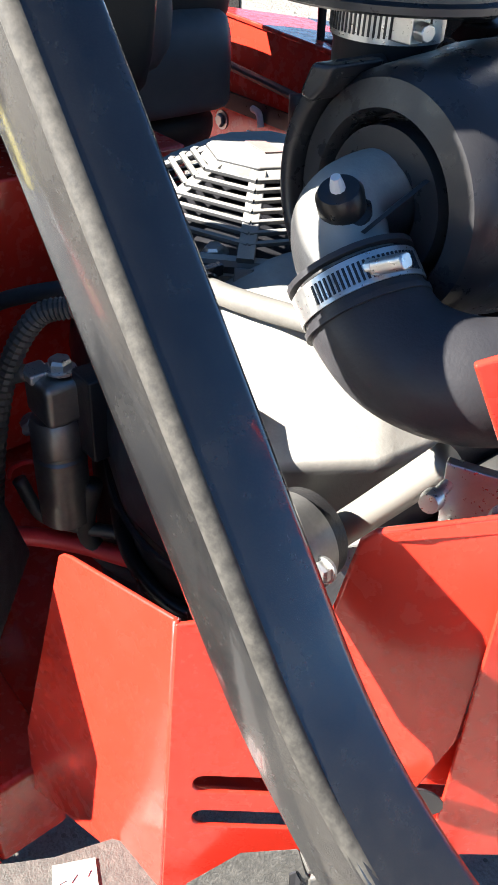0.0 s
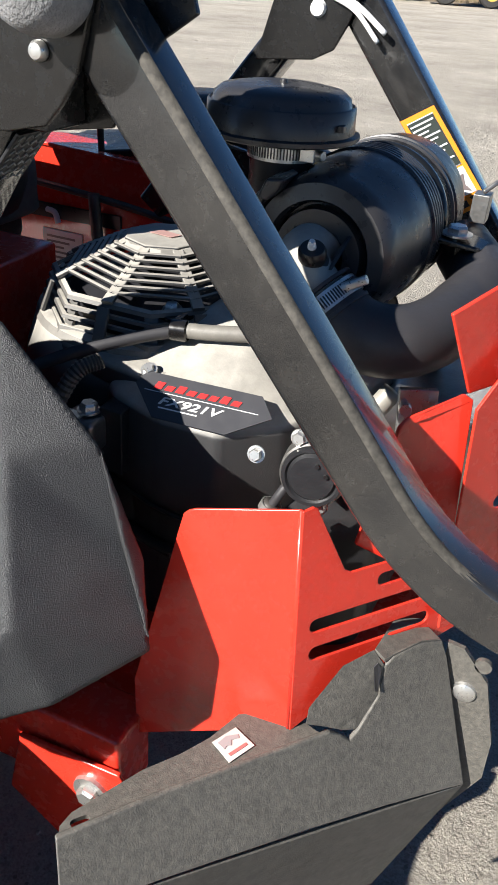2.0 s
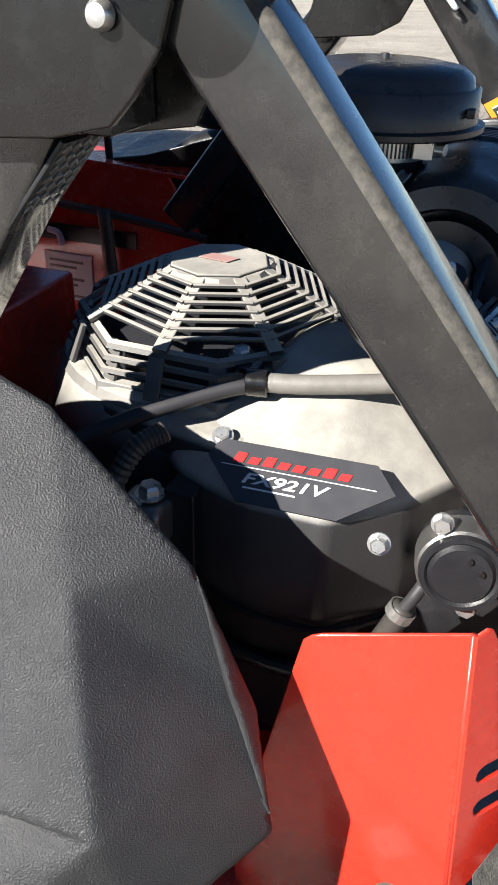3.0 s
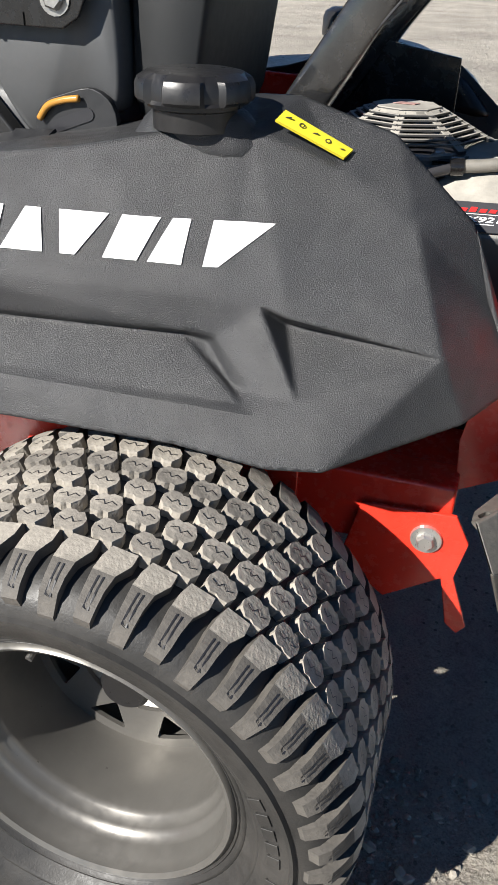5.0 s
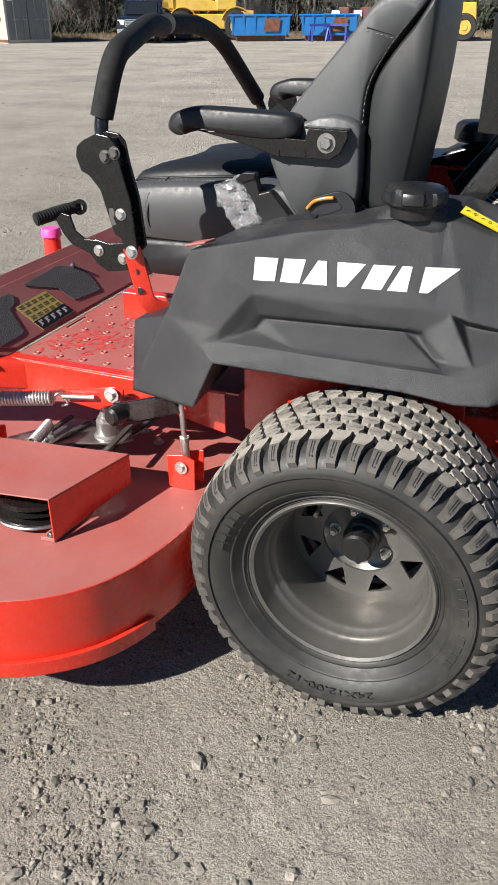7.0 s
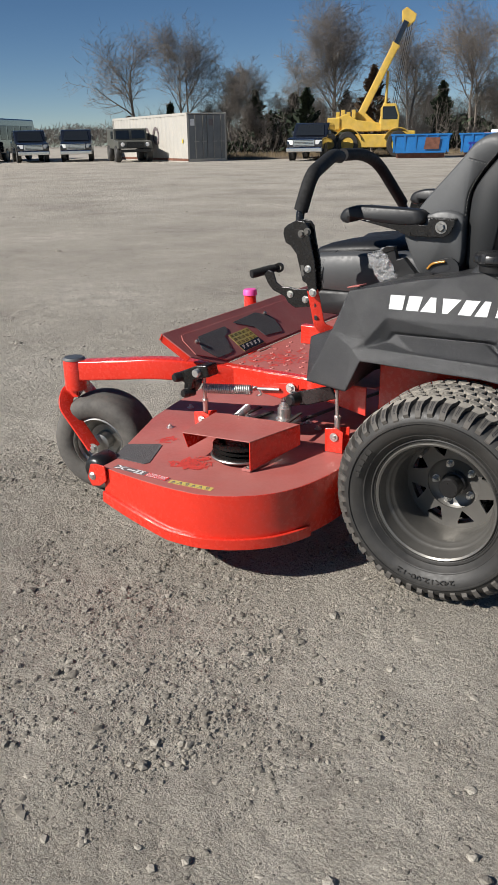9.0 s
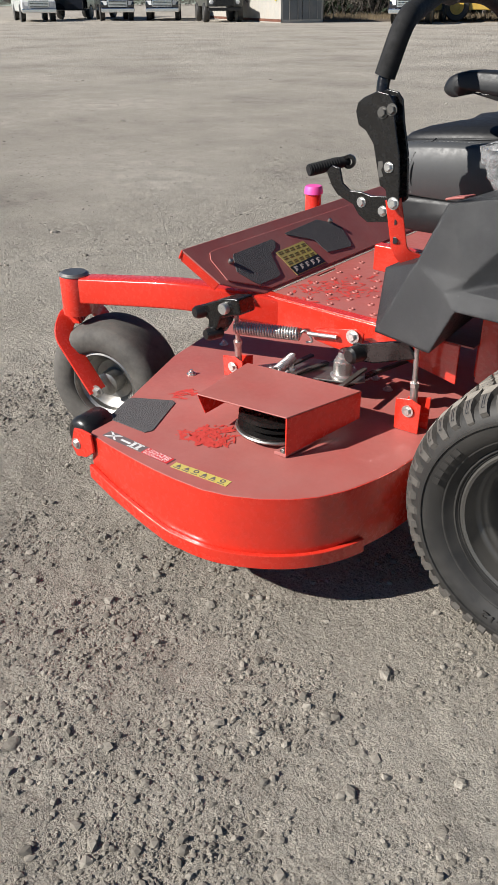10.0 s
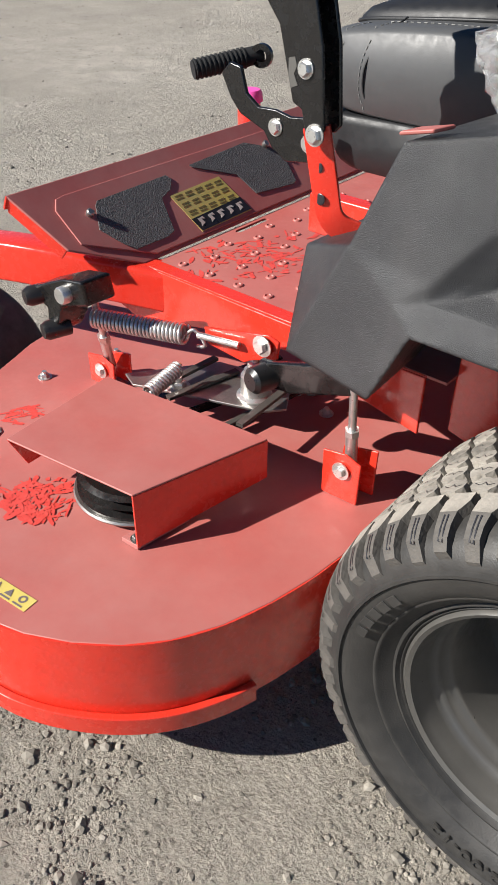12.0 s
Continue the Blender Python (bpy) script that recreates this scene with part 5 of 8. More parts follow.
cloth = skin_of(seat)
stitches([(-0.578, 0.484, 0.775), (-0.589, 0.4768, 0.80), (-0.588, 0.4768, 0.835), (-0.574, 0.492, 0.868), (-0.560, 0.53, 0.890)], seat, on=cloth)
stitches([(-0.625, 0.486, 0.778), (-0.634, 0.4790, 0.80), (-0.632, 0.4800, 0.83), (-0.618, 0.495, 0.860), (-0.605, 0.525, 0.880)], seat, on=cloth)
part("seam_groove", pipe([(-0.570, 0.484, 0.775), (-0.581, 0.4770, 0.80), (-0.580, 0.4770, 0.835), (-0.566, 0.492, 0.868), (-0.552, 0.53, 0.890)], 0.0016, 6), VINYL_DARK, seat)
stitches([(-0.575, 0.520, 0.889), (-0.45, 0.512, 0.893), (-0.36, 0.512, 0.896)], seat, on=cloth)

front = smooth_loop([(-0.240, 0.832), (-0.285, 0.895), (-0.302, 0.950), (-0.290, 1.005), (-0.252, 1.060), (-0.200, 1.120), (-0.148, 1.178), (-0.112, 1.222), (-0.075, 1.243), (-0.036, 1.246), (-0.012, 1.232), (-0.045, 1.190), (-0.082, 1.145), (-0.114, 1.090), (-0.122, 1.020), (-0.122, 0.950), (-0.124, 0.860), (-0.18, 0.828)], 3)
back = part("backrest", cushion(front, [0.500, 0.503, 0.512, 0.53, 0.57, 0.755, 0.82, 0.85, 0.868, 0.878, 0.882], SK, (-0.19, 1.02)), VINYL, mower, "grey vinyl backrest with pale stitching", smooth=True)
shell = smooth_loop([(-0.112, 0.86), (-0.114, 0.95), (-0.114, 1.02), (-0.106, 1.088), (-0.074, 1.143), (-0.036, 1.190), (-0.008, 1.232), (0.001, 1.228), (-0.002, 1.16), (-0.010, 1.07), (-0.026, 0.95), (-0.05, 0.845)], 3)
part("back_shell", cushion(shell, [0.500, 0.503, 0.512, 0.53, 0.57, 0.70, 0.745, 0.77, 0.785, 0.795, 0.80], SK, (-0.065, 1.04)), SHELL, back, "dark glossy moulded back shell", smooth=True)
wing = smooth_loop([(-0.296, 0.978), (-0.290, 0.925), (-0.262, 0.870), (-0.232, 0.838), (-0.205, 0.868), (-0.165, 0.885), (-0.128, 0.868), (-0.116, 0.90), (-0.118, 0.98), (-0.126, 1.02), (-0.2, 1.03)], 3)
part("side_wing", cushion(wing, [0.470, 0.474, 0.484, 0.51], [0.93, 0.98, 1.0, 1.0], (-0.20, 0.94)), VINYL, back, "grey side bolster of the seat", smooth=60)
far_wing = smooth_loop([(-0.296, 0.978), (-0.290, 0.925), (-0.262, 0.870), (-0.240, 0.850), (-0.218, 0.872), (-0.210, 0.95), (-0.214, 1.06), (-0.235, 1.075), (-0.26, 1.04)], 3)
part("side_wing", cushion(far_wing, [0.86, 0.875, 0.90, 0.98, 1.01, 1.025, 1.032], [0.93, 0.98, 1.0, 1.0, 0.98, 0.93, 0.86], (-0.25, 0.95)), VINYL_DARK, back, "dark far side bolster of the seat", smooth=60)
stitches([(-0.286, 0.472, 0.972), (-0.281, 0.4715, 0.928), (-0.256, 0.4715, 0.878), (-0.234, 0.4725, 0.850)], back, 0.0065, 0.004)
stitches([(-0.225, 0.4715, 0.863), (-0.205, 0.4715, 0.878), (-0.168, 0.4715, 0.893), (-0.138, 0.4715, 0.886), (-0.126, 0.473, 0.878)], back, 0.0065, 0.004)
stitches([(-0.124, 0.501, 0.90), (-0.122, 0.499, 1.02), (-0.114, 0.499, 1.085), (-0.081, 0.499, 1.146), (-0.044, 0.501, 1.192), (-0.020, 0.506, 1.224)], back, 0.0085, 0.005)
back_skin = skin_of(back)
head_seam = [(-0.072, 0.503, 1.160), (-0.105, 0.506, 1.168), (-0.140, 0.530, 1.176), (-0.150, 0.580, 1.180), (-0.150, 0.755, 1.182), (-0.150, 0.830, 1.180)]
stitches(head_seam, back, 0.0085, 0.005, on=back_skin)
part("seam_groove", sweep([back_skin.find_nearest(p + V(-0.004, 0, 0.006))[0] for p in spline([V(*q) for q in head_seam], 8)], circle(0.0014, 6)), VINYL_DARK, back, "seam below the head panel")
rec = part("recliner_disc", plate(slot(0, 0, 0.108, 0.070, 0.3, 12), [], (-0.168, 0.466, 0.857), (1, 0, 0), (0, 0, 1), 0.010), VINYL_DARK, back, "dark recliner bracket", bevel=0.003)
part("recliner_handle", pipe([(-0.212, 0.452, 0.862), (-0.198, 0.450, 0.877), (-0.178, 0.450, 0.884), (-0.158, 0.450, 0.887)], 0.0040, 10), AMBER, rec, "amber translucent recliner handle", smooth=True)
part("bolt", bolt_mesh((-0.140, 0.466, 0.858), (0, -1, 0), 0.010, 0.008, 1.2), STEEL_DULL, rec)
part("plate_slot", plate(slot(0, 0, 0.06, 0.014, 0.35), [], (-0.172, 0.4555, 0.862), (1, 0, 0), (0, 0, 1), 0.001), DECAL_BLACK, rec)


def armrest(y, s, parent_label):
    pad = smooth_loop([(-0.512, 1.012), (-0.505, 1.036), (-0.480, 1.049), (-0.440, 1.055), (-0.34, 1.052), (-0.25, 1.047), (-0.232, 1.030), (-0.236, 1.008), (-0.28, 1.000), (-0.38, 1.006), (-0.46, 1.016), (-0.487, 1.000)], 4)
    arm = part("armrest", cushion(pad, [y - 0.030, y - 0.026, y - 0.016, y, y + 0.016, y + 0.026, y + 0.030], [0.80, 0.92, 0.99, 1, 0.99, 0.92, 0.80], (-0.37, 1.028)), VINYL_DARK, mower, parent_label, smooth=True)
    yy = y - 0.026 * s
    part("arm_bracket", prism([(-0.452, yy, 1.014), (-0.32, yy, 0.986), (-0.281, yy, 0.972), (-0.170, yy, 0.970), (-0.150, yy, 0.982), (-0.136, yy, 1.010), (-0.137, yy, 1.023), (-0.212, yy, 1.025), (-0.22, yy, 1.004), (-0.40, yy, 1.012)], (0, 0.005, 0)), BLACK, arm, "black steel armrest bracket", bevel=0.0018)
    part("bracket_top", prism([(-0.222, yy + 0.001, 1.0275), (-0.136, yy + 0.001, 1.0255), (-0.136, yy + 0.05 * s, 1.0255), (-0.222, yy + 0.05 * s, 1.0275)], (0, 0, -0.004)), BLACK, arm, bevel=0.001)
    part("bolt", bolt_mesh((-0.176, yy if s > 0 else yy + 0.005, 1.000), (0, -1, 0), 0.0125, 0.009, 1.45), STEEL_DULL, arm)
    for x in (-0.272, -0.218):
        part("bracket_tab", box((x - 0.002, yy - 0.002, 0.972), (x + 0.002, yy + 0.004, 0.985)), BLACK, arm)
    return arm


armrest(0.474, 1, "black padded armrest on a steel bracket").location = (0, 0, -0.014)
armrest(1.060, -1, "black padded far armrest")
# plastic bag and belt buckle beside the seat
bag_rings = []
rb = random.Random(11)
for k in range(15):
    t = k / 14
    c = V(-0.383, 0.452, 0.905).lerp(V(-0.328, 0.455, 0.800), t)
    bag_rings.append([c + V(0.030 * math.cos(a) * rb.uniform(0.7, 1.25), 0.011 * math.sin(a) * rb.uniform(0.5, 1.5), 0.012 * math.cos(a) + rb.uniform(-0.004, 0.004)) for a in [2 * math.pi * i / 16 for i in range(16)]])
part("plastic_bag", loft(bag_rings), CLEAR, seat, "crumpled clear plastic bag on the belt")
buck = part("belt_buckle", prism([(-0.352, 0.452, 0.905), (-0.345, 0.452, 0.920), (-0.322, 0.452, 0.920), (-0.312, 0.452, 0.885), (-0.290, 0.452, 0.892), (-0.275, 0.452, 0.875), (-0.232, 0.452, 0.826), (-0.315, 0.452, 0.815), (-0.318, 0.452, 0.85)], (0, 0.024, 0)), PLASTIC_S, seat, "black seat belt buckle", bevel=0.004)
part("belt_latch", prism([(-0.372, 0.448, 0.903), (-0.345, 0.445, 0.924), (-0.318, 0.446, 0.924), (-0.322, 0.448, 0.912), (-0.350, 0.449, 0.902)], (0, 0.020, 0)), PLASTIC_S, buck, bevel=0.002)
part("belt_strap", sweep([V(-0.325, 0.455, 0.82), V(-0.27, 0.45, 0.838), V(-0.22, 0.44, 0.842), V(-0.19, 0.43, 0.846)], rounded(0.03, 0.004, 0.001), up=(0, -0.4, 1)), VINYL_DARK, buck, "black belt webbing")
part("red_ledge", prism([(-0.345, 0.38, 0.812), (-0.13, 0.42, 0.852), (-0.13, 0.465, 0.852), (-0.345, 0.465, 0.812)], (0, 0, -0.006)), RED, mower, "red seat frame edge beside the fender", bevel=0.002)
part("fender_tab", prism([(-0.372, 0.228, 0.826), (-0.335, 0.236, 0.833), (-0.325, 0.266, 0.834), (-0.362, 0.258, 0.827)], (0, 0, 0.005)), RED_DUSTY, tank, "dusty pink tab on the fender top", bevel=0.002)


# ---------------------------------------------------------------- rear of the mower
# ---- dusty rear bumper
NF = V(0.769, -0.639, 0)


def bp(s, n, z):
    """A place beside the bumper: s along it, n out of its face."""
    return V(0.349, 0.288, z) + gd * s + NF * n


bumper = part("rear_bumper", prism([bp(*p) for p in ((-0.012, 0.014, 0.546), (0.080, 0.0125, 0.549), (0.236, 0.0145, 0.547), (0.246, 0.0155, 0.541), (0.258, 0.018, 0.529), (0.268, 0.016, 0.536), (0.288, 0.011, 0.566), (0.291, 0.008, 0.601), (0.300, 0.007, 0.609), (0.330, 0.006, 0.613), (0.356, 0.006, 0.606), (0.363, 0.010, 0.586), (0.389, 0.052, 0.434), (0.292, 0.052, 0.458), (0.202, 0.052, 0.476), (0.067, 0.052, 0.497), (-0.020, 0.052, 0.508))], NF * -0.005), BUMPER, mower, "dusty grey folded steel rear bumper", bevel=0.0018)
part("lower_panel", prism([bp(*p) for p in ((-0.020, 0.0515, 0.5075), (0.389, 0.0515, 0.4335), (0.330, 0.020, 0.245), (0.040, 0.034, 0.405))], NF * -0.005), BUMPER, bumper, "under-turned lower bumper panel", bevel=0.0015)
part("top_flange", plate([(-0.010, 0.013), (-0.006, 0.002), (0.006, -0.006), (0.043, -0.014), (0.071, -0.020), (0.107, -0.022), (0.136, -0.027), (0.171, -0.040), (0.215, -0.030), (0.228, 0.004), (0.236, 0.013), (0.080, 0.0115)], [slot(0.010, 0.004, 0.016, 0.007)], bp(0, 0, 0.5415), gd, NF, 0.005), BUMPER, bumper, "dust-caked top flange")
part("step_tab", prism([bp(*p) for p in ((0.214, 0.006, 0.560), (0.222, -0.004, 0.566), (0.252, -0.004, 0.607), (0.284, -0.004, 0.614), (0.289, 0.006, 0.604), (0.286, 0.009, 0.566), (0.266, 0.013, 0.536), (0.248, 0.013, 0.544), (0.226, 0.009, 0.556))], (0.002, 0.002, -0.003)), BUMPER, bumper, "bent tab of the bumper", bevel=0.0015)
part("tab_flange", prism([bp(*p) for p in ((0.285, -0.004, 0.6145), (0.290, 0.006, 0.6085), (0.330, 0.005, 0.6145), (0.355, 0.005, 0.607), (0.358, -0.030, 0.602), (0.330, -0.034, 0.610))], (0, 0, -0.004)), BUMPER, bumper, bevel=0.001)
part("tab_slot", prism([bp(*p) for p in ((0.280, 0.0042, 0.602), (0.2835, 0.0042, 0.6055), (0.2865, 0.0068, 0.601), (0.2845, 0.0105, 0.575), (0.2815, 0.0105, 0.577))], NF * 0.0012), DECAL_BLACK, bumper)
part("sticker", prism([bp(*p) for p in ((0.136, -0.021, 0.5425), (0.162, -0.027, 0.5425), (0.169, -0.003, 0.5425), (0.141, 0.004, 0.5425))], (0, 0, 0.0006)), STICKER, bumper, "white and red safety sticker")


def sk(a, b):
    """A place on the sticker: a across, b down."""
    return bp(0.136 + 0.026 * a + 0.006 * b, -0.021 - 0.006 * a + 0.0245 * b, 0.5434)


part("sticker_bar", prism([sk(*p) for p in ((0.14, 0.72), (0.86, 0.72), (0.86, 0.84), (0.14, 0.84))], (0, 0, 0.0004)), STICKER_PINK, bumper)
part("sticker_mark", prism([sk(*p) for p in ((0.12, 0.16), (0.50, 0.10), (0.88, 0.30), (0.80, 0.44), (0.56, 0.34), (0.42, 0.52), (0.30, 0.44), (0.14, 0.50))], (0, 0, 0.0004)), STICKER_GREY, bumper)
endp = part("end_plate", plate([(0.586, 0.600), (0.602, 0.598), (0.630, 0.566), (0.650, 0.492), (0.652, 0.440), (0.62, 0.36), (0.590, 0.44)], [ring2(0.622, 0.584, 0.008)], (0, 0.570, 0), (1, 0, 0), (0, 0, 1), 0.005), BUMPER, bumper, "end plate with a carriage bolt")
part("carriage_bolt", lathe([(0, 0.006), (0.006, 0.0055), (0.011, 0.003), (0.012, 0), (0, 0)], (0.612, 0.565, 0.547), (0, -1, 0), 18), STEEL, endp, smooth=40)
part("frame_bracket", prism([(0.22, 0.385, 0.462), (0.335, 0.385, 0.468), (0.355, 0.385, 0.43), (0.345, 0.385, 0.375), (0.372, 0.385, 0.300), (0.362, 0.385, 0.286), (0.345, 0.385, 0.300), (0.330, 0.385, 0.370), (0.262, 0.385, 0.322), (0.20, 0.385, 0.37)], (0, 0.006, 0)), RED, mower, "red axle bracket with a hook", bevel=0.002)
part("frame_bolt", join(bolt_mesh((0.304, 0.384, 0.428), (0, -1, 0), 0.0118, 0.012, 1.3), lathe([(0, 0.005), (0.019, 0.005), (0.020, 0), (0, 0)], (0.304, 0.386, 0.428), (0, -1, 0), 24)), STEEL, mower, "large zinc hex bolt")

# ---- red engine guard, far half
rgp = [V(0.490, 0.535, 0.700), V(0.508, 0.538, 0.824), V(0.513, 0.541, 0.832), V(0.522, 0.548, 0.836), V(0.548, 0.586, 0.843), V(0.555, 0.590, 0.838), V(0.567, 0.566, 0.716), V(0.560, 0.556, 0.670)]
part("guard_panel", prism(rgp, (-0.003, 0.002, 0)), RED, guard, "folded rear guard panel", bevel=0.0015)
gr = V(0.62, 0.78, 0.0).normalized()
up2 = V(-0.06, 0.02, 1).normalized()
gslots = []
for r in range(4):
    for c in range(5):
        gslots.append(slot(0.070 + 0.075 * c, 0.045 + 0.040 * r, 0.070, 0.013, 0.55))
part("guard_grille", plate([(0, -0.10), (0, 0.128), (0.05, 0.19), (0.46, 0.19), (0.46, -0.10)], gslots, (0.566, 0.570, 0.711), gr, up2, 0.003), RED, guard, "red rear grille with slanted slots", bevel=0.0008)
part("guard_flange", prism([V(0.528, 0.556, 0.918), V(0.550, 0.588, 0.843), V(0.60, 0.64, 0.856), V(0.66, 0.71, 0.915), V(0.66, 0.71, 0.975), V(0.60, 0.64, 0.968)], (-0.003, 0.003, 0)), RED, guard, "upper guard flange", bevel=0.0015)
hole = plate(ring2(0, 0, 0.012), [], (0.565, 0.5535, 0.672), (0.8, 0.6, 0), (0, 0, 1), 0.001)
part("guard_hole", hole, DECAL_BLACK, guard)

# ---- engine
blk = [(0.10, 0.62), (0.18, 0.565), (0.40, 0.58), (0.50, 0.64), (0.52, 0.95), (0.10, 1.0)]
eng = part("engine_block", loft([[V(x, y, z) for x, y in [(0.31 + (bx - 0.31) * k, 0.78 + (by - 0.78) * k) for bx, by in blk]] for z, k in ((0.42, 0.85), (0.50, 0.95), (0.64, 0.95), (0.69, 0.80))]), COVER_DARK, mower, "dark engine crankcase", bevel=0.015, segments=3)
cov = [(0.192, 0.640), (0.196, 0.595), (0.215, 0.576), (0.278, 0.553), (0.342, 0.555), (0.392, 0.598), (0.428, 0.655), (0.45, 0.80), (0.20, 0.84)]


def cover_ring(z, k, dx=0.0):
    return [V(0.318 + (x - 0.318) * k + dx, 0.755 + (y - 0.755) * k, z) for x, y in cov]


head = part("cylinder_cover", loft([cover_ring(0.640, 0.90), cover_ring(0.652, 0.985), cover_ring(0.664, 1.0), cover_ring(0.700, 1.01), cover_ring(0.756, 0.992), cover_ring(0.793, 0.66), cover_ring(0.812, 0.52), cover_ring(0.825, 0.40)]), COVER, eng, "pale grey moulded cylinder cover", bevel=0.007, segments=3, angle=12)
part("cover_seam", sweep([V(p.x, p.y, 0.660 - 0.012 * (p.x - 0.19) / 0.25) for p in spline(cover_ring(0.66, 1.002)[:7], 4)], circle(0.0025, 6)), COVER_DARK, head)
part("lower_shroud", loft([cover_ring(0.50, 0.90), cover_ring(0.56, 0.94), cover_ring(0.645, 0.95)]), COVER_DARK, eng, "dark lower cylinder shroud", bevel=0.01, segments=3, angle=12)
part("shroud_rim", sweep([V(p.x, p.y, 0.600) for p in spline(cover_ring(0.60, 0.965)[:7], 5)], circle(0.007, 8)), PLASTIC_S, eng, smooth=True)
# decal on the sloping face: its plane
du = V(0.342 - 0.278, 0.556 - 0.553, 0.001).normalized()
dn = V(-0.02, -0.475, 0.88).normalized()
dn = (dn - du * dn.dot(du)).normalized()
dv = dn.cross(du).normalized()
DO = V(0.253, 0.557, 0.7570)


def dc(u, v, h=0.0):
    return DO + du * u + dv * (v - 0.006) + dn * (0.0025 + h)


part("model_decal", prism([dc(-0.012, 0.036), dc(-0.006, 0.052), dc(0.115, 0.052), dc(0.132, 0.030), dc(0.095, 0.002), dc(0.02, 0.002)], dn * 0.0010), DECAL_DARK, eng, "dark model decal with red and white marks")
for k in range(8):
    part("decal_mark", prism([dc(0.008 + 0.0115 * k, 0.034, 0.0013), dc(0.0165 + 0.0115 * k, 0.034, 0.0013), dc(0.0185 + 0.0115 * k, 0.034 + (0.0085 if k in (0, 2, 6) else 0.006), 0.0013), dc(0.0105 + 0.0115 * k, 0.034 + (0.0085 if k in (0, 2, 6) else 0.006), 0.0013)], dn * 0.0004), DECAL_RED, eng)
part("lettering", text_mesh("FX921V", 0.01, dc(0.020, 0.0175, 0.0014), du, dv, 0.0002, shear=0.25, bold=0.0002, fit=(0.066, 0.0092)), WHITE, eng)
part("decal_line", prism([dc(0.0, 0.0305, 0.0012), dc(0.118, 0.0305, 0.0012), dc(0.118, 0.0312, 0.0012), dc(0.0, 0.0312, 0.0012)], dn * 0.0003), WHITE, eng)
part("decal_line", prism([dc(0.022, 0.0135, 0.0012), dc(0.062, 0.0135, 0.0012), dc(0.062, 0.0148, 0.0012), dc(0.022, 0.0148, 0.0012)], dn * 0.0003), WHITE, eng)
part("cover_bolt", bolt_mesh((0.244, 0.600, 0.780), dn, 0.0062, 0.006, 1.4), STEEL, eng)
part("cover_bolt", bolt_mesh((0.380, 0.560, 0.747), (0.1, -1, 0.3), 0.0065, 0.008, 1.3), STEEL, eng)
# fuel pump
pump = part("fuel_pump", lathe([(0, 0.022), (0.020, 0.022), (0.0225, 0.019), (0.0245, 0.021), (0.0275, 0.021), (0.029, 0.016), (0.029, -0.02), (0, -0.02)], (0.436, 0.566, 0.745), (0.15, -1, 0.15), 32), COVER_DARK, eng, "round dark fuel pump", smooth=35)
part("pump_rim", lathe([(0.0285, 0.017), (0.0305, 0.015), (0.0312, 0.004), (0.0312, -0.008), (0.02, -0.010)], (0.436, 0.566, 0.745), (0.15, -1, 0.15), 32), STEEL_DULL, pump, smooth=35)
for a in (20, 75, 130, 185, 240, 300):
    part("pump_mark", lathe([(0, 0.0235), (0.0022, 0.0235), (0.0025, 0.021)], V(0.436, 0.566, 0.745) + V(0.013 * math.cos(radians(a)), 0.002, 0.013 * math.sin(radians(a))), (0.15, -1, 0.15), 8), PLASTIC_S, pump)
for p in ((0.446, 0.560, 0.711), (0.420, 0.558, 0.778), (0.468, 0.565, 0.755)):
    part("pump_bolt", bolt_mesh(p, (0.15, -1, 0.2), 0.0065, 0.008, 1.2), STEEL, pump)
part("pump_nozzle", pipe([(0.418, 0.552, 0.735), (0.411, 0.545, 0.720), (0.404, 0.543, 0.704)], 0.0048, 12), HOSE_MATTE, pump, smooth=True)
part("pump_hose", pipe([(0.406, 0.543, 0.711), (0.398, 0.541, 0.688), (0.385, 0.545, 0.650), (0.375, 0.560, 0.60)], 0.0085, 12), HOSE, pump, smooth=True)
part("hose_clip", lathe([(0.0095, -0.004), (0.0105, -0.004), (0.0105, 0.004), (0.0095, 0.004)], (0.404, 0.543, 0.706), (0.4, 0.1, 1), 16), STEEL, pump)
# fan housing and screen
FC = V(0.172, 0.762, -0.024)
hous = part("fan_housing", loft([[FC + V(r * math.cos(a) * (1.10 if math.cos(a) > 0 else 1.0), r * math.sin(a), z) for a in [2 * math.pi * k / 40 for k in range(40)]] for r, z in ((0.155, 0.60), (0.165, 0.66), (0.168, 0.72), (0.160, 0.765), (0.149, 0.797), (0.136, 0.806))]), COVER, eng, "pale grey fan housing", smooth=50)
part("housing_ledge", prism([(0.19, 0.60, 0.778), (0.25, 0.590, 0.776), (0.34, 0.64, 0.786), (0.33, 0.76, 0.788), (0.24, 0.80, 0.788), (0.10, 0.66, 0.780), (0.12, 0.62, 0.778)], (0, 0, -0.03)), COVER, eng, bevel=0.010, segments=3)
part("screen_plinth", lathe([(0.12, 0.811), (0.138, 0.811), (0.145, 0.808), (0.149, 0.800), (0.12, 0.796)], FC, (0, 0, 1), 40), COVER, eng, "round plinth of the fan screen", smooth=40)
part("screen_core", lathe([(0.112, 0.795), (0.110, 0.826), (0.04, 0.862), (0, 0.864)], FC, (0, 0, 1), 32), DECAL_BLACK, eng, smooth=40)


def oct_pt(a, r, z):
    """A point on an octagon of in-radius r."""
    q = (a + math.pi / 8) % (math.pi / 4) - math.pi / 8
    return FC + V(r / math.cos(q) * math.cos(a), r / math.cos(q) * math.sin(a), z)


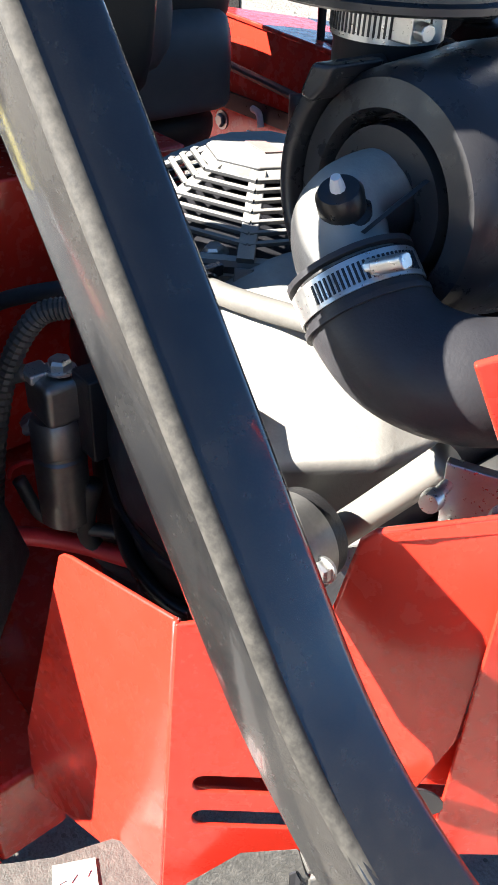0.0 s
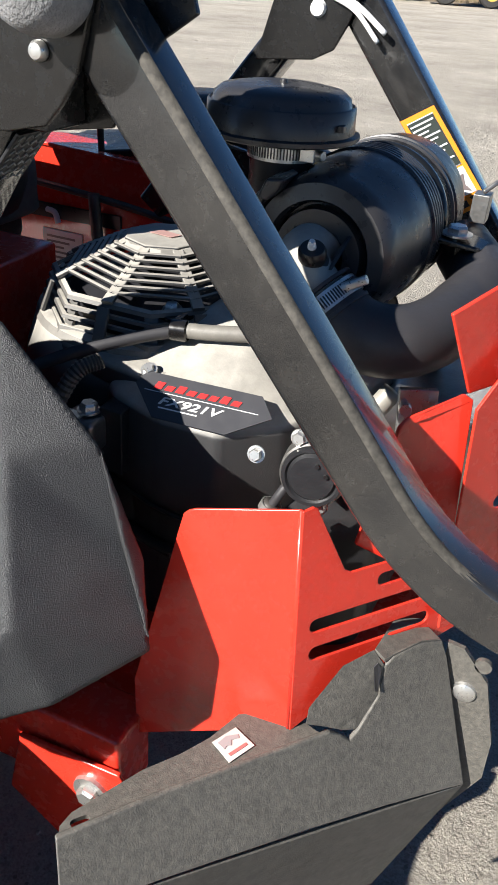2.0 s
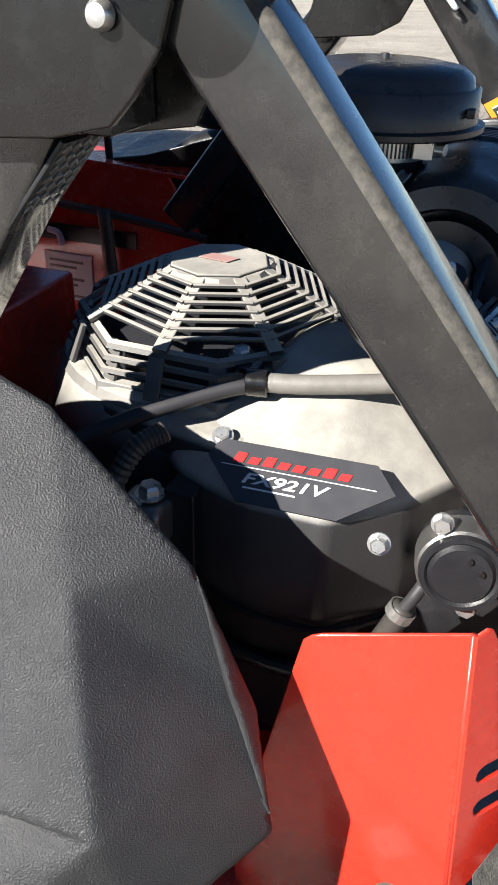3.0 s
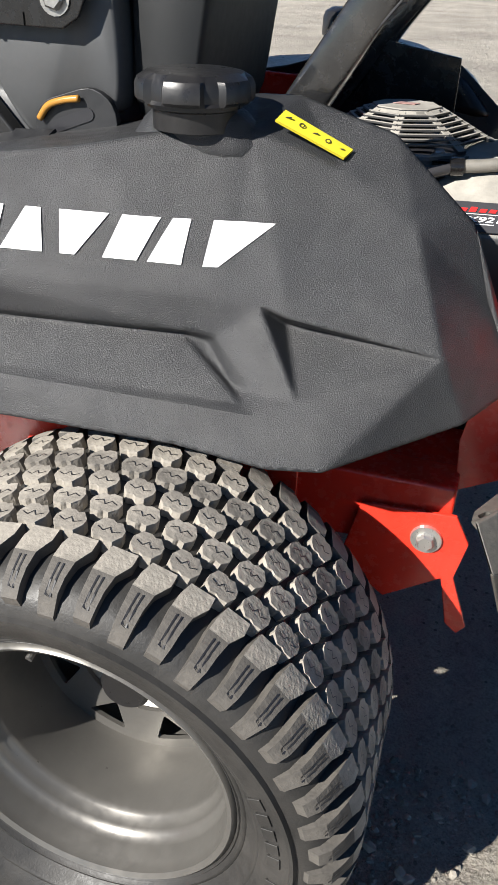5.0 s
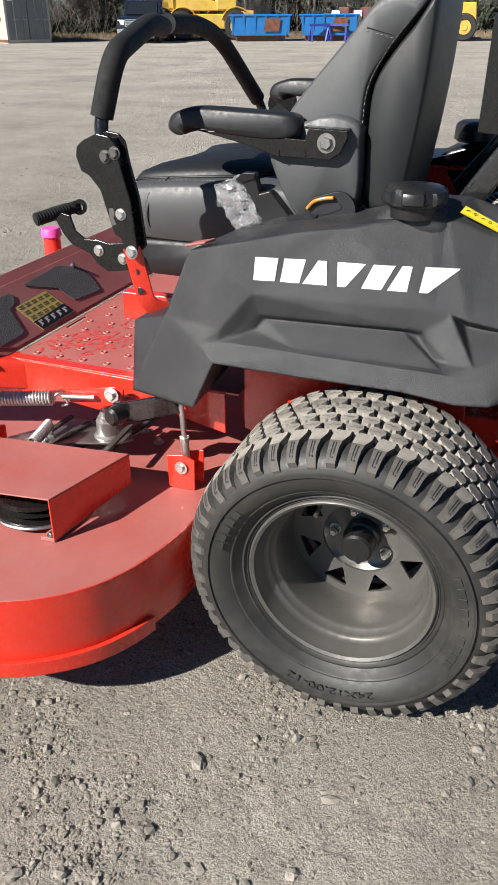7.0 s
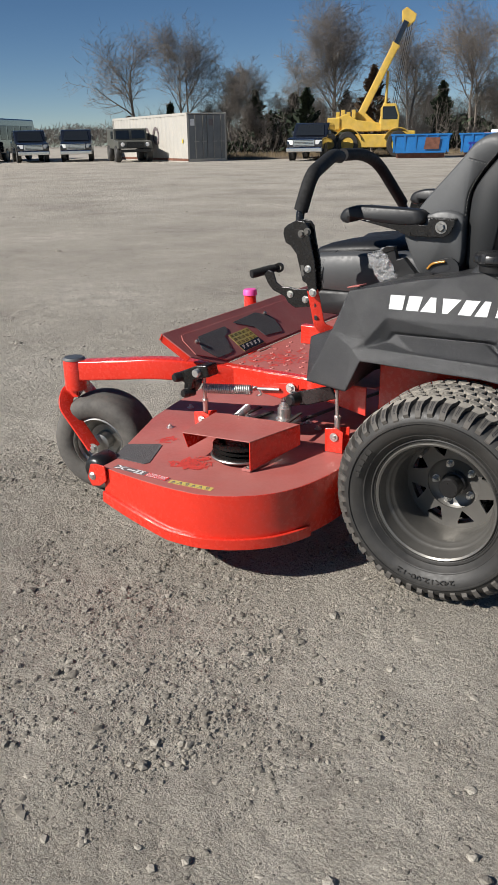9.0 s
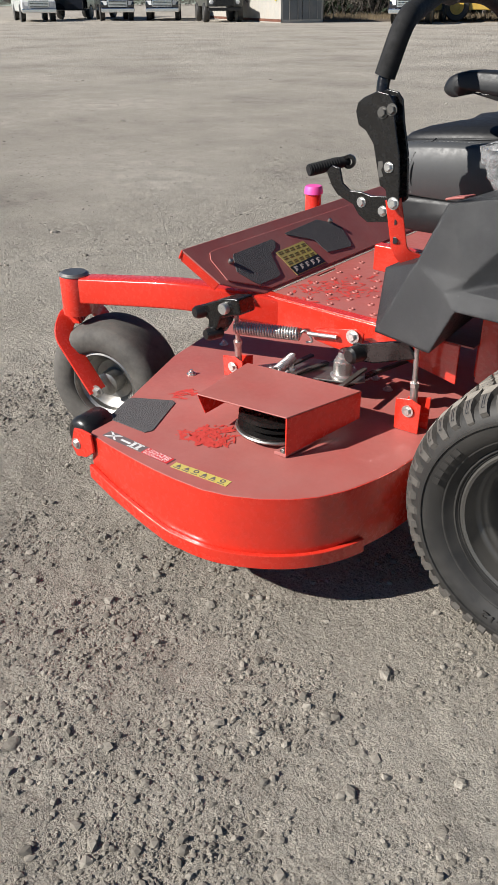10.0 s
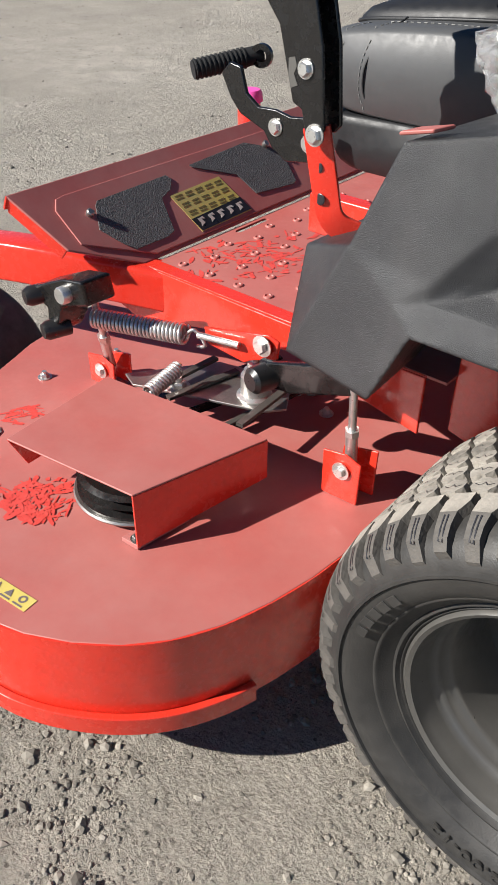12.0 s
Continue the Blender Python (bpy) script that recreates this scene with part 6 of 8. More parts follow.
def oct_ring(profile):
    rings = []
    for r, z in profile:
        rings.append([oct_pt(2 * math.pi * k / 48 + 0.39, r, z) for k in range(48)])
    bm = bmesh.new()
    vs = [[bm.verts.new(p) for p in ring] for ring in rings]
    for i in range(len(vs)):
        a, b = vs[i], vs[(i + 1) % len(vs)]
        for k in range(48):
            j = (k + 1) % 48
            bm.faces.new((a[k], a[j], b[j], b[k]))
    return bm


def corner(q, r, z):
    """Corner q of an octagon of in-radius r."""
    a = radians(45 * q) + 0.39 + radians(22.5)
    return FC + V(math.cos(a), math.sin(a), 0) * (r / math.cos(math.pi / 8)) + V(0, 0, z)


def drum(z):
    """In-radius of the sloping drum wall at height z."""
    return 0.1350 - 0.36 * (z - 0.806)


def band(z0, z1, thick=0.004):
    return [(drum(z0), z0), (drum(z1), z1), (drum(z1) - thick, z1), (drum(z0) - thick, z0)]


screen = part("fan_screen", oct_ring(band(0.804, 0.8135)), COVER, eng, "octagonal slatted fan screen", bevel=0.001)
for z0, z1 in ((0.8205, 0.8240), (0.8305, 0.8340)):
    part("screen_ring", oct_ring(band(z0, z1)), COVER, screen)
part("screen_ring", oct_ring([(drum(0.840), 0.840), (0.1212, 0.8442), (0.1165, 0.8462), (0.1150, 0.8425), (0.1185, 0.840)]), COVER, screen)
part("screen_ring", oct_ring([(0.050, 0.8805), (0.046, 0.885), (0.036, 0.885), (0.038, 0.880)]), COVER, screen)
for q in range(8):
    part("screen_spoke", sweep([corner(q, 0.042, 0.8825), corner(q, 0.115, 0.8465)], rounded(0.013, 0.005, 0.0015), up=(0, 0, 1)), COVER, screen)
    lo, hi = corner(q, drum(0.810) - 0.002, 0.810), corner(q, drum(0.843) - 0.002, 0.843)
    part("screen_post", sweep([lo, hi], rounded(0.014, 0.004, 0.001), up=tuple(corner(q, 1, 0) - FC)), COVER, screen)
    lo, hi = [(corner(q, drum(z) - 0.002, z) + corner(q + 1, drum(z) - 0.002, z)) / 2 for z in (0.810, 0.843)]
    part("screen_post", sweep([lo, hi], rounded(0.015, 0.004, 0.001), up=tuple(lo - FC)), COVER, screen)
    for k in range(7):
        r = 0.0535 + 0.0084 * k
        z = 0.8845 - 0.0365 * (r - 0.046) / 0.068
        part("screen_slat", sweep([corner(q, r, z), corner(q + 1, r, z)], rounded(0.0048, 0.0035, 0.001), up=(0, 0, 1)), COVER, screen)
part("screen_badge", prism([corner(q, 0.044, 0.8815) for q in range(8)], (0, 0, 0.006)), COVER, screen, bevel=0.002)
part("badge_mark", prism([FC + V(x, y, 0.8883) for x, y in ((-0.018, -0.006), (0.012, -0.010), (0.018, 0.004), (-0.010, 0.009))], (0, 0, 0.0006)), COVER_MARK, screen)
# hoses over the cover
part("vent_hose", pipe([(0.255, 0.634, 0.812), (0.225, 0.615, 0.806), (0.17, 0.575, 0.790), (0.12, 0.54, 0.765), (0.07, 0.53, 0.72)], 0.0065, 14), HOSE_MATTE, eng, "black fuel vapour hose", smooth=True)
part("fuel_hose", pipe([(0.255, 0.636, 0.813), (0.30, 0.640, 0.818), (0.36, 0.652, 0.826), (0.42, 0.665, 0.838), (0.47, 0.69, 0.835)], 0.0080, 14), HOSE_GREY, eng, "grey braided fuel hose", smooth=True)
part("hose_clamp", join(lathe([(0.0095, -0.009), (0.0112, -0.008), (0.0112, 0.008), (0.0095, 0.009)], (0.258, 0.636, 0.813), (1, 0.15, 0.05), 16), box((0.249, 0.640, 0.814), (0.255, 0.658, 0.822))), BLACK, eng, smooth=40)
part("clamp_bolt", bolt_mesh((0.232, 0.668, 0.818), (0, -0.2, 1), 0.0075, 0.008, 1.4), STEEL, eng)
part("clamp_bracket", prism([(0.222, 0.652, 0.812), (0.250, 0.645, 0.812), (0.254, 0.655, 0.812), (0.226, 0.668, 0.812)], (0, 0, 0.005)), BLACK, eng, bevel=0.001)
# cranked starter and wiring beside the engine
st = part("starter_motor", lathe([(0, 0.105), (0.018, 0.105), (0.021, 0.10), (0.021, 0.075), (0.019, 0.073), (0.019, 0.070), (0.021, 0.068), (0.021, 0.002), (0.019, 0), (0, 0)], (0.200, 0.544, 0.602), (0, 0, 1), 28), STEEL_DULL, mower, "steel starter motor", smooth=35)
part("starter_head", box((0.183, 0.528, 0.708), (0.222, 0.566, 0.745)), STEEL_DULL, st, bevel=0.006)
part("bolt", bolt_mesh((0.205, 0.550, 0.747), (0, 0, 1), 0.009, 0.010, 1.3), STEEL, st)
part("bolt", bolt_mesh((0.189, 0.530, 0.696), (-0.2, -0.5, 0.6), 0.008, 0.008, 1.3), STEEL, st)
part("ignition_module", box((0.214, 0.553, 0.680), (0.240, 0.585, 0.752)), COVER_DARK, mower, "dark bracket beside the cover", bevel=0.002)
part("module_plate", prism([(0.206, 0.550, 0.676), (0.218, 0.564, 0.678), (0.219, 0.565, 0.722), (0.207, 0.551, 0.722)], (0.003, -0.003, 0)), STEEL_DULL, mower, bevel=0.001)
cond = spline([V(0.215, 0.560, 0.800), V(0.199, 0.540, 0.791), V(0.184, 0.522, 0.753), V(0.174, 0.510, 0.703), V(0.167, 0.501, 0.643), V(0.162, 0.496, 0.590), V(0.15, 0.50, 0.52)], 16)
part("wire_conduit", sweep(cond, circle(0.0085, 12), scales=[1.0 if k % 2 else 0.86 for k in range(len(cond))]), HOSE, mower, "black corrugated wire conduit", smooth=False)
part("starter_cable", pipe([(0.190, 0.530, 0.744), (0.172, 0.510, 0.734), (0.150, 0.490, 0.715), (0.12, 0.48, 0.66)], 0.0065, 12), HOSE, mower, "black battery cable", smooth=True)
part("cable_lug", box((0.184, 0.526, 0.740), (0.204, 0.545, 0.748)), STEEL, mower, bevel=0.002)
part("red_wire", pipe([(0.196, 0.538, 0.655), (0.186, 0.524, 0.660), (0.176, 0.513, 0.652), (0.172, 0.510, 0.640)], 0.0022, 8), DECAL_RED, mower, "thin red wire", smooth=True)
part("red_cable", pipe([(0.158, 0.494, 0.574), (0.184, 0.522, 0.576), (0.210, 0.552, 0.569), (0.24, 0.58, 0.56)], 0.0085, 12), DECAL_RED, mower, "red sleeved cable", smooth=True)
part("black_cable", pipe([(0.178, 0.516, 0.640), (0.190, 0.526, 0.605), (0.207, 0.548, 0.592), (0.235, 0.575, 0.59)], 0.006, 10), HOSE, mower, smooth=True)
part("drain_hose", pipe([(0.216, 0.562, 0.640), (0.211, 0.554, 0.590), (0.222, 0.566, 0.556), (0.247, 0.592, 0.536), (0.262, 0.600, 0.575)], 0.0085, 12), HOSE, mower, "black rubber hose", smooth=True)
part("wire_connector", box((0.145, 0.482, 0.492), (0.164, 0.500, 0.556)), WHITE, mower, "white plastic wire connector", bevel=0.002)
part("yellow_wire", pipe([(0.155, 0.492, 0.495), (0.158, 0.494, 0.47), (0.15, 0.49, 0.45)], 0.002, 6), YELLOW_TAG, mower)
part("frame_floor", prism([(-0.30, 0.42, 0.50), (0.30, 0.42, 0.47), (0.55, 0.70, 0.47), (0.55, 1.1, 0.47), (-0.30, 1.1, 0.50)], (0, 0, -0.006)), RED, mower, "red engine bed plate", bevel=0.002)
part("seat_box", prism([(-0.30, 0.49, 0.50), (-0.03, 0.49, 0.50), (-0.03, 0.49, 0.80), (-0.30, 0.49, 0.80)], (0, 0.34, 0)), RED, mower, "red seat support box", bevel=0.004)

# ---- air filter, rain cap, intake hose
AXC = V(0.040, 0.999, -0.018).normalized()
AC = V(0.382, 0.668, 0.906)
CK = 0.715


def can_profile():
    prof = [(0.036, -0.004), (0.058, -0.004), (0.060, 0.012), (0.064, 0.012), (0.066, 0.0), (0.070, -0.006), (0.090, -0.004), (0.097, 0.004), (0.100, 0.02), (0.105, 0.060), (0.108, 0.070), (0.109, 0.12)]
    for k in range(5):
        h = 0.122 + 0.0085 * k
        prof += [(0.1125, h), (0.1125, h + 0.004), (0.109, h + 0.0055)]
    prof += [(0.109, 0.205), (0.113, 0.207), (0.113, 0.211), (0.109, 0.213), (0.109, 0.217), (0.114, 0.219), (0.114, 0.224), (0.110, 0.226), (0.109, 0.272), (0.106, 0.285), (0.09, 0.292), (0, 0.292)]
    return [(r * CK, h * 0.93) for r, h in prof]


can = part("air_filter_canister", lathe(can_profile(), AC, AXC, 72), CANISTER, mower, "black ribbed air filter canister", smooth=35)
part("canister_well", lathe([(0, 0.03), (0.044, 0.03), (0.044, 0.0)], AC, AXC, 40), CANISTER, can, smooth=40)
part("volute", sweep([AC + V(0.073 * math.cos(a), 0.010, 0.073 * math.sin(a)) for a in [radians(122 + 6 * k) for k in range(20)]], rounded(0.010, 0.04, 0.004), up=(0, 1, 0)), CANISTER, can, "raised volute of the canister", smooth=40)
part("volute_notch", prism([AC + V(*p) for p in ((-0.058, -0.018, 0.046), (-0.050, -0.018, 0.064), (-0.032, -0.018, 0.066), (-0.038, -0.018, 0.054), (-0.048, -0.018, 0.044))], (0, 0.04, 0)), CANISTER, can, bevel=0.003)
part("mount_band", lathe([(0.0775, 0.157), (0.0795, 0.157), (0.0795, 0.186), (0.0775, 0.186)], AC, AXC, 72), CANISTER_BAND, can, "glossy mounting band", smooth=True)
part("band_bracket", prism([(0.452, 0.800, 0.906), (0.510, 0.802, 0.900), (0.516, 0.835, 0.900), (0.470, 0.86, 0.906)], (0, 0, -0.006)), BLACK, can, "black canister bracket", bevel=0.002)
part("band_bolt", bolt_mesh((0.482, 0.818, 0.906), (0, 0, 1), 0.011, 0.010, 1.5), STEEL, can)
part("latch", join(box((0.482, 0.88, 0.905), (0.500, 0.905, 0.935)), pipe([(0.492, 0.882, 0.938), (0.505, 0.895, 0.948), (0.512, 0.91, 0.935)], 0.003, 8)), STEEL_DULL, can, "steel latch clip", bevel=0.001)
part("support_leg", sweep([V(0.50, 0.82, 0.895), V(0.50, 0.85, 0.80), V(0.44, 0.88, 0.70)], rounded(0.035, 0.006, 0.001), up=(0, 1, 0)), BLACK, can, "black support bracket")
PIPE = V(0.318, 0.722, 0)
part("inlet_pipe", lathe([(0.0305, 0.90), (0.0305, 0.972), (0.0318, 0.974), (0.0318, 0.995), (0.027, 0.997)], PIPE, (0, 0, 1), 32), CANISTER, can, "black upright inlet pipe", smooth=40)
clampb = part("hose_clamp", lathe([(0.0320, 0.9755), (0.0330, 0.9755), (0.0330, 0.992), (0.0320, 0.992)], PIPE, (0, 0, 1), 40), STEEL, can, "slotted steel hose clamp", smooth=40)
for k in range(34):
    a = radians(-175 + 5.2 * k)
    c = PIPE + V(0.0331 * math.cos(a), 0.0331 * math.sin(a), 0.984)
    part("clamp_slot", sweep([c - V(0, 0, 0.0055), c + V(0.0, 0, 0.0055)], rounded(0.0014, 0.0008, 0.0003), up=(math.cos(a), math.sin(a), 0)), DECAL_BLACK, clampb)
part("clamp_screw", join(box((0.346, 0.694, 0.979), (0.360, 0.708, 0.993)), lathe([(0, 0.008), (0.005, 0.008), (0.005, 0), (0, 0)], (0.360, 0.700, 0.986), (1, -0.2, 0), 8)), STEEL, can, bevel=0.001)
RC = V(0.313, 0.725, -0.008)
cap2 = part("rain_cap", lathe([(r * 0.835, 1.003 + (h - 0.996) * 0.70) for r, h in ((0.03, 0.996), (0.088, 0.996), (0.0905, 0.998), (0.0905, 1.003), (0.0845, 1.005), (0.0835, 1.036), (0.0815, 1.038), (0.0795, 1.036), (0.078, 1.038), (0.0765, 1.046), (0.068, 1.054), (0.05, 1.058), (0, 1.0595))], RC, (0, 0, 1), 72), CANISTER, can, "black domed rain cap", smooth=55)
part("cap_nub", lathe([(0, 0.004), (0.003, 0.004), (0.004, 0), (0, 0)], RC + V(0.0, 0.0, 1.0465), (0, 0, 1), 12), CANISTER, cap2)
part("cap_mark", box(RC + V(0.004, -0.025, 1.0450), RC + V(0.018, -0.022, 1.0468)), PLASTIC_S, cap2)
part("cap_lug", box((0.378, 0.696, 1.008), (0.384, 0.705, 1.014)), CANISTER, cap2, bevel=0.001)
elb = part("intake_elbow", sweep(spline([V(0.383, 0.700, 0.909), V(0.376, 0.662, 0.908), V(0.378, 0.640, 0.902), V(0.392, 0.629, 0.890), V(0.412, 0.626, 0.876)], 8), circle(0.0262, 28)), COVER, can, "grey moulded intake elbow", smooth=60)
part("grommet", lathe([(0, 0.016), (0.0105, 0.016), (0.0125, 0.013), (0.0125, 0.003), (0.015, 0.001), (0.015, -0.012), (0, -0.012)], (0.391, 0.626, 0.913), (0.10, -0.45, 0.88), 24), PLASTIC_S, elb, "black rubber grommet", smooth=35)
part("grommet_nub", lathe([(0, 0.008), (0.0026, 0.008), (0.0036, 0.004), (0.004, 0), (0, 0)], (0.392, 0.619, 0.927), (0.10, -0.45, 0.88), 10), WHITE, elb, "white plastic nub")
for s in (1, -1):
    part("elbow_rib", prism([V(0.385, 0.65, 0.915) + V(0.02 * s, 0, 0.004), V(0.39, 0.622, 0.910) + V(0.018 * s, 0, 0), V(0.385, 0.662, 0.930) + V(0.026 * s, 0, 0)], (0.003, 0, 0)), CANISTER, elb)
hpath = spline([V(0.403, 0.627, 0.882), V(0.424, 0.624, 0.866), V(0.449, 0.626, 0.855), V(0.479, 0.642, 0.852), V(0.500, 0.680, 0.853), V(0.512, 0.74, 0.855), V(0.52, 0.80, 0.865), V(0.48, 0.90, 0.87)], 8)
hose = part("intake_hose", sweep(hpath, circle(0.0330, 32)), HOSE_MATTE, can, "thick matte black rubber intake hose", smooth=60)
hd = (hpath[3] - hpath[0]).normalized()
for dz, r in ((-0.004, 0.0350), (0.022, 0.0350)):
    part("hose_lip", lathe([(0.031, -0.002), (r, -0.0015), (r, 0.0015), (0.031, 0.002)], hpath[0] + hd * dz, hd, 32), HOSE_MATTE, hose, smooth=40)
band = part("hose_clamp", lathe([(0.0335, 0.001), (0.0345, 0.001), (0.0345, 0.0165), (0.0335, 0.0165)], hpath[0], hd, 48), STEEL, hose, "steel worm-drive hose clamp", smooth=40)
hu = (V(0.5, -0.7, 0.4) - hd * V(0.5, -0.7, 0.4).dot(hd)).normalized()
hw = hd.cross(hu)
for k in range(24):
    a = radians(-70 + 4.4 * k)
    c = hpath[0] + hd * 0.009 + (hu * math.cos(a) + hw * math.sin(a)) * 0.0347
    part("clamp_slot", sweep([c - hd * 0.005, c + hd * 0.005], rounded(0.0014, 0.0008, 0.0003), up=tuple(hu * math.cos(a) + hw * math.sin(a))), DECAL_BLACK, band)
sc = V(0.434, 0.613, 0.905)
sd = V(0.75, 0.10, 0.42).normalized()
part("clamp_screw", join(sweep([sc - sd * 0.006, sc + sd * 0.013], rounded(0.009, 0.008, 0.003)), lathe([(0, 0.008), (0.0045, 0.008), (0.0052, 0), (0, 0)], sc - sd * 0.013, sd, 8)), STEEL, band, bevel=0.001)
# dipstick tube, carburettor bits, clear filter
part("dipstick_tube", pipe([(0.424, 0.606, 0.712), (0.450, 0.624, 0.755), (0.478, 0.642, 0.802)], 0.0105, 16), TUBE_PALE, eng, "pale grey metal dipstick tube", smooth=True)
part("tube_boot", lathe([(0.0105, 0.012), (0.0125, 0.012), (0.0125, -0.012), (0.0105, -0.012)], (0.421, 0.604, 0.708), (0.5, 0.3, 0.8), 16), HOSE, eng, smooth=40)
part("flange_bolt", bolt_mesh((0.432, 0.640, 0.686), (0.3, -0.6, 0.6), 0.011, 0.010, 1.3), STEEL, eng)
link = part("carb_plate", prism([(0.488, 0.622, 0.815), (0.520, 0.638, 0.815), (0.526, 0.642, 0.745), (0.506, 0.632, 0.740), (0.492, 0.624, 0.765)], (-0.003, 0.006, 0)), STEEL, eng, "zinc carburettor linkage plate", bevel=0.001)
for p, l in (((0.494, 0.618, 0.806), 0.024), ((0.499, 0.620, 0.780), 0.028), ((0.522, 0.632, 0.802), 0.014)):
    part("link_screw", join(lathe([(0, l), (0.0052, l), (0.006, l - 0.003), (0.006, l - 0.008), (0.0035, l - 0.009), (0.0035, 0), (0, 0)], p, (0.25, -0.9, 0.15), 12)), STEEL, link, smooth=40)
part("link_spring", spring_mesh((0.506, 0.612, 0.768), (0.500, 0.606, 0.720), 0.005, 0.0011, 12), STEEL_DULL, eng, smooth=True)
part("fuel_filter", lathe([(0, 0.07), (0.016, 0.066), (0.0165, 0.06), (0.0165, 0.01), (0.014, 0.004), (0, 0)], (0.535, 0.650, 0.785), (0.55, 0.8, 0.1), 20), CLEAR, eng, "clear plastic fuel filter", smooth=40)
part("muffler", prism([(0.44, 0.70, 0.50), (0.56, 0.80, 0.50), (0.56, 1.05, 0.50), (0.44, 1.05, 0.50)], (0, 0, 0.24)), STEEL_DULL, eng, "dull metal muffler behind the guard", bevel=0.02, segments=3)

# ---- roll bar hinges, struts, decal, strap
hl = sheet([(0.095, 1.014), (0.130, 1.011), (0.170, 1.015), (0.210, 1.018), (0.243, 1.026), (0.256, 1.040), (0.270, 1.060), (0.300, 1.16), (0.25, 1.20), (0.10, 1.20)], 0.459, 0.006, "hinge_plate", BLACK, left_bar, "scratched black hinge plate", 0.0016)
part("hinge_bolt", lathe([(0, 0.007), (0.005, 0.006), (0.0068, 0.003), (0.0068, 0), (0, 0)], (0.243, 0.458, 1.073), (0, -1, 0), 18), STEEL, hl, "steel capped bolt", smooth=40)
part("foam_knob", lathe([(0, 0.036), (0.020, 0.034), (0.027, 0.028), (0.030, 0.016), (0.030, -0.002), (0.027, -0.010), (0, -0.010)], (0.258, 0.450, 1.112), (0.1, -1, 0.1), 28), FOAM_GREY, hl, "grey foam knob", smooth=40)
part("lock_pin", pipe([(0.16, 0.452, 1.075), (0.175, 0.450, 1.090), (0.195, 0.449, 1.098), (0.21, 0.45, 1.12)], 0.0022, 8), STEEL, hl, smooth=True)
part("pin_tab", prism([(0.158, 0.454, 1.052), (0.170, 0.454, 1.050), (0.178, 0.454, 1.085), (0.166, 0.454, 1.092), (0.160, 0.454, 1.085)], (0, 0.003, 0)), WHITE, hl, "white pin tag")
sheet([(0.20, 1.01), (0.262, 1.02), (0.285, 1.07), (0.33, 1.10), (0.30, 1.2), (0.2, 1.2)], 0.5135, 0.005, "hinge_plate", BLACK, left_bar)
part("hinge_block", box((0.205, 0.4655, 1.02), (0.24, 0.5125, 1.10)), BLACK, left_bar, bevel=0.002)
strut = part("roll_bar_strut", sweep([V(0.085, 0.500, 0.880), V(0.172, 0.500, 1.012), V(0.215, 0.500, 1.078)], rounded(0.044, 0.046, 0.006), up=(0, 1, 0)), TUBE_BLACK, mower, "black lower roll bar tube", smooth=40)
part("roll_bar_strut", sweep([V(0.00, 1.045, 0.81), V(0.12, 1.045, 0.965), V(0.22, 1.045, 1.09)], rounded(0.044, 0.046, 0.006), up=(0, 1, 0)), TUBE_BLACK, mower, "black lower roll bar tube", smooth=40)
hr = sheet([(0.158, 1.026), (0.236, 1.033), (0.262, 1.046), (0.278, 1.076), (0.33, 1.21), (0.25, 1.25), (0.18, 1.10)], 1.015, 0.006, "hinge_plate", BLACK, right_bar, "black hinge plate of the far post", 0.0016)
part("hinge_bolt", lathe([(0, 0.006), (0.0085, 0.005), (0.0105, 0), (0, 0)], (0.238, 1.014, 1.090), (0, -1, 0), 16), WHITE, hr, smooth=40)
part("zip_tie", pipe([(0.255, 1.012, 1.112), (0.292, 1.010, 1.094), (0.326, 1.010, 1.070)], 0.0035, 8), WHITE, hr, "white pin handle", smooth=True)
part("zip_tie", pipe([(0.255, 1.011, 1.104), (0.287, 1.010, 1.090), (0.318, 1.010, 1.060)], 0.003, 8), WHITE, hr, smooth=True)
# belt webbing with its weave
wa, wb = V(0.122, 0.500, 0.915), V(0.203, 0.500, 1.013)
wd = (wb - wa).normalized()
wn_ = V(wd.z, 0, -wd.x)
web = part("belt_strap", sweep([wa, wb], rounded(0.044, 0.003, 0.001), up=tuple(wn_)), VINYL_DARK, mower, "grey woven seat belt strap")
for k in range(17):
    c = wa + (wb - wa) * ((k + 0.5) / 17) + wn_ * 0.0016
    for t in (-0.0145, -0.005, 0.005, 0.0145):
        o = c + V(0, t, 0)
        part("weave", prism([o - V(0, 0.0040, 0) - wd * 0.0008, o + wd * 0.0024, o + V(0, 0.0040, 0) - wd * 0.0008, o - V(0, -0.0040, 0) - wd * 0.0024, o + wd * 0.0006, o - V(0, 0.0040, 0) - wd * 0.0024], wn_ * 0.0008), FOAM_GREY, web)
# warning decal on the far post
dq = [V(0.357, 0, 0.975), V(0.395, 0, 0.999), V(0.483, 0, 0.898), V(0.447, 0, 0.871)]


def dp(a, b, y):
    """a across, b down the decal."""
    q = dq[0].lerp(dq[1], a).lerp(dq[3].lerp(dq[2], a), b)
    return V(q.x, y, q.z)


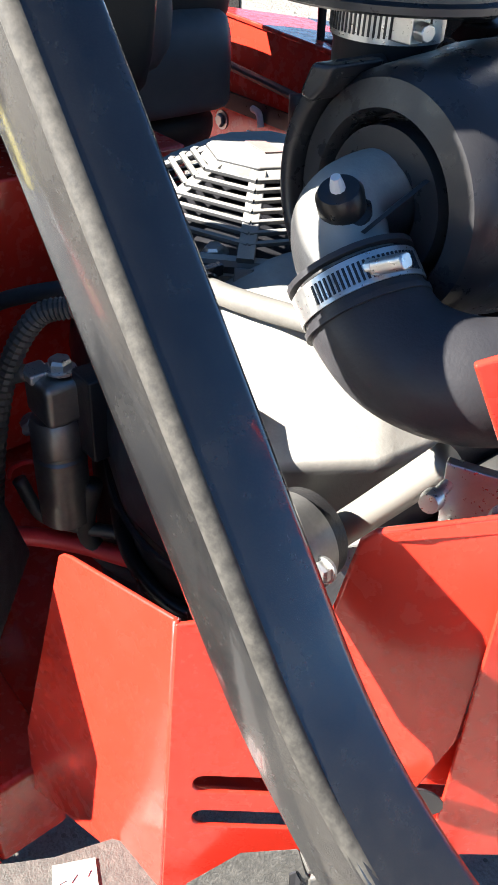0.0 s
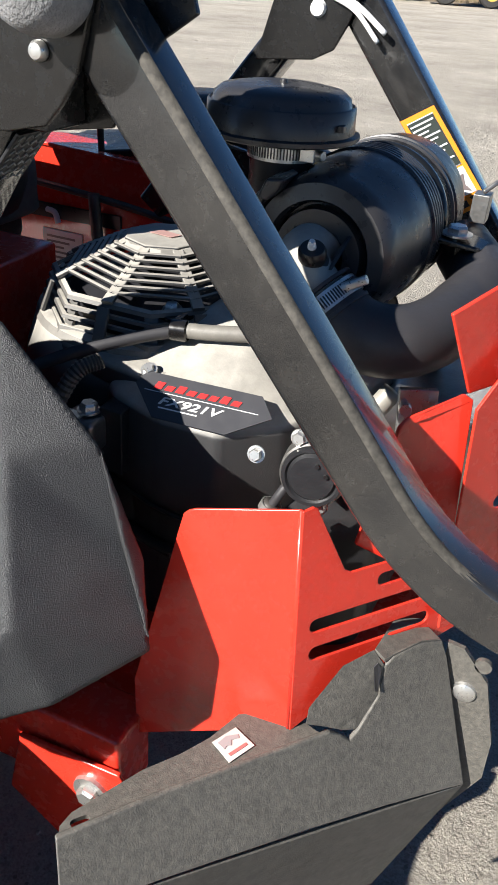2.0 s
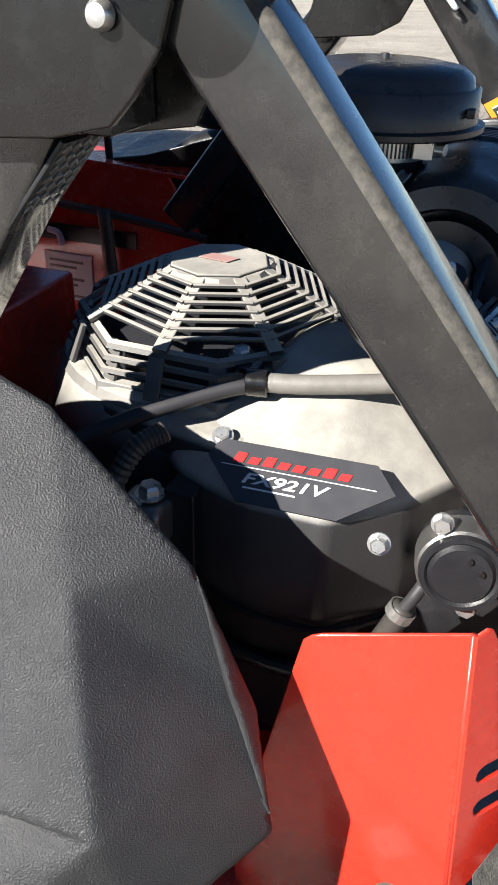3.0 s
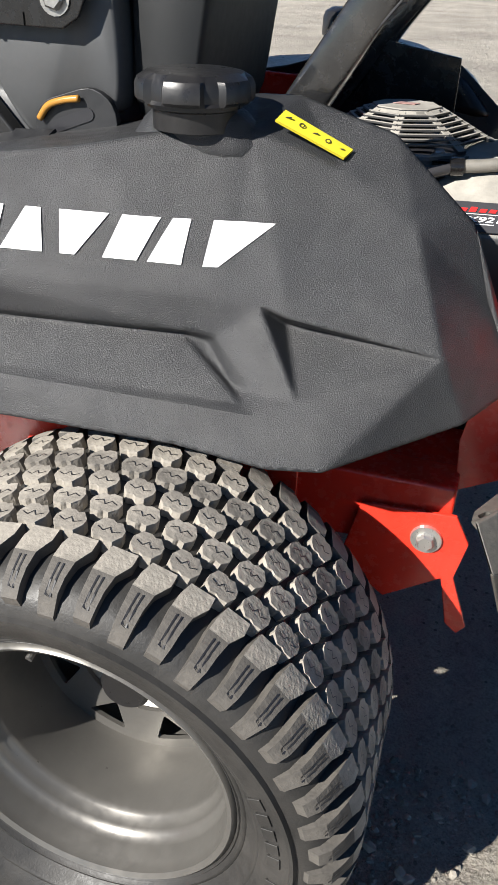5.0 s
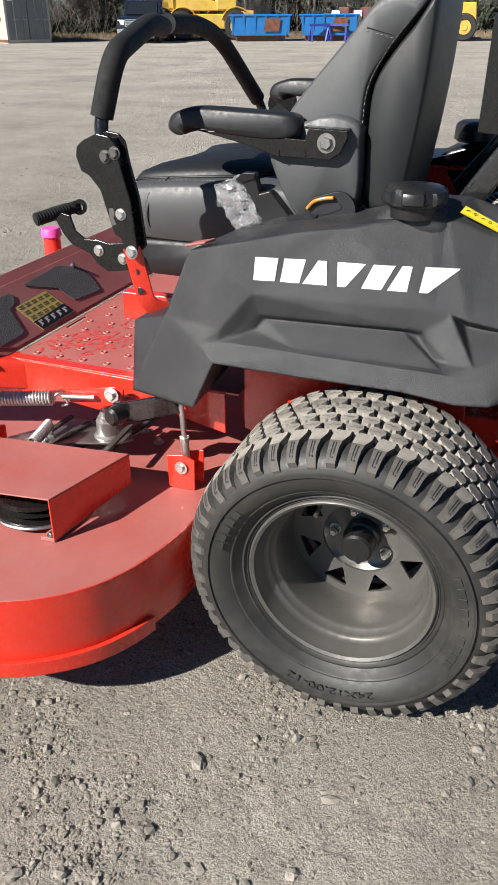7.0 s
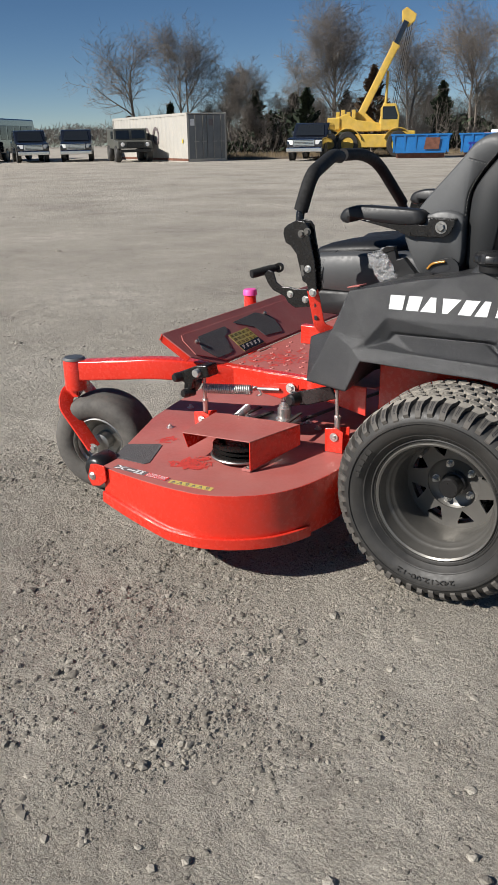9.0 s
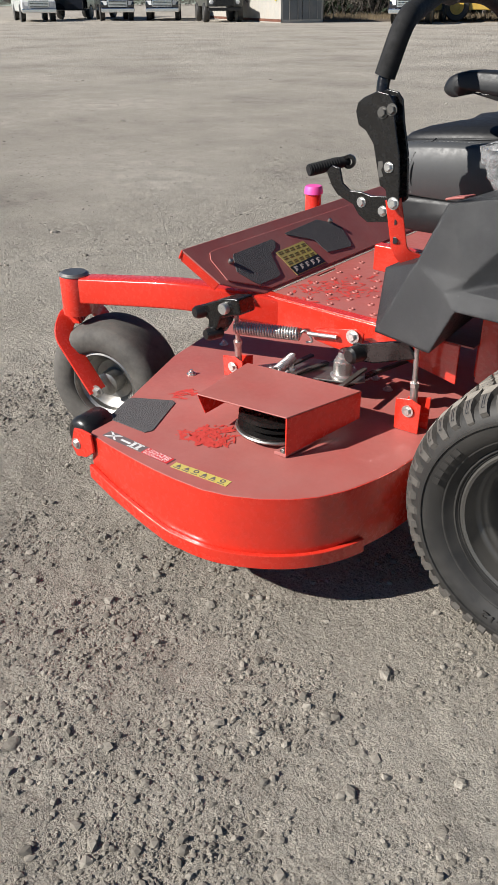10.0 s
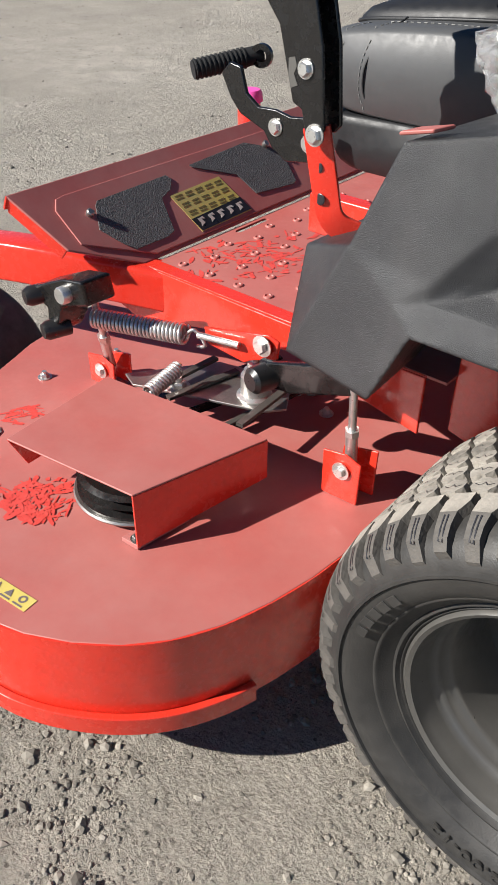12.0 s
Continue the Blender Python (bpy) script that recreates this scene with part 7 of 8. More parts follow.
YD = 1.0215
for a0, a1, b0, b1, dy, mt in ((0, 1, 0, 1, 0.0, ORANGE_DECAL), (0.12, 0.88, 0.05, 0.58, 0.0008, WHITE), (0.12, 0.88, 0.60, 0.86, 0.0008, WHITE), (0.12, 0.88, 0.06, 0.57, 0.0016, DECAL_GREEN)):
    part("warning_decal", prism([dp(a0, b0, YD - dy), dp(a1, b0, YD - dy), dp(a1, b1, YD - dy), dp(a0, b1, YD - dy)], (0, 0.0006, 0)), mt, right_bar, "orange and white warning decal")
for k in range(11):
    b0 = 0.09 + k * 0.043
    part("text_bar", prism([dp(0.17, b0, YD - 0.0024), dp(0.83 - 0.13 * (k % 3), b0, YD - 0.0024), dp(0.83 - 0.13 * (k % 3), b0 + 0.016, YD - 0.0024), dp(0.17, b0 + 0.016, YD - 0.0024)], (0, 0.0004, 0)), WHITE, right_bar)
part("pictogram", prism([dp(a, b, YD - 0.0018) for a, b in ((0.2, 0.64), (0.42, 0.62), (0.62, 0.68), (0.8, 0.66), (0.7, 0.76), (0.78, 0.84), (0.5, 0.78), (0.26, 0.84), (0.34, 0.74))], (0, 0.0004, 0)), DECAL_GREY, right_bar)
part("pictogram", prism([dp(a, b, YD - 0.0012) for a, b in ((0.62, 0.885), (0.86, 0.885), (0.74, 0.975))], (0, 0.0004, 0)), DECAL_BLACK, right_bar)
part("text_bar", prism([dp(a, b, YD - 0.0012) for a, b in ((0.16, 0.90), (0.52, 0.90), (0.52, 0.96), (0.16, 0.96))], (0, 0.0004, 0)), DECAL_BLACK, right_bar)

# ---- far side: tank, red panel, cap
bm = fender()
for v in bm.verts:
    v.co.y = 1.63 - v.co.y
rtank = part("fender_tank", bm, PLASTIC_S, mower, "far black plastic fender tank", smooth=True)
hump = [(-0.20, 0.79), (-0.12, 0.84), (-0.05, 0.885), (0.03, 0.912), (0.12, 0.895), (0.22, 0.855), (0.28, 0.79)]
part("tank_hump", prism([(x, 1.17, z) for x, z in hump], (0, 0.16, 0)), PLASTIC_S, rtank, "smooth black hump of the far tank", bevel=0.02, segments=3)
part("fuel_cap", lathe([(0, 0.05), (0.045, 0.05), (0.056, 0.044), (0.060, 0.034), (0.060, 0.006), (0.05, 0), (0, 0)], (0.018, 1.165, 0.908), (0, 0, 1), 40), PLASTIC_S, rtank, "far black fuel cap", smooth=35)
fp2 = part("far_panel", prism([(-0.36, 1.105, 0.66), (0.02, 1.105, 0.66), (0.02, 1.105, 0.80), (-0.05, 1.105, 0.915), (-0.345, 1.105, 0.925), (-0.36, 1.105, 0.91), (-0.36, 1.105, 0.80)], (0, 0.006, 0)), RED, mower, "red console panel on the far side", bevel=0.003)
part("console_top", prism([(-0.36, 1.10, 0.930), (-0.02, 1.10, 0.915), (0.05, 1.30, 0.90), (-0.28, 1.30, 0.905)], (0, 0, -0.006)), RED, fp2, "red console top", bevel=0.002)
part("console_gap", prism([(-0.34, 1.1005, 0.800), (-0.10, 1.1005, 0.803), (-0.10, 1.1005, 0.826), (-0.34, 1.1005, 0.824)], (0, 0.004, 0)), DECAL_BLACK, fp2)
fp2.location = (0, 0, -0.066)
part("data_label", prism([(-0.258, 1.1015, 0.709), (-0.178, 1.1015, 0.709), (-0.178, 1.1015, 0.781), (-0.258, 1.1015, 0.781)], (0, 0.003, 0)), WHITE, fp2, "white data label")
for k in range(7):
    part("text_bar", prism([(-0.25, 1.1005, 0.771 - 0.009 * k), (-0.192 - 0.012 * (k % 3), 1.1005, 0.771 - 0.009 * k), (-0.192 - 0.012 * (k % 3), 1.1005, 0.7675 - 0.009 * k), (-0.25, 1.1005, 0.7675 - 0.009 * k)], (0, 0.001, 0)), DECAL_GREY, fp2)
part("clip", pipe([(-0.245, 1.10, 0.815), (-0.228, 1.098, 0.812), (-0.222, 1.098, 0.795)], 0.005, 8), WHITE, fp2, "white plastic clip")
part("linkage_rod", pipe([(-0.30, 1.09, 0.865), (-0.10, 1.09, 0.850), (0.02, 1.09, 0.835)], 0.006, 10), HOSE, fp2)
part("linkage_rod", pipe([(-0.14, 1.085, 0.86), (-0.135, 1.085, 0.78), (-0.13, 1.085, 0.68)], 0.010, 10), HOSE, fp2, smooth=True)
part("panel_bolt", bolt_mesh((-0.32, 1.105, 0.78), (0, -1, 0), 0.010, 0.008, 1.4), STEEL_DULL, fp2)
part("drive_shroud", prism([(0.02, 1.02, 0.60), (0.22, 1.02, 0.60), (0.22, 1.02, 0.90), (0.10, 1.02, 0.92), (0.05, 1.02, 0.83)], (0, 0.01, 0)), BLACK, mower, "curved black sheet shroud", bevel=0.002)
part("lever_knob", lathe([(0, 0.045), (0.010, 0.042), (0.015, 0.030), (0.012, 0.012), (0.006, 0.0), (0.005, -0.09), (0, -0.09)], (-0.155, 1.13, 0.918), (-0.05, 0, 1), 18), PLASTIC_S, mower, "black lever with an oval knob", smooth=50)

# ---- fender lettering shapes and tag, laid on the surface
src = fender()
skin = BVHTree.FromBMesh(src)
src.free()


def stuck(outline, name, mat, parent, lift=0.0016, label="", way=V(0, 1, 0), start=-0.3, steps=5):
    """A four-cornered patch laid on the fender."""
    a, b, c, d = [V(*p) for p in outline]
    bm = bmesh.new()
    grid = []
    for i in range(steps + 1):
        row = []
        for j in range(steps + 1):
            s, t = i / steps, j / steps
            p = a.lerp(b, s).lerp(d.lerp(c, s), t)
            hit, nrm, _, _ = skin.ray_cast(p + way * start, way)
            q = (hit if hit is not None else p) - way * lift
            row.append(bm.verts.new(q))
        grid.append(row)
    for i in range(steps):
        for j in range(steps):
            bm.faces.new((grid[i][j], grid[i + 1][j], grid[i + 1][j + 1], grid[i][j + 1]))
    return part(name, bm, mat, parent, label, smooth=True)


LBL, LBR, LTL, LTR = V(-0.242, 0.239, 0.776), V(0.085, 0.305, 0.767), V(-0.243, 0.252, 0.815), V(0.112, 0.339, 0.806)


def lt(s, t):
    return LBL.lerp(LBR, s).lerp(LTL.lerp(LTR, s), t)


shapes = ([(0.0, 0.0), (0.115, 0.0), (0.115, 1.0), (0.0, 1.0)], [(0.145, 0.0), (0.250, 0.0), (0.250, 1.0), (0.145, 1.0)], [(0.268, 0.0), (0.400, 0.0), (0.355, 1.0), (0.312, 1.0)], [(0.455, 0.0), (0.500, 0.0), (0.548, 1.0), (0.408, 1.0)],
          [(0.585, 0.0), (0.690, 0.0), (0.690, 1.0), (0.585, 1.0)], [(0.722, 0.0), (0.825, 0.0), (0.770, 1.0), (0.722, 1.0)], [(0.888, 0.0), (0.932, 0.0), (0.995, 1.0), (0.830, 1.0)])
for sh in shapes:
    stuck([lt(*p) for p in sh], "logo_shape", WHITE, tank, label="white painted logo shape")
part("fuel_tag", prism([V(0.092, 0.380, 0.8915), V(0.160, 0.394, 0.859), V(0.166, 0.407, 0.865), V(0.098, 0.394, 0.899)], V(0.3, -0.5, 0.8).normalized() * 0.003), YELLOW_TAG, tank, "yellow fuel tag with black pictograms")
for k in range(5):
    c = V(0.103, 0.3885, 0.8925).lerp(V(0.155, 0.3995, 0.8655), k / 4) + V(0.3, -0.5, 0.8).normalized() * 0.0036
    part("pictogram", lathe([(0.0020, 0), (0.0029, 0), (0.0029, 0.0004), (0.0020, 0.0004), (0.0020, 0)], c, V(0.3, -0.5, 0.8), 12) if k % 2 else box(c - V(0.003, 0.0007, 0.0005), c + V(0.003, 0.0007, 0.0005)), DECAL_BLACK, tank)


# ---------------------------------------------------------------- loose stones and gravel
def rock_verts(rr, size, flat_=0.65):
    """Corners and faces of a rough stone: a jittered, squashed icosahedron."""
    g = 1.618
    base = [(-1, g, 0), (1, g, 0), (-1, -g, 0), (1, -g, 0), (0, -1, g), (0, 1, g), (0, -1, -g), (0, 1, -g), (g, 0, -1), (g, 0, 1), (-g, 0, -1), (-g, 0, 1)]
    tri = [(0, 11, 5), (0, 5, 1), (0, 1, 7), (0, 7, 10), (0, 10, 11), (1, 5, 9), (5, 11, 4), (11, 10, 2), (10, 7, 6), (7, 1, 8), (3, 9, 4), (3, 4, 2), (3, 2, 6), (3, 6, 8), (3, 8, 9), (4, 9, 5), (2, 4, 11), (6, 2, 10), (8, 6, 7), (9, 8, 1)]
    sx, sy, sz = rr.uniform(0.75, 1.25), rr.uniform(0.7, 1.1), rr.uniform(0.45, 0.85) * flat_ / 0.65
    th = rr.uniform(0, 6.28)
    c, s = math.cos(th), math.sin(th)
    out = []
    for x, y, z in base:
        k = size / 1.9 * rr.uniform(0.72, 1.2)
        x, y, z = x * k * sx, y * k * sy, z * k * sz
        out.append((x * c - y * s, x * s + y * c, z))
    return out, tri


STONE = material("grey_tan_stone", (0.28, 0.255, 0.217), 0.9, vary=0.25, scale=30, bump=0.5, bscale=180, by_object=0.35, spec=0.25)
GRAVEL = material("fine_gravel", (0.25, 0.228, 0.194), 0.95, vary=0.2, scale=25, by_island=0.35, spec=0.2)


def gravel():
    rr = random.Random(21)
    verts, faces = [], []

    def add(x, y, size, sink=0.25):
        vs, fs = rock_verts(rr, size)
        o = len(verts)
        z = ground_height(x, y) + size * 0.25 - size * sink * 0.5
        verts.extend((x + a, y + b, z + c) for a, b, c in vs)
        faces.extend((o + a, o + b, o + c) for a, b, c in fs)

    n = 0
    while n < 46000:
        x, y = rr.uniform(-2.5, 0.9), rr.uniform(-1.55, 0.4)
        dens = 0.26 + 1.1 * noise.noise((x * 1.3, y * 1.3, 4.0)) + 0.8 * noise.noise((x * 5.0, y * 5.0, 9.0))
        if rr.random() > dens:
            continue
        add(x, y, min(0.011, 0.0015 * math.exp(rr.gauss(0.42, 0.60))))
        n += 1
    # half-buried clods in loose drifts
    n = 0
    while n < 2300:
        x, y = rr.uniform(-2.5, 0.9), rr.uniform(-1.55, 0.1)
        dens = 0.25 + 1.1 * noise.noise((x * 2.2, y * 2.2, 14.0)) + 0.7 * noise.noise((x * 7.0, y * 7.0, 3.0))
        if rr.random() > dens:
            continue
        add(x, y, min(0.017, 0.0050 * math.exp(rr.gauss(0.10, 0.42))), 0.95)
        n += 1
    for _ in range(3500):
        x, y = rr.uniform(-6.0, 3.0), rr.uniform(0.4, 6.0)
        add(x, y, rr.uniform(0.003, 0.008), 0.6)
    for _ in range(1600):
        d, a = 3.0 + 22 * rr.random() ** 1.5, radians(rr.uniform(95, 165))
        add(d * math.cos(a), d * math.sin(a), rr.uniform(0.005, 0.014), 0.8)
    me = bpy.data.meshes.new("gravel")
    me.from_pydata(verts, [], faces)
    me.materials.append(GRAVEL)
    tagged(new("gravel", me), "small tan pebbles and clods scattered on the yard", "gravel", kind="stuff")


gravel()


def stone(x, y, size, label):
    rr = random.Random(int((x * 131 + y * 977) * 1000))
    vs, fs = rock_verts(rr, size, 0.5)
    bm = bmesh.new()
    bv = [bm.verts.new(v) for v in vs]
    for f in fs:
        bm.faces.new([bv[i] for i in f])
    bmesh.ops.subdivide_edges(bm, edges=bm.edges, cuts=1, use_grid_fill=True)
    for v in bm.verts:
        v.co *= 1.0 + 0.16 * noise.noise(v.co * (2.2 / size)) + rr.uniform(-0.04, 0.04)
    ob = part("stone", bm, STONE, None)
    low = min(v.co.z for v in ob.data.vertices)
    ob.location = (x, y, ground_height(x, y) - low * 0.25)
    return tagged(ob, label, "stone", "loose stones on the yard")


rs = random.Random(33)
for x, y, s in ((-0.63, -0.75, 0.019), (-0.19, -0.18, 0.019), (-0.30, -0.83, 0.016), (-0.28, -0.90, 0.018), (0.05, -0.62, 0.010), (-1.05, -0.55, 0.018), (-1.02, -0.52, 0.014), (-0.10, -0.45, 0.016)):
    stone(x, y, s, "pale angular loose stone on the gravel yard")
for k in range(90):
    x, y = rs.uniform(-1.9, 0.7), rs.uniform(-1.35, -0.25)
    stone(x, y, rs.choice((0.007, 0.009, 0.010, 0.013)) * rs.uniform(0.85, 1.2), "small rough grey-tan stone on the yard")
for k in range(24):
    d, a = rs.uniform(3.5, 16), radians(rs.uniform(100, 160))
    stone(d * math.cos(a), d * math.sin(a), rs.uniform(0.015, 0.035), "small rough grey-tan stone on the yard")

# ---------------------------------------------------------------- far side of the yard
YELLOW = material("yellow_machine_paint", (0.66, 0.42, 0.045), 0.45, vary=0.12, scale=3, dust=(0.40, 0.33, 0.22), dust_at=0.55, dust_amount=0.3, dust_scale=2)
DARK_BODY = material("dark_car_paint", (0.012, 0.014, 0.02), 0.12, vary=0.05, coat=1.0)
GREY_BODY = material("grey_car_paint", (0.10, 0.105, 0.11), 0.2, vary=0.05, coat=1.0)
OLIVE_BODY = material("drab_car_paint", (0.10, 0.10, 0.085), 0.4, vary=0.1)
WHITE_BODY = material("white_car_paint", (0.72, 0.72, 0.70), 0.25, vary=0.04, coat=0.6)
GLASS = material("dark_glass", (0.015, 0.018, 0.022), 0.06, vary=0.02)
CHROME = material("bright_chrome", (0.75, 0.75, 0.76), 0.15, metal=1.0, vary=0.03)
CONTAINER = material("white_container_paint", (0.46, 0.445, 0.405), 0.5, vary=0.06, scale=1.5, dust=(0.33, 0.24, 0.16), dust_at=0.66, dust_amount=0.35, dust_scale=1.5)
CONTAINER_END = material("grey_container_doors", (0.17, 0.19, 0.20), 0.5, vary=0.1, scale=2, dust=(0.26, 0.20, 0.15), dust_at=0.62, dust_amount=0.3, dust_scale=2)
BLUE = material("blue_dumpster_paint", (0.015, 0.16, 0.44), 0.4, vary=0.1, scale=2)
BLUE_DARK = material("blue_sawhorse_paint", (0.03, 0.05, 0.30), 0.5, vary=0.1)
RUST = material("rusty_steel", (0.17, 0.07, 0.045), 0.85, vary=0.25, scale=4)
BARK = material("grey_bark", (0.19, 0.165, 0.14), 0.9, vary=0.15, scale=3)
TWIG = material("grey_brown_twigs", (0.20, 0.175, 0.152), 0.9, vary=0.15, scale=0.5, by_island=0.3)
NEEDLE = material("dark_cedar_needles", (0.030, 0.042, 0.022), 0.9, vary=0.25, scale=1.0, by_island=0.4)
NEEDLE_RUST = material("rusty_cedar_needles", (0.085, 0.055, 0.032), 0.9, vary=0.25, scale=1.0, by_island=0.4)
DRY_GRASS = material("dry_winter_grass", (0.22, 0.17, 0.105), 0.95, vary=0.3, scale=0.8, by_island=0.3)
VERGE = material("dry_verge_soil", (0.15, 0.115, 0.08), 0.95, vary=0.3, scale=1.2, bump=0.5, bscale=20)


def placed(ob, x, y, face):
    """Stand a thing at x, y with its front turned by face degrees."""
    ob.matrix_world = pose(x, y, 0.0, 0, 0, face)
    return ob


def car_wheel(parent, x, y, r, w):
    t = part("wheel", lathe([(0, 0.35 * w), (r * 0.55, 0.42 * w), (r * 0.62, 0.5 * w), (r * 0.92, 0.5 * w), (r, 0.35 * w), (r, -0.35 * w), (r * 0.92, -0.5 * w), (0, -0.5 * w)], (x, y, r), (1, 0, 0), 24), RUBBER, parent, smooth=40)
    s = 1 if x > 0 else -1
    part("rim", lathe([(0, 0.52 * w), (r * 0.3, 0.53 * w), (r * 0.55, 0.5 * w), (r * 0.6, 0.45 * w)], (x, y, r), (s, 0, 0), 16), RIM, t, smooth=40)


def pickup(label, paint, x, y, face, chrome=True, box_body=False):
    """A pickup truck, its nose towards -y."""
    t = thing("pickup_truck", label, "truck")
    side = [(-2.75, 0.55), (-2.80, 0.75), (-2.76, 1.08), (-2.55, 1.16), (-1.35, 1.22), (-0.75, 1.86), (-0.55, 1.92), (0.75, 1.92), (1.05, 1.80), (1.12, 1.26), (2.95, 1.28), (2.98, 0.62), (2.4, 0.50), (-2.2, 0.48)]
    body = part("body", prism([(-0.98, yy, zz) for yy, zz in side], (1.96, 0, 0)), paint, t, bevel=0.09, segments=3)
    part("windscreen", prism([(-0.80, -1.33, 1.27), (0.80, -1.33, 1.27), (0.70, -0.80, 1.83), (-0.70, -0.80, 1.83)], (0, -0.02, 0.01)), GLASS, body)
    for s in (-1, 1):
        part("side_window", prism([(0.985 * s, -1.0, 1.30), (0.985 * s, 0.9, 1.30), (0.985 * s, 0.72, 1.80), (0.985 * s, -0.58, 1.80)], (0.01 * s, 0, 0)), GLASS, body)
        part("headlight", prism([(0.62 * s, -2.80, 0.82), (0.95 * s, -2.72, 0.82), (0.95 * s, -2.72, 1.04), (0.62 * s, -2.80, 1.04)], (0, -0.03, 0)), WHITE, body, "clear headlight", bevel=0.01)
        part("door_mirror", box((1.0 * s - 0.12, -0.98, 1.28), (1.0 * s + 0.12, -0.88, 1.52)), paint, body, bevel=0.03)
        for yy in (-1.75, 1.75):
            part("wheel_arch", lathe([(0.49, -0.02), (0.49, 0.02), (0, 0.02)], (0.975 * s, yy, 0.42), (s, 0, 0), 24), RUBBER, body)
            car_wheel(t, 0.86 * s, yy, 0.40, 0.28)
    gr = part("grille", box((-0.58, -2.86, 0.72), (0.58, -2.78, 1.08)), CHROME if chrome else BLACK, body, "front grille", bevel=0.03)
    for k in range(4):
        part("grille_bar", box((-0.52, -2.875, 0.77 + 0.075 * k), (0.52, -2.855, 0.80 + 0.075 * k)), BLACK if chrome else GREY_BODY, gr)
    part("front_bumper", box((-0.98, -2.92, 0.44), (0.98, -2.70, 0.68)), CHROME if chrome else BLACK, body, bevel=0.05)
    part("bed_well", box((-0.80, 1.25, 1.285), (0.80, 2.85, 1.292)), BLACK, body)
    if box_body:
        part("roof_rack", box((-0.95, -0.6, 2.0), (0.95, 2.6, 2.08)), BLACK, body)
        part("roof_vent", lathe([(0, 0.12), (0.2, 0.1), (0.25, 0), (0, 0)], (0.1, 0.6, 2.08), (0, 0, 1), 16), CHROME, body, smooth=40)
    return placed(t, x, y, face)


def facing(x, y):
    """The turn that points a nose at -y towards the mower from x, y."""
    return math.degrees(math.atan2(y, x)) - 90


pickup("white pickup truck with a dark roof rack", WHITE_BODY, -44.2, 33.2, facing(-44.2, 33.2) + 6, True, True)
pickup("dark pickup truck with a chrome grille", DARK_BODY, -41.3, 37.1, facing(-41.3, 37.1) + 4)
pickup("dark grey pickup truck with a chrome grille", DARK_BODY, -39.0, 39.2, facing(-39.0, 39.2) - 3)
pickup("dark blue-black pickup truck with a chrome grille", DARK_BODY, -22.0, 40.6, facing(-22.0, 40.6) - 12)


def bus(x, y, face):
    b = thing("shuttle_bus", "dark shuttle bus with black windows and roof vent", "bus")
    body = part("body", prism([(-1.15, yy, zz) for yy, zz in ((-3.6, 0.5), (-3.6, 2.5), (-3.3, 2.75), (3.5, 2.75), (3.6, 2.6), (3.6, 0.5))], (2.3, 0, 0)), DARK_BODY, b, bevel=0.12, segments=3)
    part("windscreen", box((-1.0, -3.63, 1.3), (1.0, -3.58, 2.3)), GLASS, body)
    for k in range(5):
        part("side_window", box((1.14, -3.2 + 1.3 * k, 1.4), (1.17, -2.1 + 1.3 * k, 2.3)), GLASS, body, bevel=0.02)
    part("roof_vent", lathe([(0, 0.25), (0.35, 0.2), (0.4, 0), (0, 0)], (-0.1, -1.6, 2.74), (0, 0, 1), 20), CHROME, body, smooth=40)
    part("roof_stripe", box((-1.0, -3.64, 2.42), (1.0, -3.60, 2.56)), WHITE_BODY, body)
    for s in (-1, 1):
        for yy in (-2.3, 2.2):
            car_wheel(b, 1.0 * s, yy, 0.44, 0.3)
    return placed(b, x, y, face)


bus(-46.5, 39.5, facing(-46.5, 39.5) - 22)


def utility_truck(x, y, face):
    """A square off-road truck with flat screens."""
    t = thing("utility_truck", "boxy drab off-road truck with big tyres", "truck")
    body = part("body", prism([(-1.0, yy, zz) for yy, zz in ((-2.3, 0.75), (-2.3, 1.15), (-0.7, 1.22), (-0.65, 1.86), (2.2, 1.86), (2.3, 0.75))], (2.0, 0, 0)), OLIVE_BODY, t, bevel=0.05)
    for s in (-1, 1):
        part("windscreen", prism([(0.08 * s, -0.72, 1.30), (0.86 * s, -0.72, 1.30), (0.86 * s, -0.68, 1.76), (0.08 * s, -0.68, 1.76)], (0, -0.03, 0)), GLASS, body)
        part("side_window", box((1.0 * s - 0.01, -0.5, 1.3), (1.0 * s + 0.01, 0.5, 1.72)), GLASS, body)
        part("headlight", lathe([(0, 0.04), (0.10, 0.03), (0.12, 0), (0, 0)], (0.72 * s, -2.3, 0.98), (0, -1, 0), 16), WHITE, body, smooth=40)
        for yy in (-1.55, 1.55):
            car_wheel(t, 0.92 * s, yy, 0.47, 0.32)
    gr = part("grille", box((-0.5, -2.36, 0.80), (0.5, -2.28, 1.12)), BLACK, body)
    part("front_bumper", box((-0.9, -2.5, 0.55), (0.9, -2.3, 0.72)), BLACK, body, bevel=0.02)
    return placed(t, x, y, face)


utility_truck(-33.0, 37.4, facing(-33.0, 37.4) + 8)


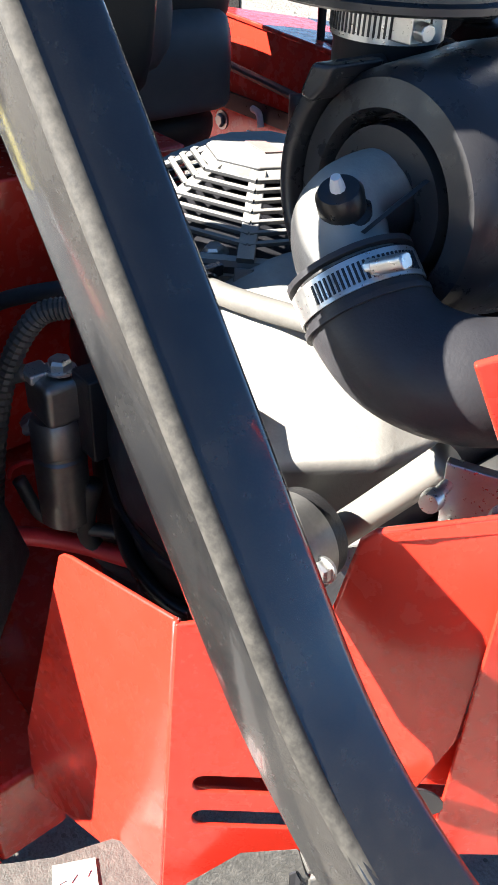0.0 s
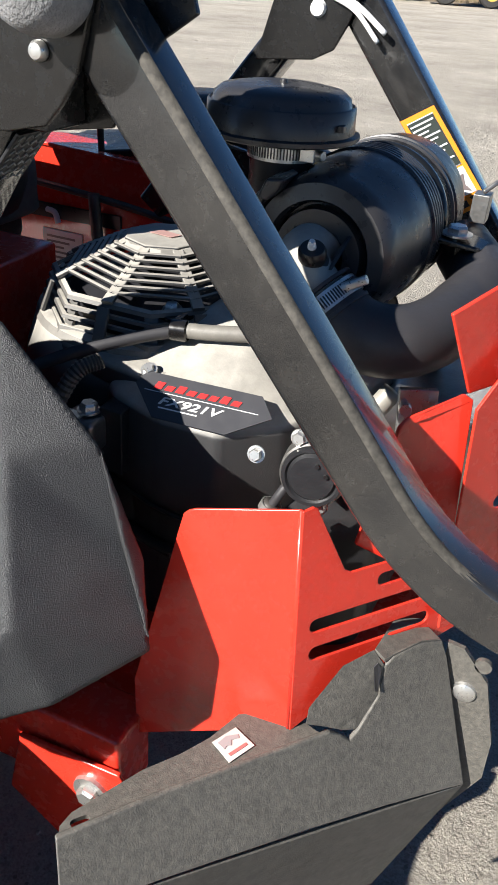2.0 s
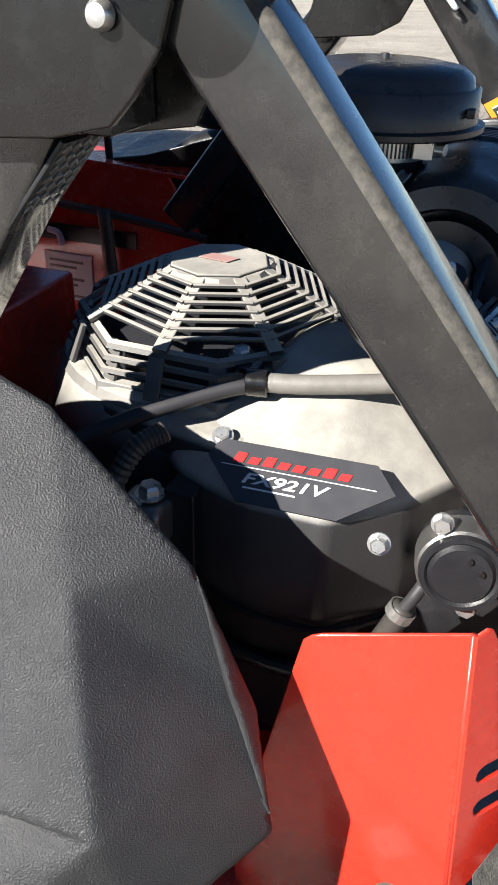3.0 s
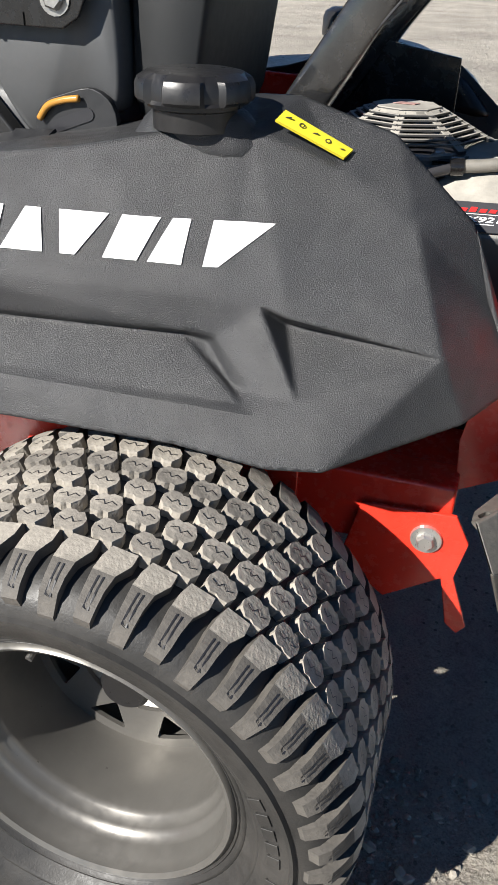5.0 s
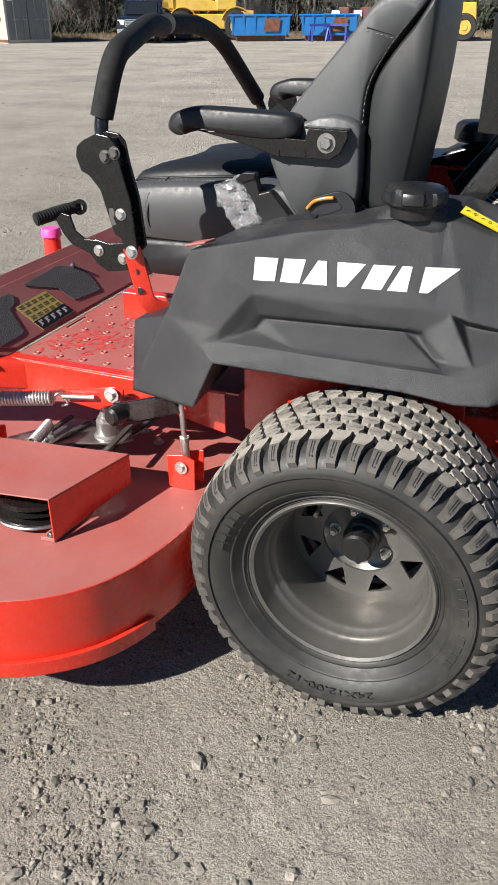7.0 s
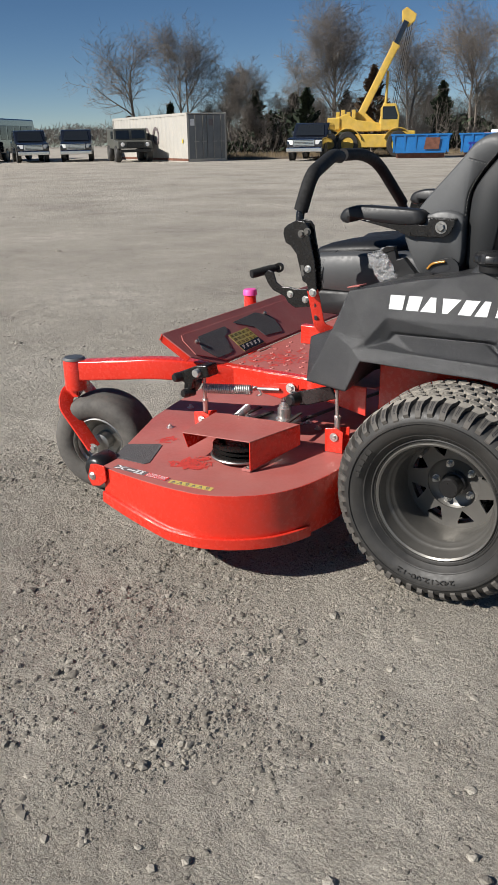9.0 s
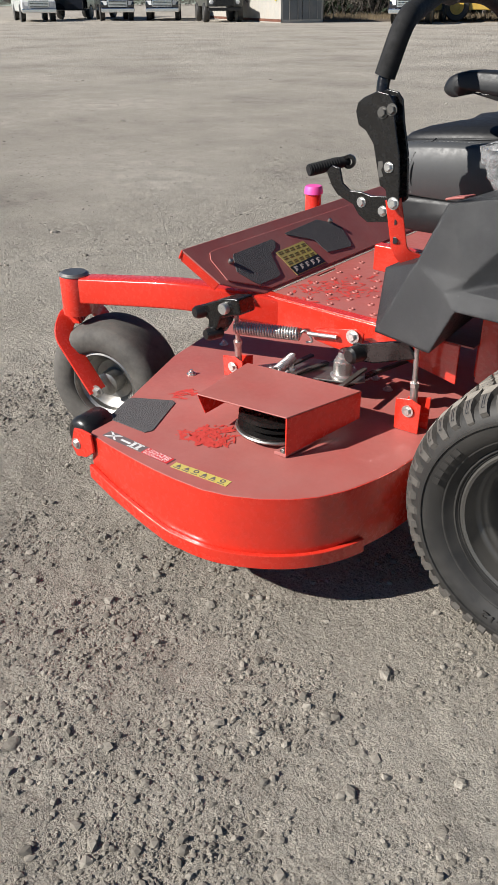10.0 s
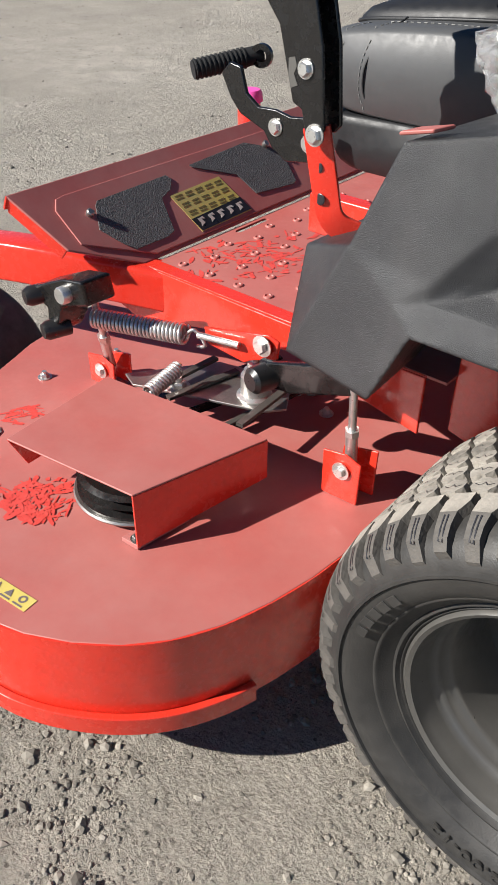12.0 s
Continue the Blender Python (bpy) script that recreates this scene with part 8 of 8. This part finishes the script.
def shipping_container():
    c = thing("shipping_container", "white shipping container with grey doors and rust streaks", "container")
    L, W, H = 12.19, 2.44, 2.59
    verts, faces = [], []
    n = 88
    for z in (0.16, H - 0.12):
        for k in range(n + 1):
            x = -L + L * k / n
            verts.append((x, 0.0 if (k // 2) % 2 else 0.04, z))
    faces = [(k, k + 1, n + 2 + k, n + 1 + k) for k in range(n)]
    bm = bmesh.new()
    bv = [bm.verts.new(v) for v in verts]
    for f in faces:
        bm.faces.new([bv[i] for i in f])
    wall = part("corrugated_side", bm, CONTAINER, c, "corrugated white side wall")
    part("roof", box((-L, 0.02, H - 0.10), (0, W - 0.02, H - 0.03)), CONTAINER, c, bevel=0.02)
    part("far_side", box((-L, W - 0.06, 0.12), (0, W, H - 0.08)), CONTAINER, c)
    part("rear_end", box((-L, 0, 0.12), (-L + 0.06, W, H - 0.08)), CONTAINER, c)
    part("floor", box((-L, 0, 0.0), (0, W, 0.16)), CONTAINER, c)
    for x in (-L, -0.12):
        for y in (-0.01, W - 0.11):
            part("corner_post", box((x, y, 0), (x + 0.12, y + 0.12, H)), CONTAINER, c, bevel=0.01)
    for z in (0.05, H - 0.14):
        part("rail", box((-L, -0.012, z), (0, 0.05, z + 0.13)), RUST if z < 1 else CONTAINER, c)
    for k in range(2):
        d = part("door", box((-0.05, 0.10 + 1.14 * k, 0.14), (-0.005, 1.21 + 1.14 * k, H - 0.12)), CONTAINER_END, c, "grey container door", bevel=0.01)
        for y in (0.38, 0.85):
            part("lock_rod", pipe([(0.03, 0.10 + 1.14 * k + y, 0.12), (0.03, 0.10 + 1.14 * k + y, H - 0.12)], 0.022, 8, False), STEEL_DULL, d)
            part("lock_handle", box((0.02, 0.02 + 1.14 * k + y, 1.05), (0.05, 0.30 + 1.14 * k + y, 1.10)), STEEL_DULL, d)
        part("door_panel", box((-0.004, 0.20 + 1.14 * k, 1.9), (0.008, 0.45 + 1.14 * k, 2.25)), DECAL_GREY if k else WHITE, d)
    # two round blue-grey shapes where the mark stands
    for x in (-6.1, -4.6):
        part("logo_shape", lathe([(0.32, 0), (0.50, 0), (0.50, 0.012), (0.32, 0.012), (0.32, 0)], (x, -0.012, 1.42), (0, -1, 0), 32), DECAL_GREY, wall, "dark ring mark")
    part("placard", box((-0.75, -0.016, 1.0), (-0.60, -0.004, 1.2)), YELLOW_TAG, wall)
    c.matrix_world = pose(-27.6, 36.1, 0.0, 0, 0, -29.0)
    return c


shipping_container()


def crane(x, y, face):
    """A yellow rough-terrain crane; its boom leans to +x in its own frame."""
    c = thing("mobile_crane", "yellow mobile crane with raised telescopic boom", "crane")
    ch = part("carrier", prism([(xx, -1.15, zz) for xx, zz in ((-2.6, 0.75), (-2.7, 1.15), (-1.0, 1.30), (1.2, 1.30), (1.5, 1.50), (3.0, 1.45), (3.1, 0.80), (2.4, 0.55), (-2.2, 0.55))], (0, 2.3, 0)), YELLOW, c, bevel=0.06)
    for s in (-1, 1):
        for xx in (-1.4, 1.9):
            w = part("wheel", lathe([(0, 0.25), (0.40, 0.25), (0.45, 0.32), (0.68, 0.32), (0.74, 0.22), (0.74, -0.3), (0, -0.3)], (xx, 1.0 * s, 0.74), (0, s, 0), 28), RUBBER, c, smooth=40)
            part("rim", lathe([(0, 0.30), (0.18, 0.32), (0.2, 0.27), (0.42, 0.27)], (xx, 1.0 * s, 0.74), (0, s, 0), 16), YELLOW, w, smooth=40)
            part("mudguard", sweep([V(xx + 0.95 * math.cos(radians(a)), 1.0 * s, 0.74 + 0.90 * math.sin(radians(a))) for a in range(20, 161, 14)], rounded(0.62, 0.05, 0.01), up=(0, 0, 1)), YELLOW, ch)
    up_ = part("turret", prism([(xx, -0.95, zz) for xx, zz in ((-2.2, 1.45), (-2.3, 2.2), (-1.5, 2.45), (-0.8, 2.1), (0.9, 1.9), (1.4, 1.45))], (0, 1.7, 0)), YELLOW, c, bevel=0.05)
    part("counterweight", box((-2.75, -1.05, 1.55), (-1.9, 0.95, 2.25)), YELLOW, up_, bevel=0.08)
    for k in range(4):
        part("engine_bit", box((-2.2 + 0.35 * k, -0.9, 2.2), (-1.95 + 0.35 * k, -0.3, 2.55 + 0.12 * (k % 2))), YELLOW, up_, bevel=0.03)
    cab = part("cab", prism([(xx, -1.25, zz) for xx, zz in ((0.75, 1.5), (0.72, 2.7), (0.9, 2.95), (1.7, 2.95), (1.95, 2.3), (1.9, 1.5))], (0, 0.9, 0)), YELLOW, c, bevel=0.05)
    part("cab_window", prism([(xx, -1.265, zz) for xx, zz in ((0.85, 2.1), (0.84, 2.8), (1.62, 2.8), (1.82, 2.3), (1.8, 2.1))], (0, 0.02, 0)), GLASS, cab)
    part("cab_window", prism([(1.94, -1.15, 2.25), (1.94, -0.45, 2.25), (1.74, -0.45, 2.85), (1.74, -1.15, 2.85)], (0.02, 0, 0.01)), GLASS, cab)
    b0, b1, b2 = V(-0.7, -0.1, 2.15), V(1.55, -0.1, 6.1), V(2.15, -0.1, 7.3)
    boom = part("boom", sweep([b0, b1], rounded(0.46, 0.72, 0.05), up=(0, 1, 0.01)), YELLOW, c, "yellow box boom", smooth=40)
    part("boom_collar", sweep([b0.lerp(b1, 0.98), b0.lerp(b1, 1.01)], rounded(0.54, 0.80, 0.05), up=(0, 1, 0.01)), YELLOW, boom)
    part("boom_inner", sweep([b1, b2], rounded(0.34, 0.54, 0.04), up=(0, 1, 0.01)), DARK_BODY, boom, "black inner boom section", smooth=40)
    part("boom_head", prism([b2 + V(*p) for p in ((-0.28, -0.2, -0.02), (-0.30, -0.2, 0.55), (0.0, -0.2, 0.72), (0.16, -0.2, 0.62), (0.62, -0.2, 0.35), (0.55, -0.2, 0.02), (0.15, -0.2, -0.30))], (0, 0.4, 0)), YELLOW, boom, "boom head with sheaves", bevel=0.03)
    for k in range(3):
        part("hoist_cable", pipe([b2 + V(0.42 - 0.12 * k, 0, 0.1), V(1.55 - 0.12 * k, -0.1, 2.0)], 0.022, 6, False), BLACK, boom)
    part("lift_cylinder", join(pipe([V(0.75, -0.1, 1.7), V(1.05, -0.1, 3.0)], 0.16, 14, False), pipe([V(1.05, -0.1, 3.0), V(1.12, -0.1, 4.75)], 0.09, 12, False)), YELLOW, c, "hydraulic lift cylinder", smooth=40)
    part("boom_foot", prism([(xx, -0.45, zz) for xx, zz in ((-1.0, 1.6), (-1.0, 2.5), (-0.4, 2.6), (1.0, 1.5))], (0, 0.7, 0)), YELLOW, c, bevel=0.04)
    return placed(c, x, y, face)


tower_crane = crane(-20.4, 44.4, math.degrees(math.atan2(44.4, -20.4)) - 90)
tower_crane.scale = (0.88, 0.88, 0.98)


def dumpster(x, y, face, length, label):
    d = thing("dumpster", label, "dumpster")
    n = int(length / 0.6)
    side = part("body", loft([[V(-length / 2 - k, -1.0 - k * 0.3, z), V(length / 2 + k, -1.0 - k * 0.3, z), V(length / 2 + k, 1.0 + k * 0.3, z), V(-length / 2 - k, 1.0 + k * 0.3, z)] for z, k in ((0.25, -0.25), (1.20, 0.0))]), BLUE, d, bevel=0.03)
    part("rim", box((-length / 2 - 0.04, -1.06, 1.16), (length / 2 + 0.04, 1.06, 1.24)), BLUE, d, bevel=0.02)
    for k in range(n + 1):
        xx = -length / 2 + 0.15 + (length - 0.3) * k / n
        part("rib", prism([(xx - 0.05, -0.93, 0.3), (xx + 0.05, -0.93, 0.3), (xx + 0.05, -1.06, 1.2), (xx - 0.05, -1.06, 1.2)], (0, 0.08, 0)), BLUE, side)
    for s in (-1, 1):
        part("skid", box((-length / 2 + 0.3, 0.6 * s - 0.08, 0.0), (length / 2 - 0.3, 0.6 * s + 0.08, 0.27)), RUST, d)
    part("rust_panel", prism([(length * 0.05, -1.005, 0.45), (length * 0.30, -1.005, 0.45), (length * 0.32, -1.055, 1.05), (length * 0.08, -1.055, 1.05)], (0, -0.012, 0)), RUST, side, "rust patch")
    return placed(d, x, y, face)


dumpster(-16.6, 43.0, 22, 3.2, "blue steel dumpster with rust patches")
dumpster(-13.1, 43.9, 17, 3.0, "blue steel dumpster with rusty panels")
db = thing("debris_heap", "orange and white debris heap beside the dumpsters", "debris")
for k in range(6):
    xx = -13.6 + 0.4 * k
    part("debris_board", box((xx, 44.6, 0.6), (xx + 0.55, 45.2, 1.25 + 0.15 * (k % 3))), (ORANGE_DECAL, WHITE, RUST)[k % 3], db, bevel=0.05)
part("debris_pile", box((-14.0, 44.4, 0.0), (-11.0, 45.4, 0.62)), RUST, db, bevel=0.15)


def sawhorse(x, y, face):
    s = thing("sawhorse", "blue painted sawhorse barrier", "sawhorse", group="blue sawhorses")
    part("beam", box((-0.6, -0.05, 0.68), (0.6, 0.05, 0.80)), BLUE_DARK, s, bevel=0.01)
    for sx in (-1, 1):
        for sy in (-1, 1):
            part("leg", sweep([V(0.45 * sx, 0, 0.74), V(0.52 * sx, 0.30 * sy, 0.0)], rounded(0.09, 0.045, 0.005)), BLUE_DARK, s)
        part("brace", box((0.46 * sx - 0.02, -0.18, 0.30), (0.46 * sx + 0.02, 0.18, 0.38)), BLUE_DARK, s)
    return placed(s, x, y, face)


sawhorse(-13.15, 42.6, 35)
sawhorse(-12.35, 42.9, 0)


def loader(x, y, face):
    l = thing("yellow_loader", "yellow wheeled machine with a square cab", "loader")
    body = part("body", prism([(xx, -1.1, zz) for xx, zz in ((-0.6, 0.6), (-0.7, 1.4), (1.4, 1.7), (3.4, 1.7), (3.5, 0.7))], (0, 2.2, 0)), YELLOW, l, bevel=0.06)
    cab = part("cab", prism([(xx, -1.0, zz) for xx, zz in ((-0.62, 1.4), (-0.60, 2.6), (-0.45, 2.8), (1.35, 2.8), (1.4, 1.5))], (0, 1.9, 0)), YELLOW, l, bevel=0.05)
    for a, b in ((-0.45, 0.25), (0.45, 1.2)):
        part("cab_window", box((a, -1.012, 1.9), (b, -0.99, 2.55)), GLASS, cab, bevel=0.02)
    part("cab_window", box((-0.635, -0.8, 1.8), (-0.605, 0.7, 2.6)), GLASS, cab)
    for xx in (0.75, 2.9):
        for s in (-1, 1):
            w = part("wheel", lathe([(0, 0.2), (0.32, 0.2), (0.36, 0.28), (0.56, 0.28), (0.62, 0.18), (0.62, -0.25), (0, -0.25)], (xx, 0.95 * s, 0.62), (0, s, 0), 28), RUBBER, l, smooth=40)
            part("rim", lathe([(0, 0.25), (0.15, 0.26), (0.17, 0.22), (0.34, 0.22)], (xx, 0.95 * s, 0.62), (0, s, 0), 16), YELLOW, w, smooth=40)
    part("exhaust_box", box((2.0, -0.3, 1.7), (2.6, 0.3, 3.3)), RUST, body, bevel=0.03)
    return placed(l, x, y, face)


loader(-9.2, 44.2, math.degrees(math.atan2(44.2, -9.2)) - 90)


# ---- bare trees, cedars, scrub, verge
def limb(verts, faces, a, b, ra, rb, n=4):
    d = (b - a).normalized()
    u = d.orthogonal().normalized()
    w = d.cross(u)
    o = len(verts)
    for p, r in ((a, ra), (b, rb)):
        for k in range(n):
            t = 2 * math.pi * k / n
            verts.append(p + (u * math.cos(t) + w * math.sin(t)) * r)
    for k in range(n):
        j = (k + 1) % n
        faces.append((o + k, o + j, o + n + j, o + n + k))


def grow(rr, big, fine, a, d, length, r, level, spread):
    """One branch in bent pieces that rise towards the light, with side branches along it."""
    pieces, kids = ((6, 2), (5, 2), (4, 2), (2, 2), (2, 0))[level]
    for k in range(pieces):
        d = (d + Vector((rr.gauss(0, 0.09), rr.gauss(0, 0.09), rr.gauss(0.05 if level else 0.0, 0.05)))).normalized()
        b = a + d * (length / pieces)
        r2 = max(0.005, r * (0.84 if level < 3 else 0.7))
        limb(*(big if level < 2 else fine), a, b, r, r2, 6 if level == 0 else (5 if level == 1 else 3))
        a, r = b, r2
        if level == 0 and k < 2:
            continue
        for _ in range(kids + (level == 0 and k > 2)):
            ax = Vector((rr.gauss(0, 1), rr.gauss(0, 1), rr.gauss(0.1, 0.4)))
            ax = (ax - d * ax.dot(d)).normalized()
            nd = (d + ax * spread * rr.uniform(0.8, 1.6) * (1.25 if level else 1.0)).normalized()
            grow(rr, big, fine, a, nd, length * rr.uniform(0.40, 0.60) * (1.0 - 0.30 * k / pieces if level == 0 else 1.0), max(0.0065, r * rr.uniform(0.45, 0.66)), level + 1, spread)


def to_object(name, data, mat, parent=None):
    me = bpy.data.meshes.new(name)
    me.from_pydata(data[0], [], data[1])
    me.materials.append(mat)
    ob = new(name, me)
    ob.parent = parent
    return ob


def bare_tree(x, y, height, seed, spread=0.62, stems=1):
    rr = random.Random(seed)
    t = thing("bare_tree", "tall leafless grey winter tree at the yard's edge", "tree", (x, y, 0), "bare winter trees")
    big, fine = ([], []), ([], [])
    for s in range(stems):
        lean = Vector((rr.gauss(0, 0.08), rr.gauss(0, 0.08), 1)).normalized() if stems > 1 else Vector((0.02, 0.0, 1))
        grow(rr, big, fine, Vector((rr.uniform(-0.2, 0.2) * (stems > 1), 0, -0.05)), lean, height * (0.62 if stems == 1 else 0.60) * rr.uniform(0.85, 1.05), height * (0.019 if stems == 1 else 0.013), 0, spread)
    for data, nm, mt in ((big, "trunk", BARK), (fine, "crown", TWIG)):
        to_object(nm, data, mt, t)
    return t


for x, y, h, seed, spread, stems in ((-39.3, 45.8, 9.0, 2, 0.72, 1), (-36.4, 48.1, 10.0, 5, 0.80, 2), (-34.2, 50.6, 7.0, 14, 0.75, 1), (-32.9, 50.1, 7.6, 6, 0.75, 2), (-29.6, 51.6, 8.4, 7, 0.75, 1),
                                     (-26.6, 52.2, 11.0, 9, 0.65, 3), (-22.0, 54.4, 9.6, 8, 0.75, 2), (-17.6, 55.0, 10.5, 12, 0.72, 2), (-13.2, 55.0, 9.5, 10, 0.75, 2), (-9.0, 56.5, 9.0, 21, 0.7, 2), (-52.0, 40.0, 4.8, 11, 0.7, 1)):
    bare_tree(x, y, h, seed, spread, stems)
# a second row that closes the wood behind them
row = [bare_tree(0, 0, 4.7, 31 + k, 0.75, 1 + k % 2) for k in range(4)]
rw = random.Random(5)
for k in range(18):
    a, d = radians(92 + 34.5 * (k + 0.35 * rw.uniform(-1, 1)) / 17), rw.uniform(57, 66)
    m = pose(d * math.cos(a), d * math.sin(a), 0.0, 0, 0, rw.uniform(0, 360))
    if k < 4:
        row[k].matrix_basis = m
    else:
        copy_thing(row[k % 4], m @ Matrix.Scale(rw.uniform(0.82, 1.18), 4))


def cedar(x, y, height, width, seed, mat, label):
    rr = random.Random(seed)
    t = thing("cedar_tree", label, "tree", (x, y, 0), "cedar trees")
    tr, lf = ([], []), ([], [])
    limb(*tr, Vector((0, 0, -0.05)), Vector((0, 0, height * 0.95)), height * 0.022, 0.02, 6)
    for k in range(1900):
        h = rr.random() ** 0.8
        rad = width * (1 - h) ** 0.75 * (0.75 + 0.3 * math.sin(h * 23 + seed)) * rr.uniform(0.35, 1.08)
        a = rr.uniform(0, 6.283)
        c = Vector((rad * math.cos(a), rad * math.sin(a), 0.12 * height + h * height * 0.88 + rr.gauss(0, 0.06)))
        o = len(lf[0])
        out = Vector((math.cos(a), math.sin(a), rr.uniform(0.1, 0.9))).normalized()
        s = rr.uniform(0.10, 0.26)
        q = out.orthogonal().normalized() * s * 0.45
        lf[0].extend((c - q, c + out * s, c + q, c - out * s * 0.6))
        lf[1].append((o, o + 1, o + 2, o + 3))
    to_object("trunk", tr, BARK, t)
    to_object("crown", lf, mat, t)
    return t


for x, y, h, w, s, mt, lb in ((-26.5, 47.9, 4.1, 1.35, 1, NEEDLE, "dark green cedar at the wood's edge"), (-22.6, 49.8, 5.3, 1.9, 2, NEEDLE_RUST, "rusty brown-green cedar at the wood's edge"), (-31.8, 50.0, 4.2, 1.6, 3, NEEDLE, "dark green cedar at the wood's edge"),
                              (-36.2, 45.8, 3.4, 1.1, 4, NEEDLE, "dark green cedar at the wood's edge"), (-19.6, 54.5, 4.4, 1.5, 5, NEEDLE, "dark green cedar at the wood's edge"), (-29.5, 51.5, 4.0, 1.5, 6, NEEDLE, "dark green cedar at the wood's edge"),
                              (-37.5, 42.9, 2.6, 1.0, 7, NEEDLE_RUST, "low brown cedar beside the container"), (-11.2, 56.2, 5.4, 1.6, 8, NEEDLE_RUST, "rusty brown-green cedar at the wood's edge"), (-26.2, 53.2, 4.0, 1.4, 9, NEEDLE, "dark green cedar at the wood's edge")):
    cedar(x, y, h, w, s, mt, lb)


def thicket():
    """Dense leafless brush behind the machines, and the low far wood."""
    rr = random.Random(77)
    data = ([], [])
    for k in range(330):
        a = radians(rr.uniform(92, 131))
        d = rr.uniform(57, 68)
        x, y, h = d * math.cos(a), d * math.sin(a), rr.uniform(1.4, 3.9)
        for _ in range(20):
            p = Vector((x + rr.gauss(0, 0.7), y + rr.gauss(0, 0.7), 0))
            q = p + Vector((rr.gauss(0, 0.6), rr.gauss(0, 0.6), h * rr.uniform(0.5, 1.0)))
            m = p.lerp(q, 0.5) + Vector((rr.gauss(0, 0.15), 0, 0))
            limb(*data, p, m, 0.022, 0.015, 3)
            limb(*data, m, q, 0.015, 0.006, 3)
            for _ in range(3):
                s = m.lerp(q, rr.random())
                limb(*data, s, s + Vector((rr.gauss(0, 0.35), rr.gauss(0, 0.35), rr.uniform(0.2, 0.7))), 0.010, 0.004, 3)
    for k in range(420):
        a = radians(rr.uniform(126, 152))
        d = rr.uniform(150, 175)
        x, y, h = d * math.cos(a), d * math.sin(a), 2.2 + 2.8 * abs(noise.noise((a * 30, 0, 0))) + rr.uniform(0, 1.2)
        for _ in range(30):
            c = Vector((x + rr.gauss(0, 1.3), y + rr.gauss(0, 1.3), h * rr.random() ** 0.7))
            limb(*data, c, c + Vector((rr.gauss(0, 0.5), rr.gauss(0, 0.5), rr.uniform(0.2, 0.9))), 0.06, 0.02, 3)
    ob = to_object("woodland_brush", data, TWIG)
    tagged(ob, "dense grey-brown leafless brush and far wood", "brush", kind="stuff")
    lf = ([], [])
    for k in range(15000):
        a = radians(rr.uniform(92, 130))
        d = rr.uniform(57, 66)
        c = Vector((d * math.cos(a), d * math.sin(a), 0.1 + 2.9 * rr.random() ** 1.4 * (0.55 + 0.45 * math.sin(a * 41.0) * math.sin(a * 17.0))))
        s = rr.uniform(0.12, 0.34)
        u = Vector((rr.gauss(0, 1), rr.gauss(0, 1), rr.gauss(0, 1))).normalized()
        v = u.orthogonal().normalized()
        o = len(lf[0])
        lf[0].extend((c - u * s, c - v * s * 0.5, c + u * s, c + v * s * 0.5))
        lf[1].append((o, o + 1, o + 2, o + 3))
    tagged(to_object("evergreen_scrub", lf, NEEDLE), "dark evergreen scrub under the trees", "scrub", kind="stuff")


thicket()


def verge():
    """The dry grass strip past the yard and its tufts."""
    verts, faces = [], []
    n, m = 60, 6
    for j in range(m + 1):
        for i in range(n + 1):
            a = radians(88 + 40 * i / n)
            d = 47.5 + 1.2 * noise.noise((i * 0.3, 0, 0)) * (j == 0) + 60 * (j / m) ** 2
            x, y = d * math.cos(a), d * math.sin(a)
            verts.append((x, y, ground_height(x, y) + (-0.02 if j == 0 else 0.07) + 0.05 * noise.noise((x, y, 0))))
    for j in range(m):
        for i in range(n):
            o = j * (n + 1) + i
            faces.append((o, o + 1, o + n + 2, o + n + 1))
    tagged(to_object("verge", (verts, faces), VERGE), "dry brown grass verge past the yard", "verge", kind="structure")
    rr = random.Random(8)
    g = ([], [])
    for k in range(9000):
        a = radians(rr.uniform(90, 128))
        d = rr.uniform(48.5, 58)
        p = Vector((d * math.cos(a), d * math.sin(a), 0.03))
        h = rr.uniform(0.1, 0.38)
        w = Vector((math.sin(a), -math.cos(a), 0)) * 0.02
        o = len(g[0])
        g[0].extend((p - w, p + w, p + Vector((rr.gauss(0, 0.08), rr.gauss(0, 0.08), h))))
        g[1].append((o, o + 1, o + 2))
    tagged(to_object("dry_grass", g, DRY_GRASS), "tufts of dry winter grass", "grass", kind="stuff")


verge()
